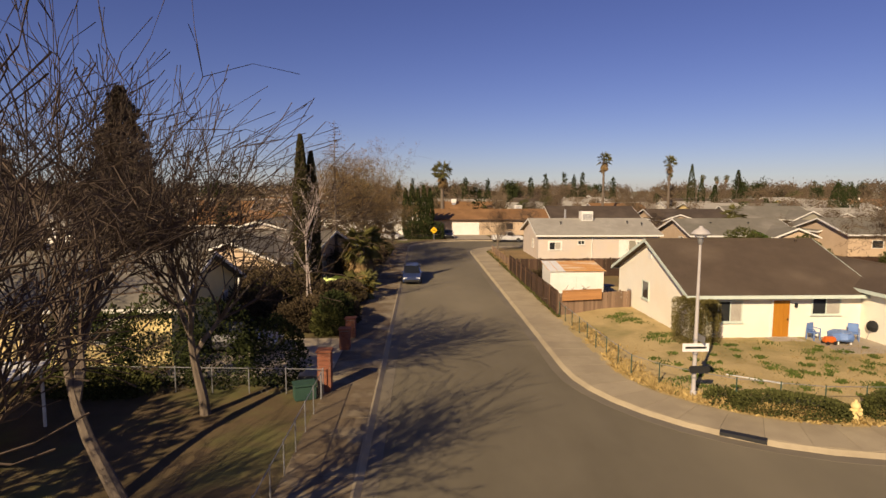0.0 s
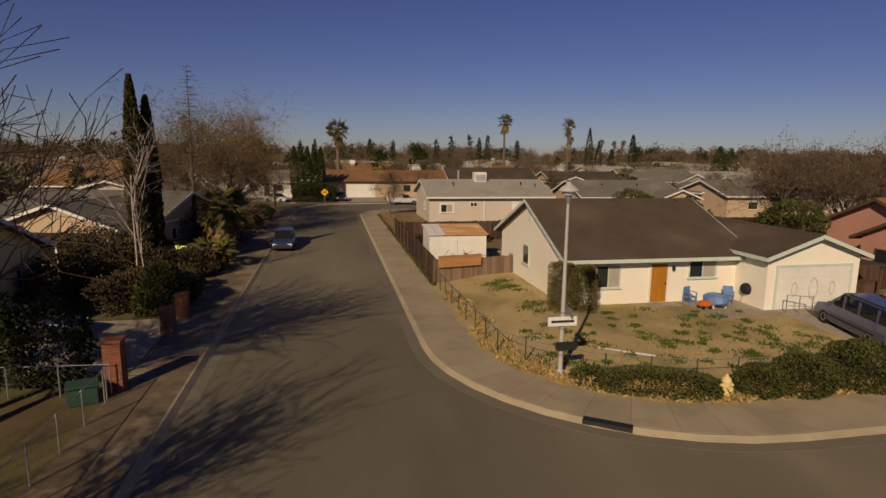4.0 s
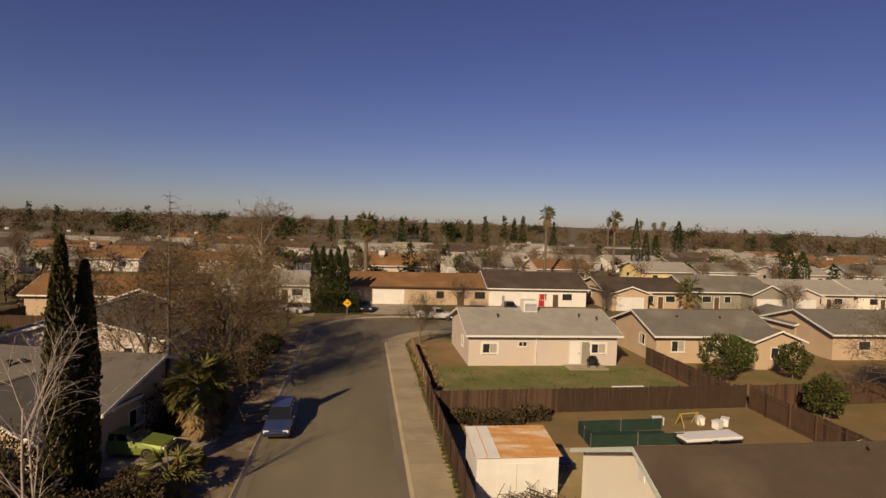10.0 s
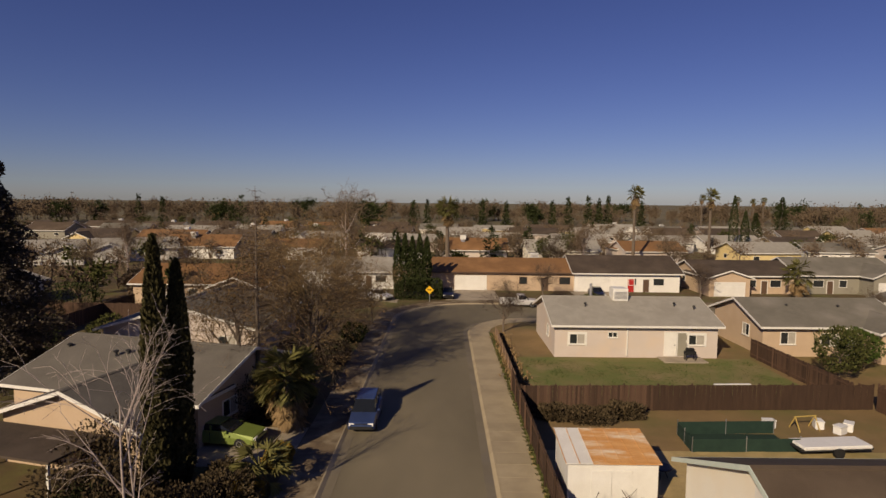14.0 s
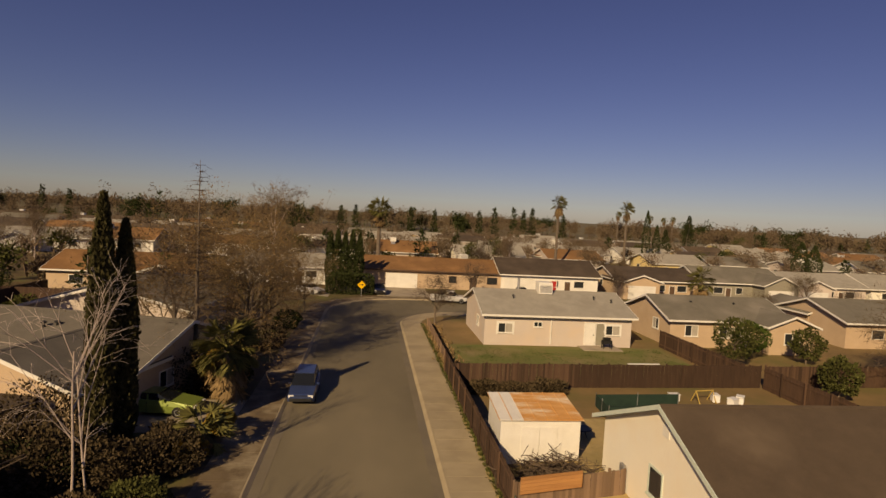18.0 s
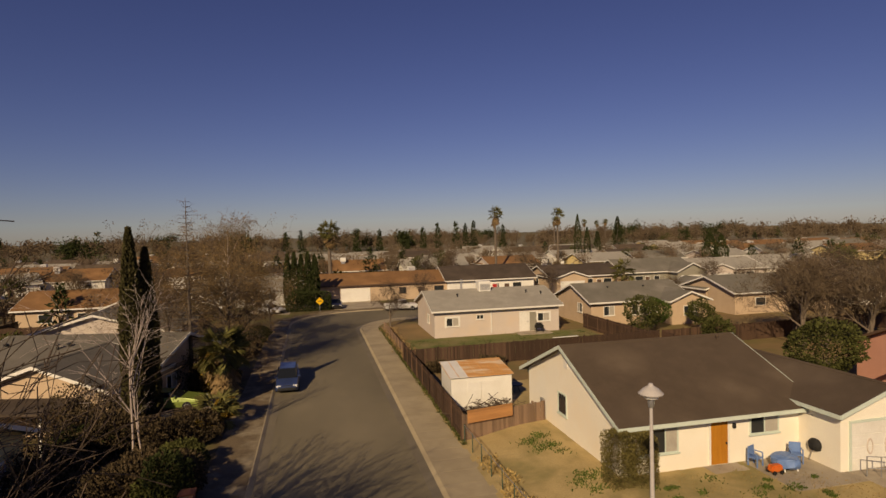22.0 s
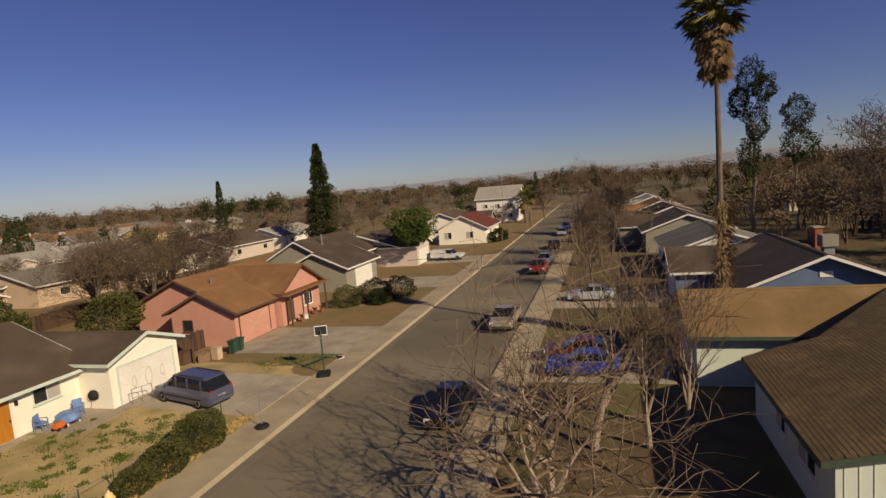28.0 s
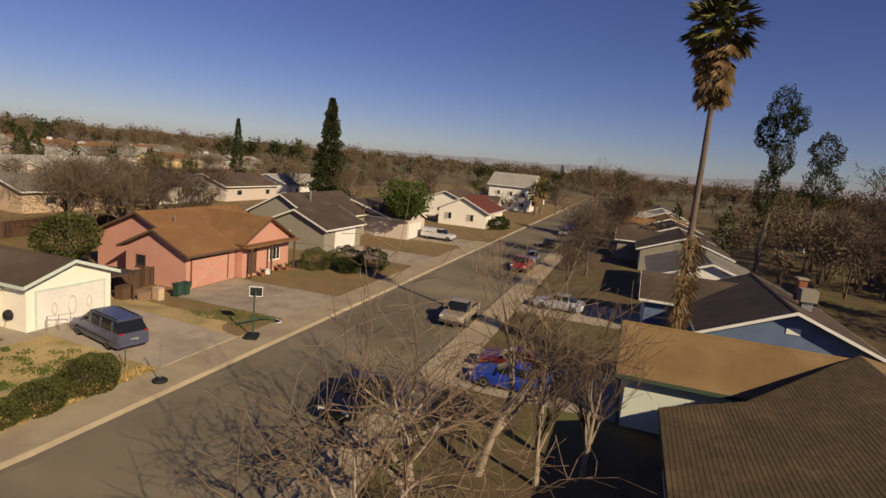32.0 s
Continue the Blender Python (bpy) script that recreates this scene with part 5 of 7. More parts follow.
# ---- back yard of the corner house ----
def metal_shed():
    t = thing("garden_shed", pose(-5.1, 12.4, 0.15), "white metal shed with a rusty sheet roof", "shed")
    part("wall", bx(0, 4.2, 0, 2.9, 0, 2.35), WHITE_METAL, t)
    for k in range(7):
        bm = bmesh.new()
        x = -0.12 + k * 0.635
        prism(bm, [(-0.15, 2.38), (3.05, 2.78), (3.05, 2.82), (-0.15, 2.42)], "x", x, x + 0.625)
        part("roof_sheet", bm, WHITE_METAL if k < 2 else RUST, t)
        part("seam", rod((x, -0.15, 2.43), (x, 3.05, 2.83), 0.02, 5), RUST, t)
    bm = bmesh.new()
    prism(bm, [(0, 2.35), (2.9, 2.35), (2.9, 2.74), (0, 2.38)], "x", 0.0, 4.2)
    part("gable_filler", bm, WHITE_METAL, t)
    for x in (1.1, 2.05):
        part("sliding_door", bx(x, x + 0.93, -0.035, -0.005, 0.05, 2.0), WHITE_METAL, t)


metal_shed()
V, F = [], []
rr = random.Random(8)
for k in range(420):
    c = Vector((rr.gauss(-2.7, 1.0), rr.gauss(10.9, 0.6), 0.2 + abs(rr.gauss(0, 0.4))))
    d = Vector((rr.uniform(-1, 1), rr.uniform(-1, 1), rr.uniform(-0.3, 0.5))).normalized() * rr.uniform(0.3, 0.9)
    w = d.orthogonal().normalized() * rr.uniform(0.01, 0.03)
    u = d.cross(w).normalized() * w.length
    i = len(V)
    V += [c - d + w, c - d - w * 0.5 + u, c - d - w * 0.5 - u, c + d + w, c + d - w * 0.5 + u, c + d - w * 0.5 - u]
    F += [(i, i + 1, i + 4, i + 3), (i + 1, i + 2, i + 5, i + 4), (i + 2, i, i + 3, i + 5)]
me = bpy.data.meshes.new("brush")
me.from_pydata(V, [], F)
solo("brush_pile", me, TWIG, "tangled pile of cut branches and scrap timber", "brush pile", kind="stuff")
t = thing("garden_table", pose(0.5, 15.6, 0.15), "round dark garden table standing by the shed", "table")
bm = bmesh.new()
lathe(bm, [(0.55, 0.68), (0.57, 0.72), (0.52, 0.75)], 18)
part("tabletop", bm, DARK_METAL, t)
for k in range(3):
    a = 2.1 * k
    part("leg", rod((0.1 * math.cos(a), 0.1 * math.sin(a), 0.7), (0.4 * math.cos(a), 0.4 * math.sin(a), 0), 0.025), DARK_METAL, t)
NETTING = mat("dark_green_netting", (0.02, 0.048, 0.034), (0.014, 0.034, 0.026), 2, 30, 0.9, 0.4)
solo("tarpaulin_sheet", bx(3.9, 9.9, 19.3, 21.7, 0.12, 0.135), NETTING, "dark tarpaulin spread on the ground of the pen", "tarpaulin")
t = thing("garden_pen", pose(3.6, 19.0, 0.12), "pen fenced with dark green tarpaulin", "pen")
for xa, ya, xb, yb_ in ((0, 0, 6.4, 0.2), (0, 0, 0.2, 2.6), (0.2, 2.6, 6.4, 2.9)):
    L, an = math.hypot(xb - xa, yb_ - ya), math.atan2(yb_ - ya, xb - xa)
    part("tarpaulin", bx(0, L, -0.015, 0.015, 0.0, 0.8, m=Matrix.Translation((xa, ya, 0)) @ Matrix.Rotation(an, 4, "Z")), NETTING, t)
    for s in (0, L / 2, L):
        part("stake", rod((xa + math.cos(an) * s, ya + math.sin(an) * s, 0), (xa + math.cos(an) * s, ya + math.sin(an) * s, 0.95), 0.03), STEEL, t)
t = thing("covered_trailer", pose(11.6, 19.0, 0.15, 0, 0, 5), "low flat trailer under a white cover", "trailer")
part("cover", bx(-2.1, 2.1, -0.7, 0.7, 0.5, 0.7, bevel=0.06), WHITE_PLASTIC, t)
part("frame", bx(-2.2, 2.2, -0.6, 0.6, 0.4, 0.54), DARK_METAL, t)
for s in (-1, 1):
    bm = bmesh.new()
    tube(bm, [(0, s * 0.62, 0.3), (0, s * 0.8, 0.3)], 0.3, 14)
    part("wheel", bm, BLACK, t)
FADED = mat("faded_yellow_wood", (0.5, 0.36, 0.1), (0.4, 0.28, 0.08), 2, 20, 0.8, 0.2)
t = thing("wooden_frame", pose(12.4, 22.6, 0.13, 0, 0, 10), "yellow wooden climbing frame and clutter", "play frame")
for x in (-1.2, 1.2):
    for s in (-1, 1):
        part("leg", rod((x * 0.6, s * 0.45, 0), (x * 0.6, 0, 0.85), 0.04), FADED, t)
part("beam", rod((-0.8, 0, 0.85), (0.8, 0, 0.85), 0.045), FADED, t)
for k, (x, y) in enumerate(((10.2, 22.8), (14.2, 21.9), (15.1, 22.4), (13.4, 22.8))):
    t = thing("storage_bin", pose(x, y, 0.13, 0, 0, 25 * k), "white plastic storage tub on bare soil", "storage tub")
    part("body", bx(-0.35, 0.35, -0.25, 0.25, 0, 0.5, bevel=0.04), WHITE_PLASTIC, t)
    part("lid", bx(-0.38, 0.38, -0.28, 0.28, 0.5, 0.56, bevel=0.02), WHITE_PLASTIC, t)


# ---- by the front door ----
def plastic_chair(x, y, z, rz, material, label):
    t = thing("garden_chair", pose(x, y, z, 0, 0, rz), label, "chair", "chairs by the front door")
    part("seat", bx(-0.26, 0.26, -0.25, 0.25, 0.38, 0.43, bevel=0.02), material, t)
    part("backrest", bx(-0.26, 0.26, 0.2, 0.25, 0.43, 0.92, bevel=0.02), material, t)
    for sx in (-1, 1):
        part("armrest", bx(sx * 0.26 - 0.03, sx * 0.26 + 0.03, -0.22, 0.24, 0.62, 0.66, bevel=0.01), material, t)
        for sy in (-1, 1):
            part("leg", bx(sx * 0.24 - 0.025, sx * 0.24 + 0.025, sy * 0.22 - 0.025, sy * 0.22 + 0.025, 0, 0.62), material, t)


plastic_chair(6.85, -0.6, 0.475, 20, BLUE_PLASTIC, "blue plastic garden chair by the front door")
plastic_chair(9.0, -0.8, 0.475, -30, BLUE_PLASTIC, "blue plastic garden chair beside the table")
t = thing("garden_table", pose(7.9, -1.3, 0.475), "low table under a rumpled blue cover", "table")
bm = bmesh.new()
lathe(bm, [(0.6, 0.18), (0.66, 0.3), (0.62, 0.55), (0.55, 0.62), (0.25, 0.66)], 11)
for v in bm.verts:
    v.co += Vector((rr.uniform(-0.06, 0.06), rr.uniform(-0.06, 0.06), rr.uniform(-0.03, 0.03)))
part("cover", bm, BLUE_PLASTIC, t)
for a in (0.6, 2.2, 3.9, 5.4):
    part("leg", rod((0.5 * math.cos(a), 0.5 * math.sin(a), 0), (0.5 * math.cos(a), 0.5 * math.sin(a), 0.3), 0.04), WHITE_PLASTIC, t)
t = thing("toy_car", pose(7.05, -1.6, 0.475), "small orange ride-on toy on the patio", "toy")
part("body", bx(-0.3, 0.3, -0.18, 0.18, 0.1, 0.42, bevel=0.06), mat("orange_plastic", (0.75, 0.17, 0.03), None, 2, 20, 0.45, 0), t)
for sx in (-0.2, 0.2):
    for sy in (-0.2, 0.2):
        part("wheel", rod((sx, sy - 0.03, 0.1), (sx, sy + 0.03, 0.1), 0.1, 10), BLACK, t)
t = thing("kettle_grill", pose(10.0, -1.0, 0.475), "round black kettle barbecue on a tripod", "barbecue")
bm = bmesh.new()
lathe(bm, [(0.08, 0.5), (0.3, 0.6), (0.36, 0.78), (0.36, 0.82)], 16)
part("bowl", bm, BLACK, t)
bm = bmesh.new()
lathe(bm, [(0.37, 0.83), (0.34, 0.98), (0.22, 1.1), (0.05, 1.14), (0.05, 1.2)], 16)
part("lid", bm, BLACK, t)
for k in range(3):
    a = 2.1 * k + 0.4
    part("leg", rod((0.15 * math.cos(a), 0.15 * math.sin(a), 0.6), (0.32 * math.cos(a), 0.32 * math.sin(a), 0), 0.018), STEEL, t)
t = thing("railing", pose(10.6, -3.1, 0.45), "short thin metal railing beside the garage", "railing")
for x in (0.0, 0.55, 1.1):
    part("post", rod((x, -x * 0.4, -0.1), (x, -x * 0.4, 1.0), 0.025), STEEL, t)
for z in (0.45, 0.98):
    part("rail", rod((0, 0, z), (1.15, -0.46, z), 0.022), STEEL, t)
for k, (x, y) in enumerate(((21.9, -1.9), (22.6, -2.0))):
    t = thing("wheelie_bin", pose(x, y, 0.14, 0, 0, 8 * k), "dark green wheeled rubbish bin beside the garage", "bin", "bins")
    bm = bmesh.new()
    lathe(bm, [(0.3, 0.05), (0.4, 0.95)], 4, Matrix.Rotation(math.pi / 4, 4, "Z"))
    part("body", bm, GREEN_NET, t)
    part("lid", bx(-0.33, 0.33, -0.36, 0.33, 0.95, 1.03, bevel=0.02), GREEN_NET, t)
    for s in (-1, 1):
        part("wheel", rod((s * 0.26, 0.3, 0.1), (s * 0.33, 0.3, 0.1), 0.1, 10), BLACK, t)
t = thing("barbecue_grill", pose(-0.2, 45.0, 0.15), "dark barbecue grill beside the patio door", "barbecue")
t.location = (11.7, 38.2, 0.25)
part("body", bx(-0.5, 0.5, -0.25, 0.25, 0.5, 0.85, bevel=0.05), BLACK, t)
part("lid", bx(-0.4, 0.4, -0.25, 0.25, 0.86, 1.1, bevel=0.09), BLACK, t)
for sx in (-0.42, 0.42):
    for sy in (-0.2, 0.2):
        part("leg", bx(sx - 0.03, sx + 0.03, sy - 0.03, sy + 0.03, 0, 0.5), BLACK, t)


# ---- vehicles: length along y, nose towards -y ----
def loft(bm, secs):
    rings = []
    for y, w, z0, z1, top in secs:
        zm = z0 + 0.62 * (z1 - z0)
        ring = [(-w * 0.92, z0), (-w, z0 + 0.12 * (z1 - z0)), (-w, zm), (-w * top, z1), (w * top, z1), (w, zm), (w, z0 + 0.12 * (z1 - z0)), (w * 0.92, z0)]
        rings.append([bm.verts.new((x, y, z)) for x, z in ring])
    for a, b in zip(rings, rings[1:]):
        for k in range(8):
            bm.faces.new((a[k], a[(k + 1) % 8], b[(k + 1) % 8], b[k]))
    bm.faces.new(rings[0])
    bm.faces.new(rings[-1][::-1])


def wheels(t, ys, w, r):
    for y in ys:
        for s in (-1, 1):
            bm = bmesh.new()
            lathe(bm, [(r * 0.6, -0.11), (r, -0.09), (r, 0.09), (r * 0.6, 0.11)], 16, Matrix.Translation((s * w, y, r)) @ Matrix.Rotation(math.pi / 2, 4, "Y"))
            wh = part("wheel", bm, BLACK, t)
            bm = bmesh.new()
            lathe(bm, [(r * 0.6, 0), (r * 0.55, 0.03), (r * 0.2, 0.015)], 12, Matrix.Translation((s * (w + 0.085), y, r)) @ Matrix.Rotation(s * math.pi / 2, 4, "Y"))
            part("rim", bm, STEEL, wh)


def lights(t, yf, yr, w, zf, zr):
    for s in (-1, 1):
        part("headlight", bx(s * w - 0.17, s * w + 0.17, yf - 0.02, yf + 0.12, zf - 0.09, zf + 0.09, bevel=0.02), WHITE_PLASTIC, t)
        part("tail_light", bx(s * w - 0.1, s * w + 0.1, yr - 0.1, yr + 0.02, zr - 0.14, zr + 0.14, bevel=0.02), LAMP_RED, t)
    part("grille", bx(-w + 0.2, w - 0.2, yf - 0.015, yf + 0.08, zf - 0.07, zf + 0.07), DARK_METAL, t)
    part("number_plate", bx(-0.25, 0.25, yr - 0.02, yr + 0.03, zr - 0.35, zr - 0.22), WHITE_PLASTIC, t)


def sedan(m, colour, label, L=4.6, h=1.42, wagon=False):
    t = thing("car", m, label, "car")
    k = L / 4.6
    bm = bmesh.new()
    loft(bm, [(-2.3 * k, 0.7, 0.38, 0.62, 0.9), (-2.15 * k, 0.84, 0.24, 0.74, 0.92), (-1.0 * k, 0.89, 0.2, 0.92, 0.92), (0.2, 0.9, 0.2, 0.95, 0.92), (1.5 * k, 0.9, 0.2, 0.97, 0.92), (2.15 * k, 0.86, 0.25, 0.93, 0.9), (2.3 * k, 0.76, 0.4, 0.82, 0.9)])
    part("body", bm, colour, t)
    bm = bmesh.new()
    if wagon:
        loft(bm, [(-0.95 * k, 0.78, 0.9, 0.94, 0.9), (-0.35 * k, 0.74, 0.9, h - 0.04, 0.84), (1.8 * k, 0.74, 0.9, h - 0.02, 0.84), (2.12 * k, 0.76, 0.9, 0.98, 0.9)])
        r0, r1 = -0.35 * k, 1.82 * k
    else:
        loft(bm, [(-0.95 * k, 0.78, 0.9, 0.94, 0.9), (-0.2 * k, 0.72, 0.9, h - 0.05, 0.84), (0.95 * k, 0.72, 0.9, h - 0.04, 0.84), (1.65 * k, 0.76, 0.9, 0.97, 0.9)])
        r0, r1 = -0.2 * k, 0.98 * k
    part("glazing", bm, CARGLASS, t)
    part("roof", bx(-0.61, 0.61, r0, r1, h - 0.06, h, bevel=0.025), colour, t)
    for s in (-1, 1):
        for y in (0.3 * k, 0.95 * k):
            part("pillar", bx(s * 0.745 - 0.02, s * 0.745 + 0.02, y - 0.05, y + 0.05, 0.9, h - 0.06), colour, t)
        part("mirror", bx(s * 0.92 - 0.08, s * 0.92 + 0.08, -0.72 * k, -0.6 * k, 0.92, 1.05, bevel=0.02), colour, t)
        part("door_seam", bx(s * 0.893 - 0.012, s * 0.893 + 0.012, 0.28 * k, 0.3 * k, 0.3, 0.9), BLACK, t)
    part("front_bumper", bx(-0.72, 0.72, -2.34 * k, -2.2 * k, 0.3, 0.5, bevel=0.04), DARK_METAL, t)
    part("rear_bumper", bx(-0.72, 0.72, 2.2 * k, 2.35 * k, 0.35, 0.55, bevel=0.04), DARK_METAL, t)
    wheels(t, (-1.4 * k, 1.4 * k), 0.8, 0.32)
    lights(t, -2.27 * k, 2.27 * k, 0.6, 0.6, 0.78)
    return t


def minivan(m, colour, label):
    t = thing("minivan", m, label, "van")
    bm = bmesh.new()
    loft(bm, [(-2.45, 0.72, 0.38, 0.7, 0.9), (-2.3, 0.88, 0.25, 0.85, 0.92), (-1.4, 0.95, 0.22, 1.05, 0.92), (1.9, 0.96, 0.22, 1.1, 0.94), (2.35, 0.92, 0.25, 1.1, 0.94), (2.45, 0.85, 0.4, 1.0, 0.94)])
    part("body", bm, colour, t)
    bm = bmesh.new()
    loft(bm, [(-1.55, 0.84, 1.0, 1.06, 0.9), (-0.7, 0.84, 1.0, 1.66, 0.86), (1.9, 0.84, 1.0, 1.7, 0.86), (2.38, 0.84, 1.0, 1.1, 0.92)])
    part("glazing", bm, CARGLASS, t)
    part("roof", bx(-0.74, 0.74, -0.72, 2.02, 1.64, 1.74, bevel=0.04), colour, t)
    for s in (-1, 1):
        for y in (-0.35, 0.62, 1.75):
            part("pillar", bx(s * 0.84 - 0.03, s * 0.84 + 0.03, y - 0.05, y + 0.06, 1.0, 1.66), colour, t)
        part("roof_rail", bx(s * 0.66 - 0.025, s * 0.66 + 0.025, -0.3, 1.8, 1.74, 1.79), DARK_METAL, t)
        part("mirror", bx(s * 1.0 - 0.09, s * 1.0 + 0.09, -1.15, -1.02, 1.05, 1.22, bevel=0.02), colour, t)
        part("side_moulding", bx(s * 0.955 - 0.02, s * 0.955 + 0.02, -1.3, 1.8, 0.52, 0.6), DARK_METAL, t)
    part("rear_bumper", bx(-0.85, 0.85, 2.35, 2.52, 0.35, 0.6, bevel=0.04), colour, t)
    part("front_bumper", bx(-0.8, 0.8, -2.52, -2.35, 0.35, 0.6, bevel=0.04), colour, t)
    wheels(t, (-1.5, 1.5), 0.85, 0.34)
    lights(t, -2.42, 2.42, 0.7, 0.72, 0.98)
    return t


def pickup(m, colour, label, shell=False):
    t = thing("pickup_truck", m, label, "pickup truck")
    bm = bmesh.new()
    loft(bm, [(-2.6, 0.78, 0.45, 0.85, 0.92), (-2.45, 0.92, 0.38, 1.0, 0.94), (-1.3, 0.95, 0.35, 1.08, 0.94), (0.35, 0.95, 0.35, 1.1, 0.96)])
    part("body", bm, colour, t)
    bm = bmesh.new()
    loft(bm, [(-1.35, 0.84, 1.05, 1.1, 0.92), (-0.75, 0.8, 1.05, 1.66, 0.86), (0.2, 0.8, 1.05, 1.68, 0.86), (0.34, 0.84, 1.05, 1.15, 0.92)])
    part("glazing", bm, CARGLASS, t)
    part("roof", bx(-0.69, 0.69, -0.74, 0.25, 1.63, 1.71, bevel=0.03), colour, t)
    for s in (-1, 1):
        part("bed_side", bx(s * 0.92 - 0.05, s * 0.92 + 0.05, 0.38, 2.6, 0.45, 1.1, bevel=0.02), colour, t)
        part("pillar", bx(s * 0.81 - 0.03, s * 0.81 + 0.03, 0.1, 0.3, 1.05, 1.64), colour, t)
        part("mirror", bx(s * 1.02 - 0.1, s * 1.02 + 0.1, -1.0, -0.88, 1.1, 1.3, bevel=0.02), colour, t)
    part("bed_floor", bx(-0.87, 0.87, 0.36, 2.55, 0.45, 0.6), DARK_METAL, t)
    part("tailgate", bx(-0.87, 0.87, 2.55, 2.62, 0.5, 1.08), colour, t)
    part("front_bumper", bx(-0.9, 0.9, -2.72, -2.55, 0.42, 0.62, bevel=0.03), CHROME, t)
    part("rear_bumper", bx(-0.9, 0.9, 2.63, 2.75, 0.42, 0.58, bevel=0.03), CHROME, t)
    if shell:
        part("camper_shell", bx(-0.88, 0.88, 0.4, 2.6, 1.11, 1.68, bevel=0.08), colour, t)
    wheels(t, (-1.7, 1.6), 0.85, 0.37)
    lights(t, -2.57, 2.6, 0.72, 0.82, 0.85)
    return t


P_BLUE = paint("steel_blue_paint", (0.045, 0.075, 0.19))
P_VAN = paint("dusty_blue_grey_paint", (0.1, 0.11, 0.18))
P_GUN = paint("dark_grey_paint", (0.09, 0.09, 0.1))
P_SILVER = paint("silver_paint", (0.5, 0.52, 0.55))
P_GREEN = paint("lime_green_paint", (0.24, 0.32, 0.07))
P_WHITE = paint("white_paint", (0.75, 0.75, 0.73))
P_TAN = paint("champagne_paint", (0.42, 0.36, 0.26))
P_RED = paint("red_car_paint", (0.35, 0.025, 0.02))
P_DARK = paint("black_car_paint", (0.02, 0.018, 0.02))
P_ROYAL = paint("royal_blue_paint", (0.02, 0.06, 0.42))
P_MAROON = paint("maroon_paint", (0.16, 0.02, 0.02))
sedan(pose(-16.0, 23.7, 0.0), P_BLUE, "steel blue estate car parked against the kerb", 4.7, 1.6, True)
minivan(pose(11.8, -6.4, 0.4, -2.0, 0, 168), P_VAN, "dusty blue minivan parked on the driveway")
sedan(pose(-25.0, -0.4, 0.15, 0, 0, 84), P_GUN, "dark grey car glinting in a shaded driveway", 4.5, 1.4)
sedan(pose(-24.0, 19.8, 0.15, 0, 0, 82), P_GREEN, "lime green older coupe in a shaded driveway", 4.9, 1.32)
sedan(pose(-20.4, 69.6, 0.15, 0, 0, 50), P_WHITE, "white car parked beside the tall hedge", 4.6, 1.4)
sedan(pose(-10.2, 71.8, 0.15), P_DARK, "dark car parked in front of the hedge", 4.6, 1.45)
pickup(pose(-0.4, 65.6, 0.0, 0, 0, 90), P_WHITE, "white pickup truck parked round the bend")
sedan(pose(12.6, 73.6, 0.15), P_DARK, "dark car in the driveway of the white house", 4.6, 1.45)
pickup(pose(29.9, -22.3, 0.0, 0, 0, -90), P_TAN, "old champagne pickup parked at the kerb")
pickup(pose(56.2, -22.3, 0.0, 0, 0, -90), P_RED, "red pickup truck parked at the kerb")
sedan(pose(63.2, -22.3, 0.0, 0, 0, -90), P_WHITE, "white car parked behind the red pickup")
pickup(pose(70.2, -6.6, 0.15, 0, 0, 0), P_WHITE, "white pickup truck with a camper shell in a driveway", True)
sedan(pose(11.9, -22.3, 0.0, 0, 0, -90), P_DARK, "black car parked beneath bare branches", 4.7, 1.45)
sedan(pose(18.1, -28.9, 0.15, 0, 0, 180), P_ROYAL, "bright blue car parked on the drive", 4.5, 1.4)
sedan(pose(20.9, -28.6, 0.15, 0, 0, 180), P_MAROON, "dark red car parked on the drive", 4.5, 1.4)
sedan(pose(38.4, -29.0, 0.15, 0, 0, 180), P_SILVER, "silver car on a neighbour's drive", 4.5, 1.4)
sedan(pose(100, -22.3, 0.0, 0, 0, -90), P_SILVER, "silver car parked along the street")
sedan(pose(113, -22.3, 0.0, 0, 0, -90), P_ROYAL, "blue car parked along the street")
sedan(pose(80, -22.3, 0.0, 0, 0, 90), P_DARK, "dark car parked along the street")


# ---- odds and ends between the pink house and the corner house ----
def crate(x, y, z, w, d, h, rz, material, label, name="crate", cat="crate"):
    t = thing(name, pose(x, y, z, 0, 0, rz), label, cat)
    part("body", bx(-w / 2, w / 2, -d / 2, d / 2, 0, h, bevel=0.02), material, t)
    part("lid", bx(-w / 2 - 0.02, w / 2 + 0.02, -d / 2 - 0.02, d / 2 + 0.02, h + 0.002, h + 0.05, bevel=0.01), material, t)


crate(19.6, -1.0, 0.14, 0.8, 0.6, 0.7, 12, FENCE_GREY, "weathered wooden crate beside the drive")
crate(20.4, -0.4, 0.14, 0.6, 0.6, 0.5, 40, DARK_METAL, "dark plastic storage crate beside the drive")
crate(20.3, -1.6, 0.14, 0.5, 0.7, 0.9, -8, STUCCO_TAN, "tan cardboard boxes stacked beside the drive")
crate(18.9, 0.2, 0.14, 1.0, 0.7, 1.0, 4, TRIM_BROWN, "dark brown cabinet standing outdoors")
t = thing("pergola", pose(16.4, -0.6, 0.14), "dark timber lean-to shelter against the garage", "shelter")
for x in (0.15, 2.6):
    for y in (0.0, 2.2):
        part("post", bx(x, x + 0.1, y, y + 0.1, 0, 2.1), TRIM_BROWN, t)
part("roof", bx(-0.1, 2.9, -0.2, 2.5, 2.1, 2.2), ROOF_DARK, t)
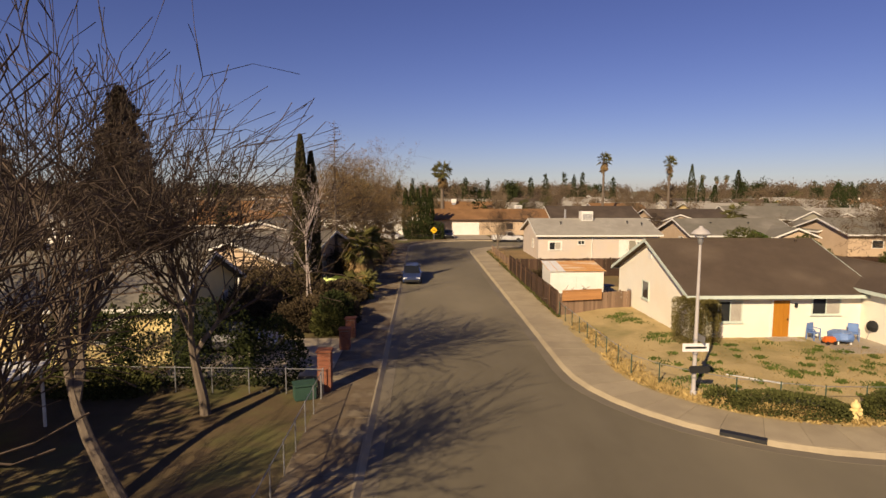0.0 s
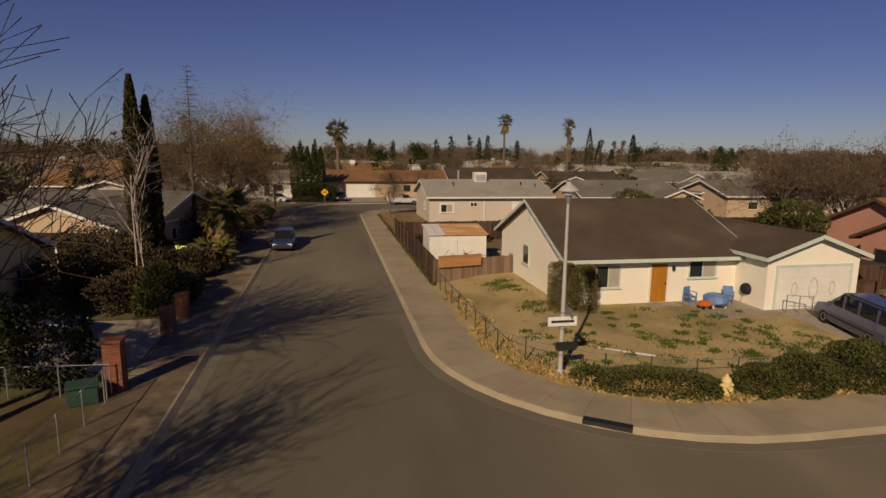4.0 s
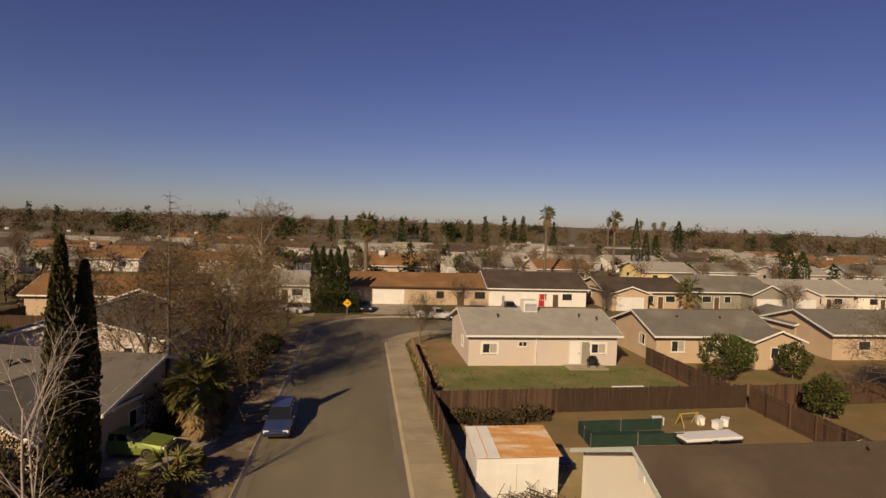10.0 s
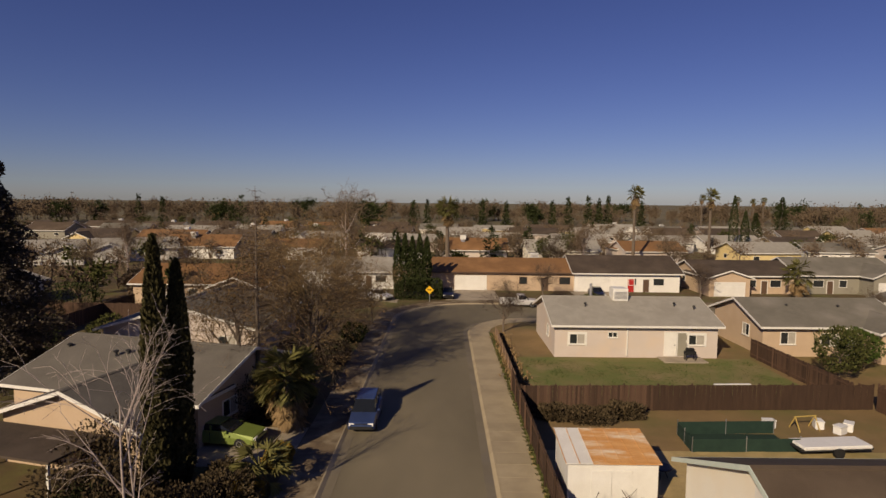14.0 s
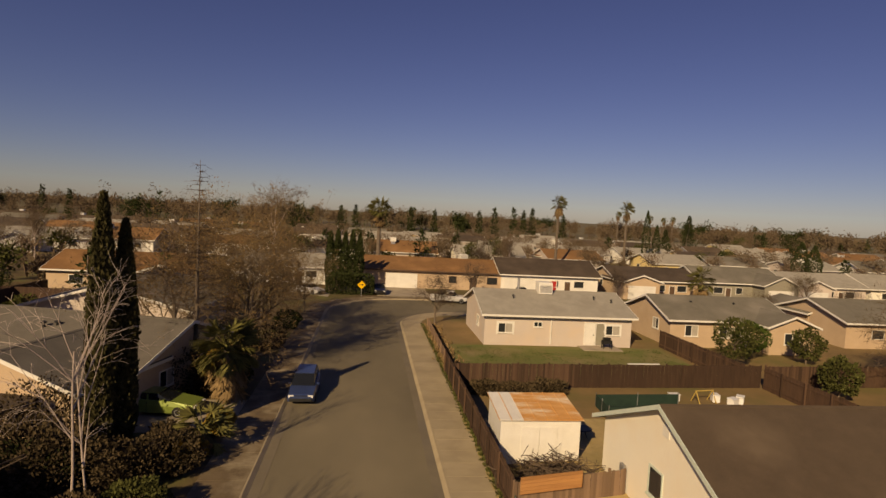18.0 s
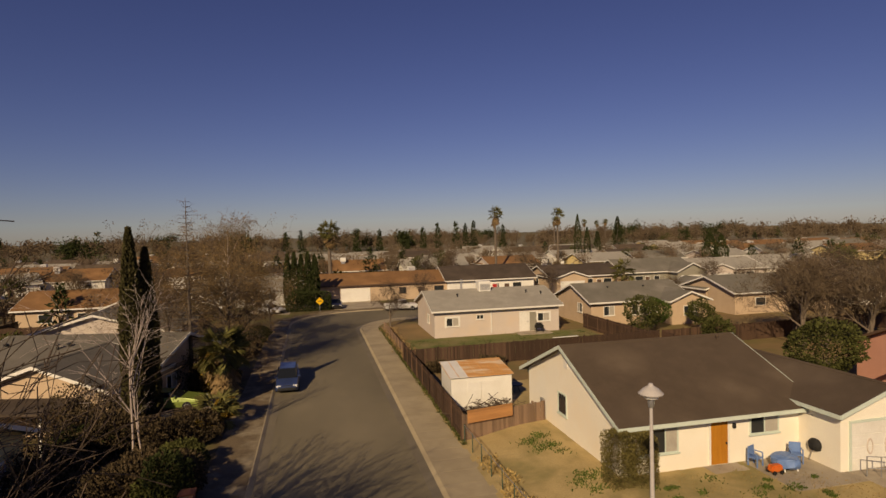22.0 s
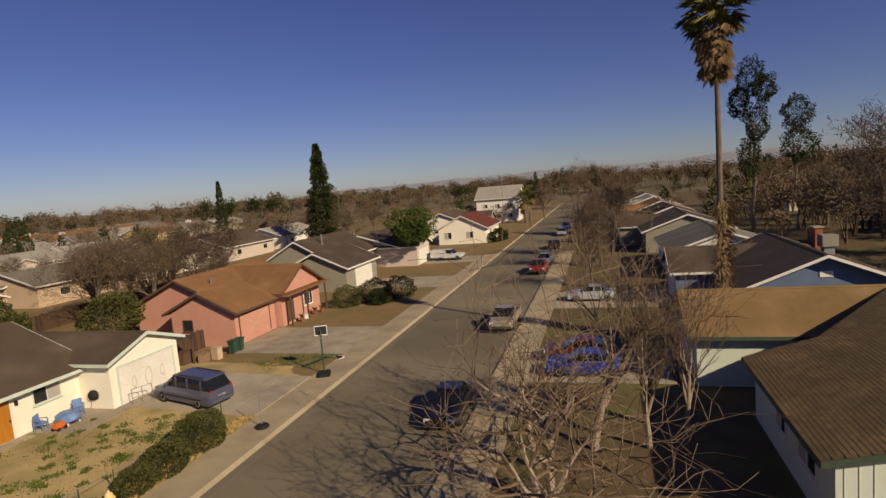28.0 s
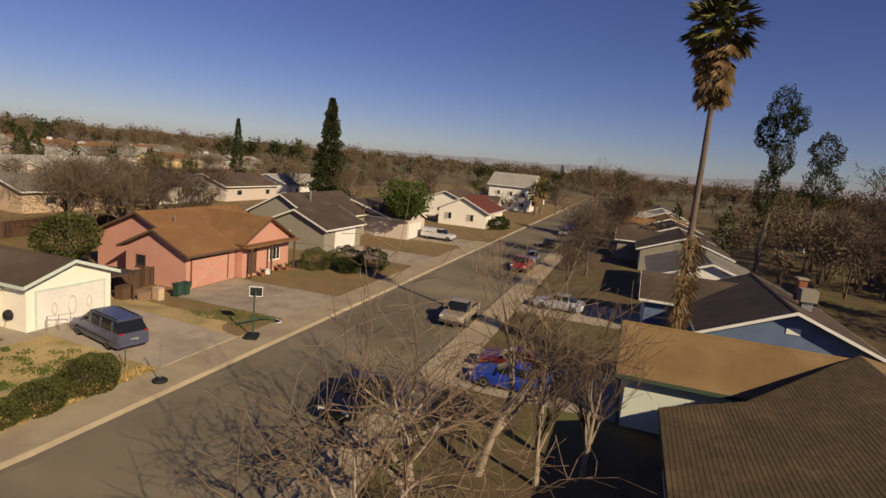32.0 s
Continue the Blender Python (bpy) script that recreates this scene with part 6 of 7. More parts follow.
for y in (0.4, 1.0, 1.6):
    part("rafter", bx(0, 2.8, y, y + 0.06, 2.02, 2.095), TRIM_BROWN, t)
# loose boards
t = thing("board", pose(0, 0, 0), "long white board lying in the bare yard", "board")
m_ = look((-1.1, -6.1, 0.36), (0.8, -7.3, 0.33))
part("plank", bx(-0.07, 0.07, -0.015, 0.015, -2.25, 0.0, m=m_), WHITE_PLASTIC, t)
t = thing("board", pose(8.0, 25.79, 1.97, 0, 0, 2.06), "white board lying along the top of the fence", "board")
part("plank", bx(0, 2.6, -0.06, 0.06, 0.0, 0.06), WHITE_PLASTIC, t)
# by the pink house's porch
crate(33.0, -2.2, 0.14, 0.6, 0.4, 0.4, 20, WHITE_PLASTIC, "white box on the porch of the pink house")
for k, (x, y) in enumerate(((34.6, -2.3), (35.5, -2.6), (31.7, -2.5))):
    t = thing("plant_pot", pose(x, y, 0.14), "small plant in a terracotta pot by the porch", "plant pot", "pots by the porch")
    bm = bmesh.new()
    lathe(bm, [(0.15, 0), (0.22, 0.36), (0.24, 0.36), (0.24, 0.42)], 12)
    part("pot", bm, BRICK, t)
    bm = bmesh.new()
    for j in range(26):
        a, e = j * 2.4, 0.5 + 0.5 * ((j * 7) % 5) / 5
        d = Vector((math.cos(a) * math.cos(e), math.sin(a) * math.cos(e), math.sin(e))) * (0.35 + 0.15 * (j % 3))
        w = Vector((-math.sin(a), math.cos(a), 0)) * 0.05
        p = Vector((0, 0, 0.4))
        bm.faces.new([bm.verts.new(v) for v in (p, p + d * 0.5 + w, p + d, p + d * 0.5 - w)])
    part("leaves", bm, LEAF_GREEN, t, kind="stuff")


# ---- trees and shrubs ----
class Soup:
    """Collects tubes and leaf blades quickly for one mesh."""

    def __init__(self):
        self.v, self.f = [], []

    def seg(self, p0, p1, r0, r1, n=4):
        d = (p1 - p0).normalized()
        u = d.orthogonal().normalized()
        w = d.cross(u)
        i = len(self.v)
        for p, r in ((p0, r0), (p1, r1)):
            for k in range(n):
                a = 2 * math.pi * k / n
                self.v.append(p + r * (math.cos(a) * u + math.sin(a) * w))
        for k in range(n):
            self.f.append((i + k, i + (k + 1) % n, i + n + (k + 1) % n, i + n + k))

    def leaf(self, c, d, w, length):
        """A small folded blade from c along d."""
        s = d.orthogonal().normalized() * w
        q = Matrix.Rotation(w * 977 % 6.28, 3, d) @ s
        i = len(self.v)
        self.v += [c, c + d * length * 0.5 + q, c + d * length, c + d * length * 0.5 - q]
        self.f.append((i, i + 1, i + 2, i + 3))

    def mesh(self, name, material):
        me = bpy.data.meshes.new(name)
        me.from_pydata([tuple(p) for p in self.v], [], self.f)
        me.materials.append(material)
        return me


def rand_dir(r):
    while True:
        v = Vector((r.uniform(-1, 1), r.uniform(-1, 1), r.uniform(-1, 1)))
        if 0.05 < v.length < 1:
            return v.normalized()


def grow(r, soups, p, d, length, rad, level, spec, tips):
    """One branch and, from it, its side branches."""
    n = (6 if level < 2 else 4 if level == 2 else 2) if "smooth" in spec else (4 if level < 2 else (3 if level == 2 else 2))
    k = 8 if level == 0 else (5 if level == 1 else (4 if level == 2 else 3))
    side = []
    for i in range(n):
        wob = spec["wob"] * (0.5 + 0.4 * level)
        d = (d + rand_dir(r) * wob + Vector((0, 0, spec["up"][min(level, len(spec["up"]) - 1)]))).normalized()
        q = p + d * length / n
        r1 = rad * (1 - 0.75 * (i + 1) / n) if level else rad * (1 - 0.45 * (i + 1) / n)
        r0 = rad * (1 - 0.75 * i / n) if level else rad * (1 - 0.45 * i / n)
        soups[min(level, 2)].seg(p, q, r0, max(r1, spec["tip"]), k)
        side.append((q.copy(), d.copy(), max(r1, spec["tip"]), (i + 1) / n))
        p = q
    if level >= spec["levels"]:
        tips.append((p.copy(), d.copy()))
        return
    for b in range(spec["kids"][level]):
        q, dd, rr, f = side[min(n - 1, int((spec["bare"][level] + (1 - spec["bare"][level]) * r.random()) * n))]
        axis = rand_dir(r)
        nd = (dd + (axis - axis.project(dd)).normalized() * math.tan(radians(spec["angle"] * r.uniform(0.6, 1.3)))).normalized()
        grow(r, soups, q, nd, length * spec["ratio"] * r.uniform(0.7, 1.15), rr * spec.get("thick", 0.72), level + 1, spec, tips)


SPEC = dict(levels=4, kids=(6, 6, 5, 4), bare=(0.45, 0.25, 0.15, 0.1), angle=38, ratio=0.66, wob=0.13, up=(0.05, 0.1, 0.06, 0.02), tip=0.009)


def bare_tree(m, label, seed, h, rad, spec=None, bark=BARK, twig=TWIG, leaves=None, lean=(0, 0), category="tree", lmat=LEAF_RUST, nleaf=4, lsize=0.12, lw=0.4):
    s = dict(SPEC, **(spec or {}))
    r = random.Random(seed)
    t = thing("tree", m, label, category, "trees")
    soups, tips = [Soup(), Soup(), Soup()], []
    grow(r, soups, Vector((0, 0, -0.1)), Vector((lean[0], lean[1], 1)).normalized(), h * s.get("trunk", 0.42), rad, 0, s, tips)
    part("trunk", soups[0].mesh("trunk", bark), bark, t)
    part("branchwork", soups[1].mesh("branchwork", bark), bark, t, kind="stuff")
    part("twigwork", soups[2].mesh("twigwork", twig), twig, t, kind="stuff")
    if leaves:
        lf = Soup()
        for p, d in tips:
            for k in range(nleaf):
                dd = (d + rand_dir(r) * 1.2 + Vector((0, 0, -0.3))).normalized()
                lf.leaf(p + rand_dir(r) * min(0.3, lsize * 3), dd, lsize * lw, lsize * r.uniform(0.8, 1.6))
        part("crown", lf.mesh("crown", lmat), lmat, t, kind="stuff")
    return t


def place(t, x, y, z, rz, s):
    return copy_thing(t, pose(x, y, z, 0, 0, rz) @ Matrix.Diagonal((s, s, s, 1)))


# bare street trees on the west side
bare_tree(pose(-23.6, -15.5, 0.12), "large bare leaning tree with a forked grey trunk", 3, 16.6, 0.21, dict(kids=(6, 6, 5, 5), up=(0.02, 0.22, 0.16, 0.1), bare=(0.6, 0.3, 0.25, 0.2), thick=0.9, angle=30, trunk=0.25, ratio=0.9, tip=0.014, wob=0.26), lean=(-0.5, 0.25))
tb = bare_tree(pose(-23.5, -9.4, 0.12), "bare tree with a pale grey trunk on the lawn", 7, 13.0, 0.22, dict(kids=(6, 6, 5, 4), up=(0.05, 0.18, 0.14, 0.09), bare=(0.55, 0.3, 0.25, 0.2), thick=0.88, angle=32, ratio=0.88, trunk=0.26, tip=0.016, wob=0.25), bark=BARK)
place(tb, -36.0, -5.6, 0.1, 80, 0.9)
place(tb, -37.8, -10.0, 0.1, 200, 0.9)
td = bare_tree(pose(-23.1, -22.3, 0.12), "thickly branched bare tree beside the chain-link fence", 9, 11.0, 0.26, dict(kids=(6, 6, 5, 4), up=(0.04, 0.12, 0.08, 0.05), bare=(0.4, 0.3, 0.25, 0.2), thick=0.88, angle=34, ratio=0.87, trunk=0.28, tip=0.016, wob=0.25), bark=BARK)
# this copy stands unseen, added for the shadow it casts
place(td, -28.0, -25.5, 0.1, 140, 0.9)
# trees on the south lawn, near the camera's last stand
tn = bare_tree(pose(8.7, -31.9, 0.12), "upright bare tree with many pale grey stems on the south lawn", 12, 9.6, 0.14, dict(kids=(7, 5, 4, 3), up=(0.05, 0.26, 0.2, 0.14), bare=(0.05, 0.15, 0.1, 0.1), trunk=0.32, ratio=0.78, angle=26, thick=0.85, tip=0.011, wob=0.12), bark=BARK_TAN, twig=TWIG)
place(tn, 10.2, -33.6, 0.12, 110, 0.92)
bare_tree(pose(8.4, -29.6, 0.12), "vase-shaped bare tree with a sunlit tan trunk", 15, 10.2, 0.2, dict(kids=(5, 5, 4, 4), up=(0.03, 0.14, 0.1, 0.06), bare=(0.35, 0.2, 0.1, 0.1), trunk=0.36, ratio=0.76, angle=36, thick=0.88, tip=0.011, wob=0.17), bark=BARK_TAN, twig=TWIG_TAN, lean=(0.1, -0.12))
SPREAD = dict(smooth=True, kids=(6, 4, 3, 3), angle=56, up=(0.0, 0.04, 0.04, 0.02), bare=(0.5, 0.3, 0.25, 0.2), trunk=0.33, ratio=0.93, thick=0.95, tip=0.012, wob=0.27)
ts = bare_tree(pose(3.4, -28.4, 0.12), "low spreading bare tree with pale limbs over the street", 21, 8.4, 0.21, SPREAD, bark=BARK_TAN, twig=TWIG_TAN, lean=(0.2, 0.15))
place(ts, 0.2, -28.4, 0.12, 150, 0.95)
place(ts, 6.6, -27.4, 0.12, 70, 0.9)
# pale weeping birch
bare_tree(pose(-22.9, 7.4, 0.12), "slender pale birch with drooping bare branches", 31, 8.6, 0.06, dict(smooth=True, levels=3, kids=(9, 4, 3), angle=34, ratio=0.5, up=(0.08, 0.0, -0.16), bare=(0.25, 0.3, 0.2), trunk=0.8, wob=0.07, tip=0.007), bark=BARK_PALE, twig=BARK_PALE)
bare_tree(pose(-22.5, 7.9, 0.12), "second pale birch stem with drooping branches", 33, 7.6, 0.05, dict(smooth=True, levels=3, kids=(8, 4, 3), angle=36, ratio=0.5, up=(0.08, 0.0, -0.16), bare=(0.25, 0.3, 0.2), trunk=0.8, wob=0.08, tip=0.007), bark=BARK_PALE, twig=BARK_PALE, lean=(-0.15, 0.05))
# brown-leaved trees along the west pavement
tw = bare_tree(pose(-21.6, 31.5, 0.12), "broad tree holding dry brown leaves", 41, 15.0, 0.24, dict(kids=(9, 7, 6, 4), angle=48, up=(0.03, 0.04, 0.02, 0.0), bare=(0.3, 0.15, 0.1, 0.1), trunk=0.4, ratio=0.7), twig=TWIG_FAR, leaves=True, nleaf=9, lsize=0.095)
place(tw, -22.8, 39.5, 0.12, 130, 0.95)
place(tw, -25.4, 27.0, 0.12, 220, 0.95)
place(tw, -23.2, 47.5, 0.12, 40, 0.8)
place(tw, -19.4, 54.0, 0.12, 300, 0.55)


def dead_conifer(m, h, label, seed):
    r = random.Random(seed)
    t = thing("tree", m, label, "tree", "trees")
    tr, br = Soup(), Soup()
    for k in range(8):
        tr.seg(Vector((0, 0, h * k / 8)), Vector((0, 0, h * (k + 1) / 8)), 0.2 * (1 - k / 8) + 0.012, 0.2 * (1 - (k + 1) / 8) + 0.012, 7)
    z = h * 0.2
    while z < h * 0.98:
        for k in range(r.randint(3, 5)):
            a = r.uniform(0, 6.28)
            L = (1 - z / h) * h * 0.2 * r.uniform(0.6, 1.2) + 0.25
            p = Vector((0, 0, z))
            d = Vector((math.cos(a), math.sin(a), 0.12))
            q = p + d * L
            br.seg(p, q, 0.025, 0.008, 3)
            for j in range(int(L * 8)):
                s = p.lerp(q, r.uniform(0.2, 1))
                br.seg(s, s + (d + rand_dir(r) * 0.9 + Vector((0, 0, -0.4))) * r.uniform(0.12, 0.4), 0.009, 0.005, 3)
        z += r.uniform(0.22, 0.42)
    part("trunk", tr.mesh("trunk", BARK), BARK, t)
    part("branchwork", br.mesh("branchwork", TWIG), TWIG, t, kind="stuff")


dead_conifer(pose(-23.4, 24.6, 0.12), 15.3, "tall thin dead conifer with short whorled branches", 51)


def leafy(name, m, label, category, h, shape, material, n, size, seed, trunk=None, group="shrubs", up=0.3, limbs=True):
    """A trunk and a crown of leaf blades; shape(u, r) gives a point and its outward direction."""
    r = random.Random(seed)
    t = thing(name, m, label, category, group)
    if trunk:
        s = Soup()
        hh, rad = trunk
        p = Vector((0, 0, -0.05))
        for k in range(4):
            q = Vector((r.uniform(-0.04, 0.04) * hh, r.uniform(-0.04, 0.04) * hh, hh * (k + 1) / 4))
            s.seg(p, q, rad * (1 - 0.15 * k), rad * (1 - 0.15 * (k + 1)), 8)
            p = q
        for k in range(7 if limbs else 0):
            a = r.uniform(0, 6.28)
            d = Vector((math.cos(a), math.sin(a), r.uniform(0.5, 1.4))).normalized()
            s.seg(p * r.uniform(0.75, 1), p + d * min(3.0, hh * 0.6), rad * 0.4, rad * 0.12, 5)
        part("trunk", s.mesh("trunk", BARK), BARK, t)
    lf = Soup()
    for k in range(n):
        c, d = shape(r)
        d = (d + rand_dir(r) * 0.8 + Vector((0, 0, up))).normalized()
        lf.leaf(c, d, size * r.uniform(0.3, 0.5), size * r.uniform(0.8, 1.7))
    part("crown", lf.mesh("crown", material), material, t, kind="stuff")
    return t


def blob(cx, cy, cz, rx, ry, rz, seed=1, lump=0.22, square=2.0):
    """A lumpy rounded shape for clipped or wild shrubs."""
    def f(r):
        d = rand_dir(r)
        k = (abs(d.x) ** square + abs(d.y) ** square + abs(d.z) ** square) ** (-1 / square)
        l = 1 + lump * noise.noise(d * 2.2 + Vector((seed * 3.1, 0, 0)))
        f_ = k * l * (1 - 0.35 * r.random() ** 3)
        return Vector((cx + d.x * rx * f_, cy + d.y * ry * f_, max(0.03, cz + d.z * rz * f_))), d
    return f


def clumps(list_of):
    def f(r):
        return r.choice(list_of)(r)
    return f


# corner-lot shrubs
leafy("shrub", pose(-0.5, -0.6, 0.38), "tall dense clipped shrub against the house corner", "shrub", 2.5, blob(0, 0, 1.2, 0.55, 0.6, 1.3, 2, 0.06, 9), LEAF_BOX, 9000, 0.06, 61)
leafy("shrub", pose(0.66, -0.82, 0.4), "tall dense clipped shrub beside its twin at the corner", "shrub", 2.4, blob(0, 0, 1.15, 0.5, 0.52, 1.22, 8, 0.06, 9), LEAF_BOX, 8000, 0.06, 67)
leafy("hedge", pose(-0.8, -10.2, 0.13, 0, 0, -18), "low rounded dark green hedge at the corner", "hedge", 0.8, blob(0, 0, 0.32, 2.0, 0.75, 0.42, 3, 0.15, 3), LEAF_OLIVE, 9500, 0.07, 62)
leafy("hedge", pose(-2.9, -9.2, 0.13, 0, 0, -45), "small dry weedy shrub beside the lamp", "hedge", 0.7, blob(0, 0, 0.25, 0.7, 0.4, 0.4, 4, 0.3), LEAF_OLIVE, 700, 0.12, 63)
leafy("shrub", pose(2.6, -10.95, 0.13), "rounded green shrub along the pavement", "shrub", 1.1, blob(0, 0, 0.45, 1.0, 0.7, 0.6, 5, 0.2), LEAF_OLIVE, 5600, 0.075, 64)
leafy("shrub", pose(4.3, -11.0, 0.13), "rounded green shrub along the pavement", "shrub", 1.4, blob(0, 0, 0.55, 1.2, 0.85, 0.8, 6, 0.2), LEAF_OLIVE, 7000, 0.075, 65)
leafy("shrub", pose(6.7, -10.9, 0.13), "large rounded green shrub beside the driveway", "shrub", 1.7, blob(0, 0, 0.7, 1.5, 1.05, 1.0, 7, 0.18), LEAF_OLIVE, 9000, 0.075, 66)
# dead brush heaped behind the shed
for k, (x, y, w) in enumerate(((-3.3, 24.2, 1.3), (-1.2, 23.7, 1.7), (1.3, 24.6, 1.4))):
    leafy("brush_pile", pose(x, y, 0.12), "heap of dead brown brush against the fence", "brush pile", 0.9, blob(0, 0, 0.25, w, 0.9, 0.55, k + 170, 0.5), LEAF_BROWN, 3000, 0.16, 330 + k)
# pink house shrubs
for k, (x, y, s, mt) in enumerate(((38.2, -4.2, 1.5, LEAF_OLIVE), (40.2, -6.6, 1.7, LEAF_DARK), (42.4, -8.6, 1.6, LEAF_DARK), (39.0, -7.6, 1.1, LEAF_DARK))):
    leafy("shrub", pose(x, y, 0.13), "dense dark shrub on the brown lawn", "shrub", 1.6, blob(0, 0, 0.6 * s, 1.1 * s, 1.0 * s, 0.8 * s, k, 0.3), mt, 4200, 0.1, 70 + k)
leafy("shrub", pose(96, -10.2, 0.13), "dark green shrubs before the yellow house", "shrub", 1.6, blob(0, 0, 0.9, 4.5, 1.6, 1.2, 8, 0.4), LEAF_DARK, 2200, 0.25, 77)
for k, (x, y, hz, mt) in enumerate(((-36, 38, 2.2, LEAF_DARK), (-44, 43, 2.6, LEAF_OLIVE), (-50, 40, 3.2, LEAF_DARK), (-56, 50, 2.8, LEAF_BROWN), (-58, 59, 3.4, LEAF_DARK), (-30, 66, 2.4, LEAF_OLIVE), (-38, 67, 3.0, LEAF_DARK), (-46, 68, 2.6, LEAF_BROWN), (-30.5, 43, 2.0, LEAF_DARK))):
    leafy("shrub", pose(x, y, 0.12), "overgrown shrub in a western back yard", "shrub", hz, blob(0, 0, hz * 0.5, hz * 0.8, hz * 0.7, hz * 0.55, k + 90, 0.4), mt, 1500, 0.2, 260 + k)
# leafy trees
leafy("tree", pose(22.4, 10.2, 0.12), "small leafy citrus tree behind the corner house", "tree", 4.6, blob(0, 0, 3.0, 2.3, 2.2, 1.8, 9, 0.3), LEAF_OLIVE, 5200, 0.17, 81, (1.8, 0.12), "trees")
leafy("tree", pose(66.0, -2.5, 0.12), "round leafy evergreen street tree", "tree", 9.0, clumps([blob(0, 0, 6.2, 3.4, 3.4, 2.5, 10, 0.4), blob(2.2, 0.8, 5.0, 2.4, 2.4, 1.7, 11, 0.4), blob(-2.4, -0.6, 5.4, 2.4, 2.4, 1.8, 12, 0.4)]), LEAF_GREEN, 8000, 0.26, 82, (4.0, 0.2), "trees")
for k, (x, y, h, mt) in enumerate(((21.8, 33.0, 4.2, LEAF_OLIVE), (25.5, 36.0, 3.4, LEAF_GREEN), (30.0, 34.0, 3.2, LEAF_OLIVE), (24.0, 23.5, 3.0, LEAF_OLIVE), (6.6, 54.0, 3.4, LEAF_OLIVE), (9.4, 54.5, 3.0, LEAF_DARK))):
    leafy("tree", pose(x, y, 0.12), "small leafy back-yard tree", "tree", h, blob(0, 0, h * 0.62, h * 0.42, h * 0.42, h * 0.4, k + 20, 0.4), mt, 2400, 0.18, 90 + k, (h * 0.45, 0.08), "trees")
# out of view, added only for the shade it throws on the lawn
for k, (x, y, h, w) in enumerate(((-34.0, -22.5, 10.0, 3.8),)):
    leafy("tree", pose(x, y, 0.1), "unseen dense evergreen added to shade the western lawn", "tree", h, clumps([blob(0, 0, h * 0.6, w, w, h * 0.34, 60 + k, 0.4), blob(w * 0.5, w * 0.3, h * 0.42, w * 0.7, w * 0.7, h * 0.25, 70 + k, 0.4)]), LEAF_DARK, 5200, 0.26, 240 + k, (h * 0.5, 0.16), "trees")
# tangled brown undergrowth between the western houses and the pavement
ru = random.Random(41)
for k, (x, y, hz) in enumerate(((-26.0, 5.2, 2.6), (-24.2, 9.4, 2.8), (-26.3, 10.4, 3.2), (-24.8, 15.0, 1.5), (-22.2, 10.6, 1.9), (-21.8, 14.2, 1.3), (-27.4, 14.0, 3.4), (-22.0, 5.8, 1.8), (-24.0, 24.2, 3.2), (-22.4, 27.6, 2.8), (-21.6, 23.6, 2.2))):
    leafy("shrub", pose(x, y, 0.12), "tangled brown leafless shrub in deep shade", "shrub", hz, clumps([blob(0, 0, hz * 0.5, hz * 0.72, hz * 0.68, hz * 0.52, k + 130, 0.5), blob(ru.uniform(-1, 1), ru.uniform(-1, 1), hz * 0.4, hz * 0.5, hz * 0.5, hz * 0.45, k + 150, 0.5)]), LEAF_BROWN, 4400, 0.125, 300 + k, None, "shrubs", 0.6)
# dark shrubs along the west pavement
for k, (x, y, rx, ry, hz, mt) in enumerate(((-20.5, 4.6, 1.4, 1.8, 1.6, LEAF_BROWN), (-20.7, 7.6, 1.2, 1.2, 1.3, LEAF_OLIVE), (-20.9, 12.0, 1.4, 1.5, 1.5, LEAF_BROWN), (-20.3, 13.2, 0.7, 0.7, 0.9, LEAF_YELLOW),
                                            (-22.5, 4.0, 1.6, 1.6, 1.6, LEAF_BROWN), (-29.6, -6.0, 1.8, 0.9, 2.9, LEAF_DARK), (-26.9, -5.9, 1.9, 1.0, 3.3, LEAF_DARK), (-24.3, -5.9, 1.7, 1.0, 3.2, LEAF_DARK), (-29.0, -7.4, 2.6, 0.5, 1.0, LEAF_OLIVE), (-21.8, -5.9, 1.5, 1.0, 2.5, LEAF_DARK), (-20.4, 3.4, 1.1, 1.3, 2.0, LEAF_DARK), (-25.9, 10.6, 2.2, 1.4, 1.6, LEAF_DARK),
                                            (-21.1, 25.4, 1.2, 1.2, 1.5, LEAF_DARK), (-20.7, 36.5, 1.5, 2.2, 1.6, LEAF_BROWN), (-20.2, 45.0, 1.3, 2.2, 1.4, LEAF_DARK), (-19.8, 16.8, 0.7, 0.8, 1.0, LEAF_YELLOW), (-21.4, 23.4, 1.0, 1.0, 2.6, LEAF_YELLOW), (-20.7, 3.0, 1.0, 1.2, 1.3, LEAF_OLIVE))):
    leafy("shrub", pose(x, y, 0.12), "overgrown %s shrub on the shaded verge" % {LEAF_BROWN: "brown twiggy", LEAF_DARK: "dark green", LEAF_OLIVE: "olive", LEAF_YELLOW: "yellowed", LEAF_GREEN: "green"}[mt], "shrub", hz,
          blob(0, 0, hz * 0.55, rx, ry, hz * 0.65, k + 30, 0.35), mt, 4200, 0.115, 110 + k)


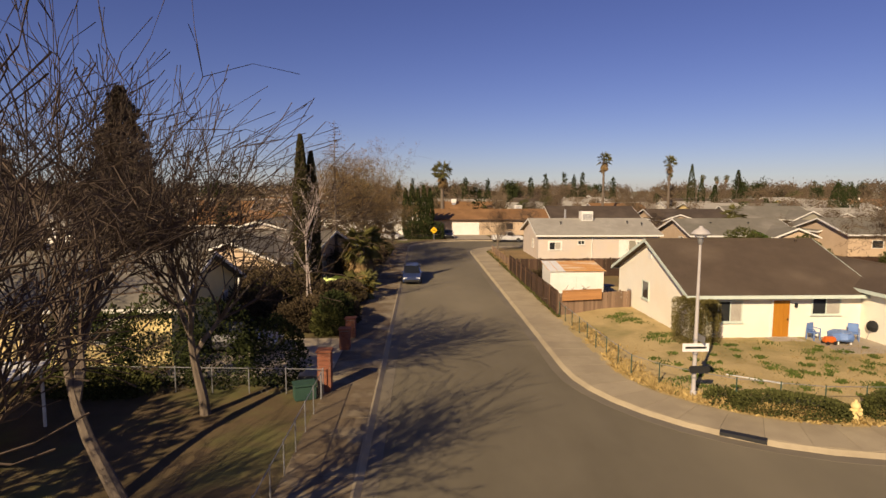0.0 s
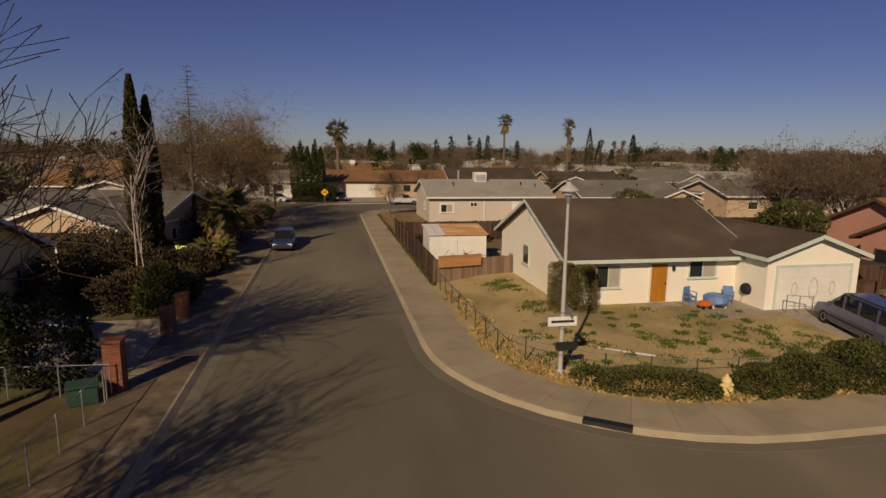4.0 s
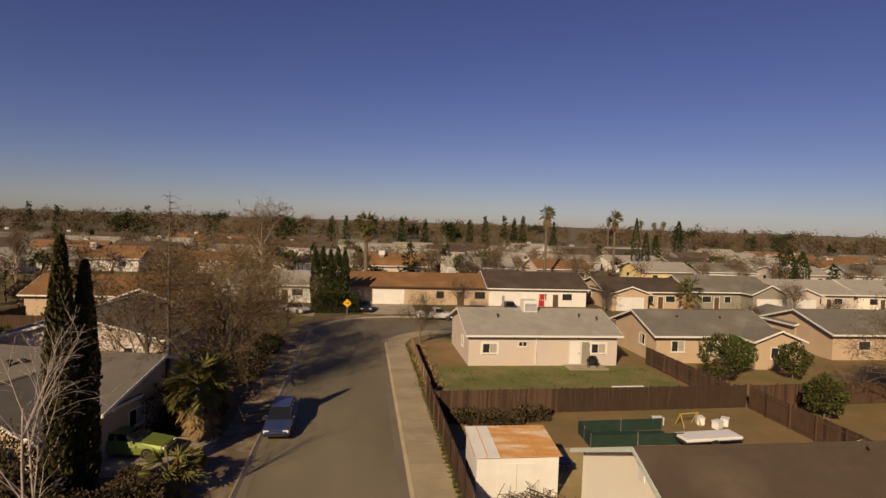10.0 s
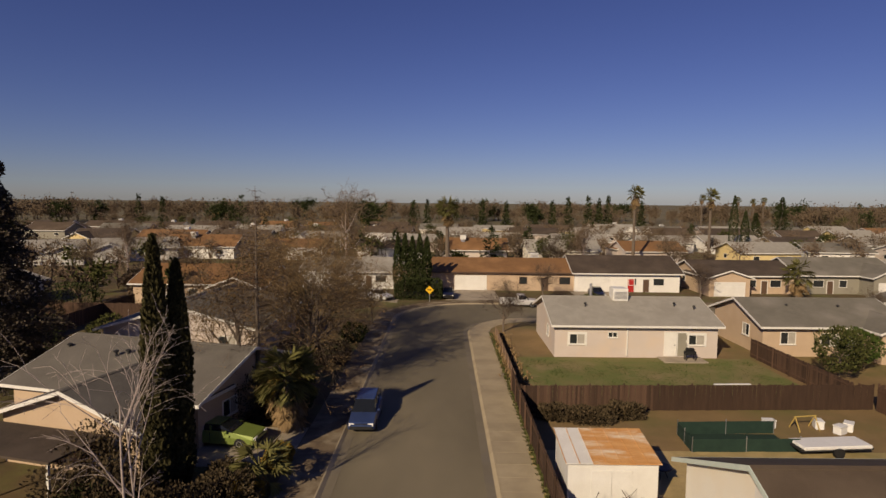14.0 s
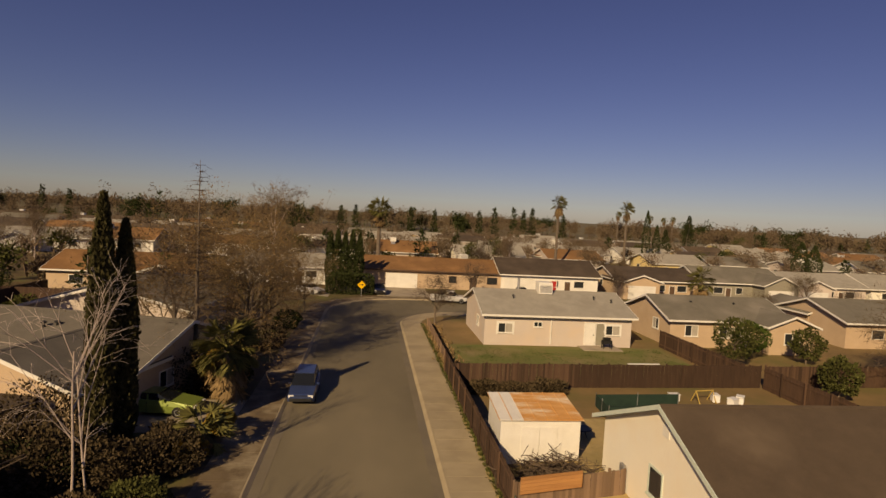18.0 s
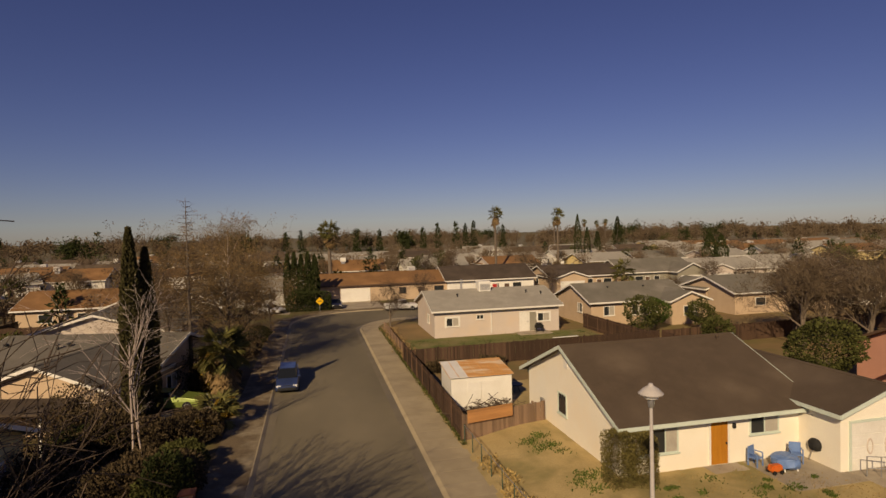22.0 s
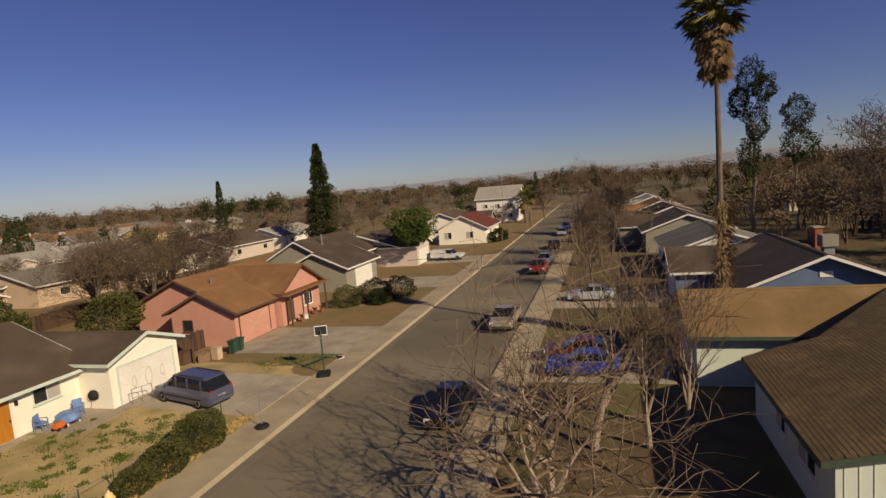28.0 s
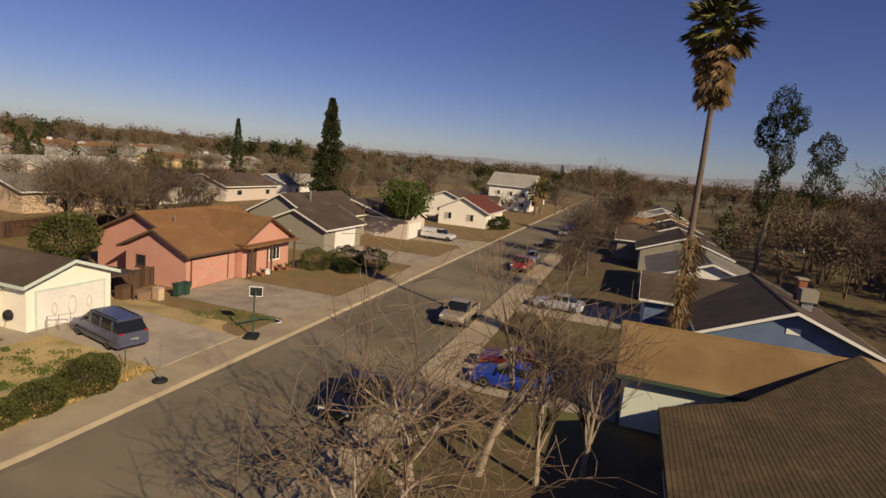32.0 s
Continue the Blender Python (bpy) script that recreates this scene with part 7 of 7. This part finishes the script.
def cypress(m, h, w, label, seed, n=5200):
    def f(r):
        u = r.random() ** 0.8
        z = 0.3 + u * (h - 0.3)
        rr = w * min(1.0, (1 - u) * 2.4) ** 0.75 * min(1, 0.55 + u * 3) * (1 + 0.2 * noise.noise(Vector((z * 0.9, seed, 0))))
        a = r.uniform(0, 6.283)
        return Vector((rr * math.cos(a) * (1 - 0.3 * r.random()), rr * math.sin(a) * (1 - 0.3 * r.random()), z)), Vector((0.45 * math.cos(a), 0.45 * math.sin(a), 1))
    return leafy("cypress", m, label, "tree", h, f, LEAF_CYPRESS if w < 0.65 else LEAF_DARK, n, 0.2 if w < 0.65 else 0.3, seed, (h * 0.5, 0.12), "trees", 0.9, False)


cypress(pose(-24.2, 12.7, 0.12), 12.6, 0.62, "tall narrow brownish green cypress", 130, 11000)
cypress(pose(-23.6, 13.6, 0.12), 11.4, 0.6, "tall narrow brownish green cypress beside its twin", 131, 11000)
for k in range(5):
    cypress(pose(-17.9 + k * 1.1, 73.6, 0.12), 8.8 + 0.4 * (k % 2), 0.7, "columnar cypress in a row behind the hedge", 132 + k, 1500)
leafy("hedge", pose(-14.6, 70.4, 0.12), "large clipped boxy hedge at the end of the street", "hedge", 2.8, blob(0, 0, 1.4, 3.4, 1.3, 1.5, 14, 0.05, 8), LEAF_DARK, 5000, 0.2, 140)
cypress(pose(67.8, 142.0, 0), 16.5, 1.3, "tall narrow cypress on the skyline", 141, 1500)
cypress(pose(80.5, 97, 0), 10.5, 1.9, "dark bushy conifer beside the far houses", 142, 1500)
cypress(pose(84.5, 98, 0), 9.8, 1.8, "dark bushy conifer beside the far houses", 143, 1500)
cypress(pose(72.0, 144.0, 0), 12.5, 1.2, "tall narrow cypress on the skyline", 144, 1200)


def conifer(m, h, w, label, seed, material=LEAF_DARK, n=5000, ragged=0.62):
    def f(r):
        u = r.random() ** 1.35
        a, z = r.uniform(0, 6.283), h * (0.1 + 0.9 * u)
        L = w * (1.02 - u) ** 0.85 * (0.8 + 1.6 * ragged * noise.noise(Vector((2.2 * math.cos(a), 2.2 * math.sin(a), z * 0.9 + seed)))) + 0.1
        L *= 0.3 + 0.7 * r.random() ** 0.5
        return Vector((L * math.cos(a), L * math.sin(a), z - 0.15 * L)), Vector((math.cos(a), math.sin(a), 0.15))
    return leafy("conifer", m, label, "tree", h, f, material, int(n * 2.4), 0.2 if n > 8000 else 0.34, seed, (h * 0.97, 0.014 * h), "trees", 0.1, False)


conifer(pose(94.8, 27.2, 0), 22.5, 4.4, "tall ragged pine above the roofs", 150, LEAF_DARK, 7000)
conifer(pose(148, 92.0, 0), 19.0, 2.6, "narrow dark pine far off", 151, LEAF_DARK, 2200)
conifer(pose(-45.8, 29.4, 0), 19.2, 5.6, "broad brownish cedar behind the western houses", 152, CEDAR, 26000)
conifer(pose(-54.0, 22.0, 0), 15.0, 5.0, "broad brownish cedar behind the western houses", 153, CEDAR, 14000)
conifer(pose(115, 200.0, 0), 17.0, 3.4, "far pine on the skyline", 154, LEAF_DARK, 1500)
conifer(pose(108, 205.0, 0), 11.0, 2.6, "far pine on the skyline", 155, LEAF_DARK, 1000)


def fan_palm(m, h, label, seed, crown=2.2, skirt=3.0, ivy=False, nf=46, trunk_r=0.26, nb=16):
    r = random.Random(seed)
    t = thing("palm_tree", m, label, "palm tree", "palm trees")
    s = Soup()
    n = 16
    bend = Vector((r.uniform(-0.25, 0.25), r.uniform(-0.25, 0.25), 0))
    def at(u):
        return Vector((0, 0, h * u)) + bend * math.sin(u * 2.4)
    for k in range(n):
        s.seg(at(k / n), at((k + 1) / n), trunk_r * (1.25 - 0.5 * k / n) * (1.04 if k % 2 else 1), trunk_r * (1.25 - 0.5 * (k + 1) / n), 10)
    part("trunk", s.mesh("trunk", BARK), BARK, t)
    top = at(1)
    for name, count, mt, el0, el1 in (("frond_crown", nf, LEAF_PALM, -0.7, 1.4), ("dead_skirt", int(nf * 1.3), FROND_DEAD, -1.5, -0.75)):
        lf = Soup()
        for k in range(count):
            a, el = r.uniform(0, 6.283), r.uniform(el0, el1)
            base = top + Vector((0, 0, 0.2)) if name == "frond_crown" else top + Vector((0, 0, -r.random() * skirt))
            d = Vector((math.cos(a) * math.cos(el), math.sin(a) * math.cos(el), math.sin(el)))
            L = crown * r.uniform(0.45, 0.62)
            if name == "dead_skirt":
                L *= 0.85
            q = base + d * L
            lf.seg(base, q, 0.03, 0.02, 3)
            sidev = d.cross(Vector((0, 0, 1))).normalized()
            upv = sidev.cross(d)
            for j in range(nb):
                an = -1.25 + 2.5 * j / (nb - 1)
                dd = (d * math.cos(an) + sidev * math.sin(an) + upv * 0.1 - Vector((0, 0, 0.3 + 0.35 * r.random()))).normalized()
                lf.leaf(q, dd, 0.075 * crown / 2.2, L * r.uniform(0.75, 1.05))
        part(name, lf.mesh(name, mt), mt, t, "drooping skirt of dry tan fronds" if name == "dead_skirt" else "", kind="stuff")
    if ivy:
        lf = Soup()
        for k in range(6500):
            u = r.random() ** 1.3 * 0.46
            a = r.uniform(0, 6.283)
            d = Vector((math.cos(a), math.sin(a), -0.9))
            lf.leaf(at(u) + Vector((math.cos(a), math.sin(a), 0)) * (0.22 + 0.5 * r.random() ** 2), d.normalized(), 0.03, r.uniform(0.2, 0.6))
        part("dead_growth", lf.mesh("ivy", FROND_DEAD), FROND_DEAD, t, "ragged dry stalks clinging to the lower trunk", kind="stuff")
    return t


fan_palm(pose(22.7, -37.3, 0.12), 20.6, "very tall fan palm with a dry frond skirt", 160, 2.15, 2.4, True, 84, 0.17)
pm = fan_palm(pose(31.6, 114.5, 0), 16.4, "tall fan palm far off", 161, 2.1, 1.6, False, 50, 0.3, 9)
place(pm, 52.0, 122.0, 0, 60, 0.98)
place(pm, 130, 300, 0, 20, 1.05)
place(pm, 160, 320, 0, 90, 1.0)
place(pm, 168, 318, 0, 200, 0.95)
place(pm, 176, 322, 0, 310, 1.0)
fan_palm(pose(-10.0, 102.0, 0), 12.9, "stout fan palm far off", 162, 2.6, 1.6, False, 60, 0.4, 10)
fan_palm(pose(-20.6, 21.4, 0.12), 3.4, "short bushy palm with yellowing lower fronds", 163, 2.1, 1.6, False, 60, 0.3, 18)
fan_palm(pose(-19.9, 14.4, 0.12), 0.9, "low young palm by the kerb", 164, 1.7, 0.6, False, 26, 0.2, 14)
for k, (x, y, h) in enumerate(((137, -10.5, 6.5), (140.5, -10.0, 5.0), (142, -11.0, 7.2))):
    fan_palm(pose(x, y, 0.12), h, "dark palm before the two-storey house", 165 + k, 2.6, 1.0, False, 40, 0.3, 8)
fan_palm(pose(44, 74.5, 0.12), 3.5, "short palm in a front yard", 170, 2.6, 1.2, False, 36, 0.3, 9)

# eucalyptus with open clumps of foliage
leafy("tree", pose(83.0, -53.0, 0) @ Matrix.Diagonal((0.85, 0.85, 1.02, 1)), "tall open eucalyptus with drooping leaf clumps", "tree", 27, clumps([blob(0.6, 0, 24.0, 2.2, 2.2, 2.6, 40, 0.6), blob(-1.6, -1.6, 22.0, 1.7, 1.7, 2.0, 41, 0.6), blob(1.8, 1.8, 20.5, 1.6, 1.6, 2.2, 42, 0.6), blob(0, -0.8, 17.0, 1.8, 1.8, 2.6, 43, 0.6), blob(-0.5, 0.6, 12, 1.6, 1.6, 3.0, 44, 0.6)]), LEAF_DARK, 15000, 0.2, 171, (17, 0.4), "trees", -0.4)
leafy("tree", pose(88.0, -60.5, 0) @ Matrix.Diagonal((1, 1, 1.1, 1)), "smaller eucalyptus with a rounded top clump", "tree", 19, clumps([blob(0, 0, 17.0, 2.0, 2.0, 2.4, 45, 0.5), blob(-1.5, 0, 12.5, 2.4, 2.4, 2.4, 46, 0.5)]), LEAF_DARK, 6000, 0.2, 172, (12, 0.3), "trees", -0.4)

# bare trees in the middle distance
FARSPEC = dict(levels=4, kids=(7, 6, 5, 3), bare=(0.3, 0.2, 0.1, 0.1), angle=38, up=(0.05, 0.1, 0.06, 0.02), tip=0.013, trunk=0.4, ratio=0.68, thick=0.75)
fa = bare_tree(pose(31.5, 21.0, 0.1), "bare brown tree behind the roofs", 201, 11.0, 0.2, FARSPEC, twig=TWIG_FAR, leaves=True, nleaf=4, lsize=0.42, lmat=TWIG_FAR, lw=0.05)
fb2 = bare_tree(pose(38.5, 24.0, 0.1), "bare reddish-brown tree behind the roofs", 202, 10.5, 0.2, FARSPEC, twig=TWIG, leaves=True, nleaf=4, lsize=0.42, lmat=TWIG, lw=0.05)
fc = bare_tree(pose(-32.0, 110, 0.1), "pale bare rounded tree on the skyline", 203, 18.5, 0.3, dict(FARSPEC, tip=0.03), bark=BARK_PALE, twig=TWIG_TAN, leaves=True, nleaf=6, lsize=0.6, lmat=TWIG_TAN, lw=0.05)
for k, (tr, x, y, s) in enumerate(((fa, 35.5, 17.5, 0.95), (fa, 44, 22, 1.0), (fb2, -4.2, 49.5, 0.66), (fb2, 4, 71.5, 0.6),
                                   (fb2, 28.5, 73.5, 0.6), (fa, 34, 99, 0.9), (fb2, 12, 101, 0.95), (fa, 62, 72.5, 0.6), (fb2, 52, 53.5, 0.6), (fa, 40, 54, 0.5), (fb2, 72, -66, 1.9), (fb2, 92, -66, 1.2), (fb2, 60, -62, 1.1),
                                   (fb2, 84, -32, 0.9), (fa, 98, -33, 1.0), (fa, 124, -33, 1.05), (fb2, 110, -30, 0.9), (fa, 140, -34, 1.3), (fa, 190, -22, 1.7), (fb2, 150, -14, 1.0), (fa, 84, 16, 1.0), (fa, 110, 22, 1.1), (fb2, 120, 14, 1.0),
                                   (fa, -48, 70, 0.9), (fb2, -36, 66, 0.8), (fa, -60, 46, 0.9), (fb2, -57, 10, 1.0), (fa, -52, 0, 1.0), (fb2, -40, 84, 0.9), (fa, -66, 76, 0.9), (fc, -74, 100, 0.6), (fa, -12, 104, 0.8), (fc, 20, 112, 0.6),
                                   (fb2, 45, -29.0, 0.75), (fb2, 58, -29.9, 0.95), (fb2, 70, -28.5, 1.0), (fb2, 40, 15.5, 0.9), (fb2, 47, 17, 0.95), (fb2, 33.5, 24, 0.95), (fa, -62, -12, 1.1), (fb2, -48, -18, 1.0), (fa, -45, -32, 1.1), (fb2, 98, 60, 0.9), (fb2, 34, 21, 1.0), (fb2, 37, 19.5, 0.9), (fb2, 41, 20, 1.0), (fb2, 36, 27, 0.95), (fb2, 46, 20.5, 0.95))):
    place(tr, x, y, 0.05, 47 * k, s)


# woods and yards' trees far off, as one body
def far_wood(name, label, spots, material, blade, per, seed, tall, thin=0.2, cone=False):
    r = random.Random(seed)
    V, F = [], []
    base = np.array([[0, 0, 0], [0.5, 0.4, 0.0], [1, 0, 0.0], [0.5, -0.4, 0.0]])
    for x, y, h, w in spots:
        nn = per
        lobes = [(r.uniform(-0.5, 0.5) * w, r.uniform(-0.5, 0.5) * w, h * r.uniform(0.45, 0.8), w * r.uniform(0.5, 0.8), h * r.uniform(0.2, 0.35)) for k in range(5)]
        for k in range(nn):
            lx, ly, lz, lw, lh = lobes[k % 5]
            d = rand_dir(r)
            q = 1 - 0.95 * r.random() ** 0.75
            if cone:
                u, q = r.random() ** 1.5, 0.45 + 0.55 * r.random()
                lx, ly, lz, lw, lh = 0, 0, h * (0.1 + 0.9 * u), w * (1.05 - u) * (0.75 + 0.4 * noise.noise(Vector((x, y, u * 9)))), 0.25
            c = Vector((x + lx + d.x * lw * q, y + ly + d.y * lw * q, max(0.3, lz + d.z * lh * q)))
            dd = (d + rand_dir(r) * 0.7 + Vector((0, 0, tall))).normalized()
            s = dd.orthogonal().normalized()
            s = Matrix.Rotation(r.uniform(0, 6.28), 3, dd) @ s
            L, W = blade * r.uniform(0.6, 1.4), blade * thin * r.uniform(0.6, 1.4)
            i = len(V)
            V += [c, c + dd * L * 0.5 + s * W, c + dd * L, c + dd * L * 0.5 - s * W]
            F.append((i, i + 1, i + 2, i + 3))
        for k in range(3):
            i = len(V)
            a = r.uniform(0, 6.28)
            o = Vector((x, y, 0))
            tp = o + Vector((math.cos(a) * w * 0.3, math.sin(a) * w * 0.3, h * 0.7))
            V += [o + Vector((-0.15, 0, 0)), o + Vector((0.15, 0.1, 0)), o + Vector((0, -0.15, 0)), tp]
            F += [(i, i + 1, i + 3), (i + 1, i + 2, i + 3), (i + 2, i, i + 3)]
    me = bpy.data.meshes.new(name)
    me.from_pydata([tuple(v) for v in V], [], F)
    me.materials.append(material)
    solo(name, me, material, label, "trees", kind="stuff")


rw = random.Random(77)
brown, green, tan = [], [], []
SETS = (brown, brown, tan, green, tan)
for k in range(1050):
    a = radians(rw.uniform(-62, 136))
    dist = rw.uniform(105, 420) if k % 3 else rw.uniform(300, 470)
    x, y = -10 + dist * math.cos(a), 10 + dist * math.sin(a)
    if -32 < y < -6 and x < 230:
        continue
    if x < 60 and -20 < y < 110 and x > -60:
        continue
    h = rw.uniform(4.5, 8.5) * (1.0 if dist < 300 else 1.5)
    if dist < 300 or k % 3 == 0:
        rw.choice(SETS).append((x, y, h, h * rw.uniform(0.4, 0.6)))
for k in range(190):
    h = rw.uniform(6, 11)
    brown.append((rw.uniform(34, 170), rw.uniform(-120, -58), h, h * 0.5))
for k in range(130):
    h = rw.uniform(4, 7.5)
    SETS[k % 5].append((rw.uniform(-90, 150), rw.uniform(100, 215), h, h * 0.5))
for k in range(30):
    h = rw.uniform(3, 6.5)
    SETS[k % 5].append((rw.uniform(-80, -34), rw.uniform(62, 84), h, h * 0.5))
far_wood("far_bare_trees", "hazy belt of bare brown trees among far roofs", brown, TWIG_FAR, 0.5, 470, 5, 0.3, 0.2)
far_wood("far_evergreens", "scattered pointed evergreen trees among far roofs", green[::3], LEAF_DARK, 0.8, 330, 6, 0.3, 0.22, True)
far_wood("far_leafy_trees", "scattered round leafy trees among far roofs", green[1::3], LEAF_OLIVE, 0.6, 420, 8, 0.3, 0.3)
far_wood("far_tan_trees", "pale bare trees among the far houses", tan, TWIG_TAN, 0.5, 430, 7, 0.3, 0.18)
rim = [[], [], []]
for k in range(760):
    a, dist = radians(rw.uniform(-66, 140)), rw.uniform(330, 500)
    x, y = -10 + dist * math.cos(a), 10 + dist * math.sin(a)
    h = rw.uniform(8, 16.5)
    rim[0].append((x, y, h, h * rw.uniform(0.42, 0.62)))
for k in range(46):
    ca, cd = rw.uniform(-64, 138), rw.uniform(250, 460)
    for j in range(rw.randint(1, 5)):
        a, dist = radians(ca + rw.gauss(0, 1.1)), cd + rw.gauss(0, 14)
        h = rw.uniform(9, 17)
        rim[1 if rw.random() < 0.62 else 2].append((-10 + dist * math.cos(a), 10 + dist * math.sin(a), h, h * rw.uniform(0.32, 0.55)))
far_wood("skyline_trees", "soft brown line of bare trees on the horizon", rim[0], TWIG_FAR, 0.8, 400, 31, 0.1, 0.45)
far_wood("skyline_evergreens", "dark rounded evergreen crowns along the horizon", rim[1], LEAF_DARK, 0.85, 700, 32, 0.1, 0.42)
far_wood("skyline_pines", "dark pointed evergreens along the horizon", rim[2], LEAF_DARK, 1.3, 260, 33, 0.3, 0.22, True)
tips_ = []
for x, y, h in ((-178, 300, 17), (-166, 302, 15), (40, 255, 15), (48, 258, 16.5), (56, 252, 17), (62, 256, 16), (68, 262, 17.5), (20, 270, 14), (8, 268, 14.5), (-20, 300, 15), (-28, 298, 14), (84, 262, 15)):
    tips_.append((x, y, h, h * 0.22))
far_wood("skyline_conifers", "row of taller dark conifers on the skyline", tips_, LEAF_DARK, 1.2, 420, 9, 0.3, 0.22, True)

# low far hills, the haze of distance painted into their blue-grey
hb = bmesh.new()
prev = None
for k in range(41):
    a = radians(-75 + k * 2.6)
    hgt = (34 + 26 * noise.noise(Vector((k * 0.23, 4.0, 0))) + 22 * noise.noise(Vector((k * 0.6, 1.0, 0)))) * math.sin(math.pi * k / 40) ** 0.6 + 14
    lo, hi = hb.verts.new((3300 * math.cos(a), 3300 * math.sin(a), -5)), hb.verts.new((3450 * math.cos(a), 3450 * math.sin(a), hgt))
    if prev:
        hb.faces.new((prev[0], lo, hi, prev[1]))
    prev = (lo, hi)
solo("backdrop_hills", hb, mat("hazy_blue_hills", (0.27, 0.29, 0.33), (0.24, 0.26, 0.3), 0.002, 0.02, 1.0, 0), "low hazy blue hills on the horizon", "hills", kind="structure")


# ---- weeds and grass ----
def tufts(name, label, pts, material, n, size, seed):
    r = random.Random(seed)
    s = Soup()
    for x, y, spread in pts:
        for k in range(n):
            px, py = r.gauss(x, spread), r.gauss(y, spread)
            if not in_lot(px, py) and name == "weeds":
                continue
            d = Vector((r.uniform(-1, 1), r.uniform(-1, 1), 0.8)).normalized()
            z = yard_z(px, py) if name == "weeds" else 0.13
            s.leaf(Vector((px, py, z)), d, size * 0.2, size * r.uniform(0.5, 1.4))
    solo(name, s.mesh(name, material), material, label, "grass", kind="stuff")


rg = random.Random(19)
wp = [(rg.uniform(-4.6, 9.3), rg.uniform(-10.5, -1.2), rg.choice((0.09, 0.14, 0.24))) for k in range(95)] + [(rg.uniform(-2.5, -0.6), rg.uniform(-1, 8), 0.25) for k in range(16)] + [(rg.gauss(7.8, 1.0), rg.gauss(-7.2, 1.3), 0.2) for k in range(26)]
tufts("weeds", "tufts of green weeds over the bare yard", wp, WEED, 60, 0.14, 20)
dp = [(rg.uniform(-5.6, 9.5), rg.uniform(-12.6, -1.0), rg.uniform(0.2, 0.5)) for k in range(120)]
tufts("weeds", "dry straw-coloured grass over the yard", dp, STRAW, 30, 0.1, 22)
vp = [(-5.0 + 0.3 * math.sin(k), -5 + k * 0.5, 0.2) for k in range(20)] + [(-3.9 + k * 0.35, -8.3 - 0.85 * math.sqrt(k * 0.35), 0.22) for k in range(24)]
tufts("weeds", "dry weeds along the chain-link fence", vp, STRAW, 60, 0.22, 23)
ap = []
for k in range(90):
    a, q = math.pi + 0.5 * math.pi * k / 89, 7.2 - 0.5 * rg.random()
    ap.append((1.7 + q * math.cos(a), -4 + q * math.sin(a), 0.22))
ap += [(1.7 + k * 0.16, -11.2 + 0.2 * rg.random(), 0.2) for k in range(52)]
tufts("weeds", "dry straw matted along the pavement below the hedge", ap, STRAW, 46, 0.2, 27)
gp = [(rg.uniform(17.4, 21.2), rg.uniform(-10.5, -4), 0.25) for k in range(26)]
tufts("verge_grass", "green grass left on the strip between the drives", gp, WEED, 70, 0.12, 28)
tufts("verge_grass", "scruffy grass along the fence foot", [(-5.75, 7 + k * 0.6, 0.08) for k in range(70)], LEAF_OLIVE, 22, 0.2, 24)
tufts("verge_grass", "dry grass and shrubs along the fence", [(-4.8, 30 + k * 0.45, 0.4) for k in range(40)], FROND_DEAD, 40, 0.3, 25)
tufts("lawn_grass", "patchy green grass on the back lawn", [(rg.uniform(-4, 17), rg.uniform(27.5, 38), 0.5) for k in range(110)], LEAF_GREEN, 40, 0.13, 26)

# ---- pavement slabs, laid bay by bay ----
for nm, path in (("east", NE_KERB), ("west", W_KERB), ("south", S_KERB)):
    pts = [p for p in resample(path, 1.5) if -32 < p[0] < 75 and -60 < p[1] < 72]
    runs, run = [], [pts[0]]
    for a, b in zip(pts, pts[1:]):
        if math.hypot(b[0] - a[0], b[1] - a[1]) > 2:
            runs.append(run)
            run = []
        run.append(b)
    runs.append(run)
    for run in runs:
        if len(run) < 3:
            continue
        pave = solo("pavement_" + nm, strip(run, 0.16, 2.36, 0.02, 0.128), GUTTER, "pale concrete pavement in square bays", "pavement", kind="structure")
        inner, outer = offset(run, 0.165), offset(run, 2.355)
        for k in range(len(run) - 1):
            bm = bmesh.new()
            quad = [Vector((*v, 0)) for v in (inner[k], inner[k + 1], outer[k + 1], outer[k])]
            along = (quad[1] - quad[0]).normalized() * 0.008
            quad = [quad[0] + along, quad[1] - along, quad[2] - along, quad[3] + along]
            prism(bm, [(v.x, v.y) for v in quad], "z", 0.03, 0.142)
            # the west slabs carry the trees' shade in their colour
            part("slab", bm, PAVE_SHADED if nm == "west" else PAVE, pave)
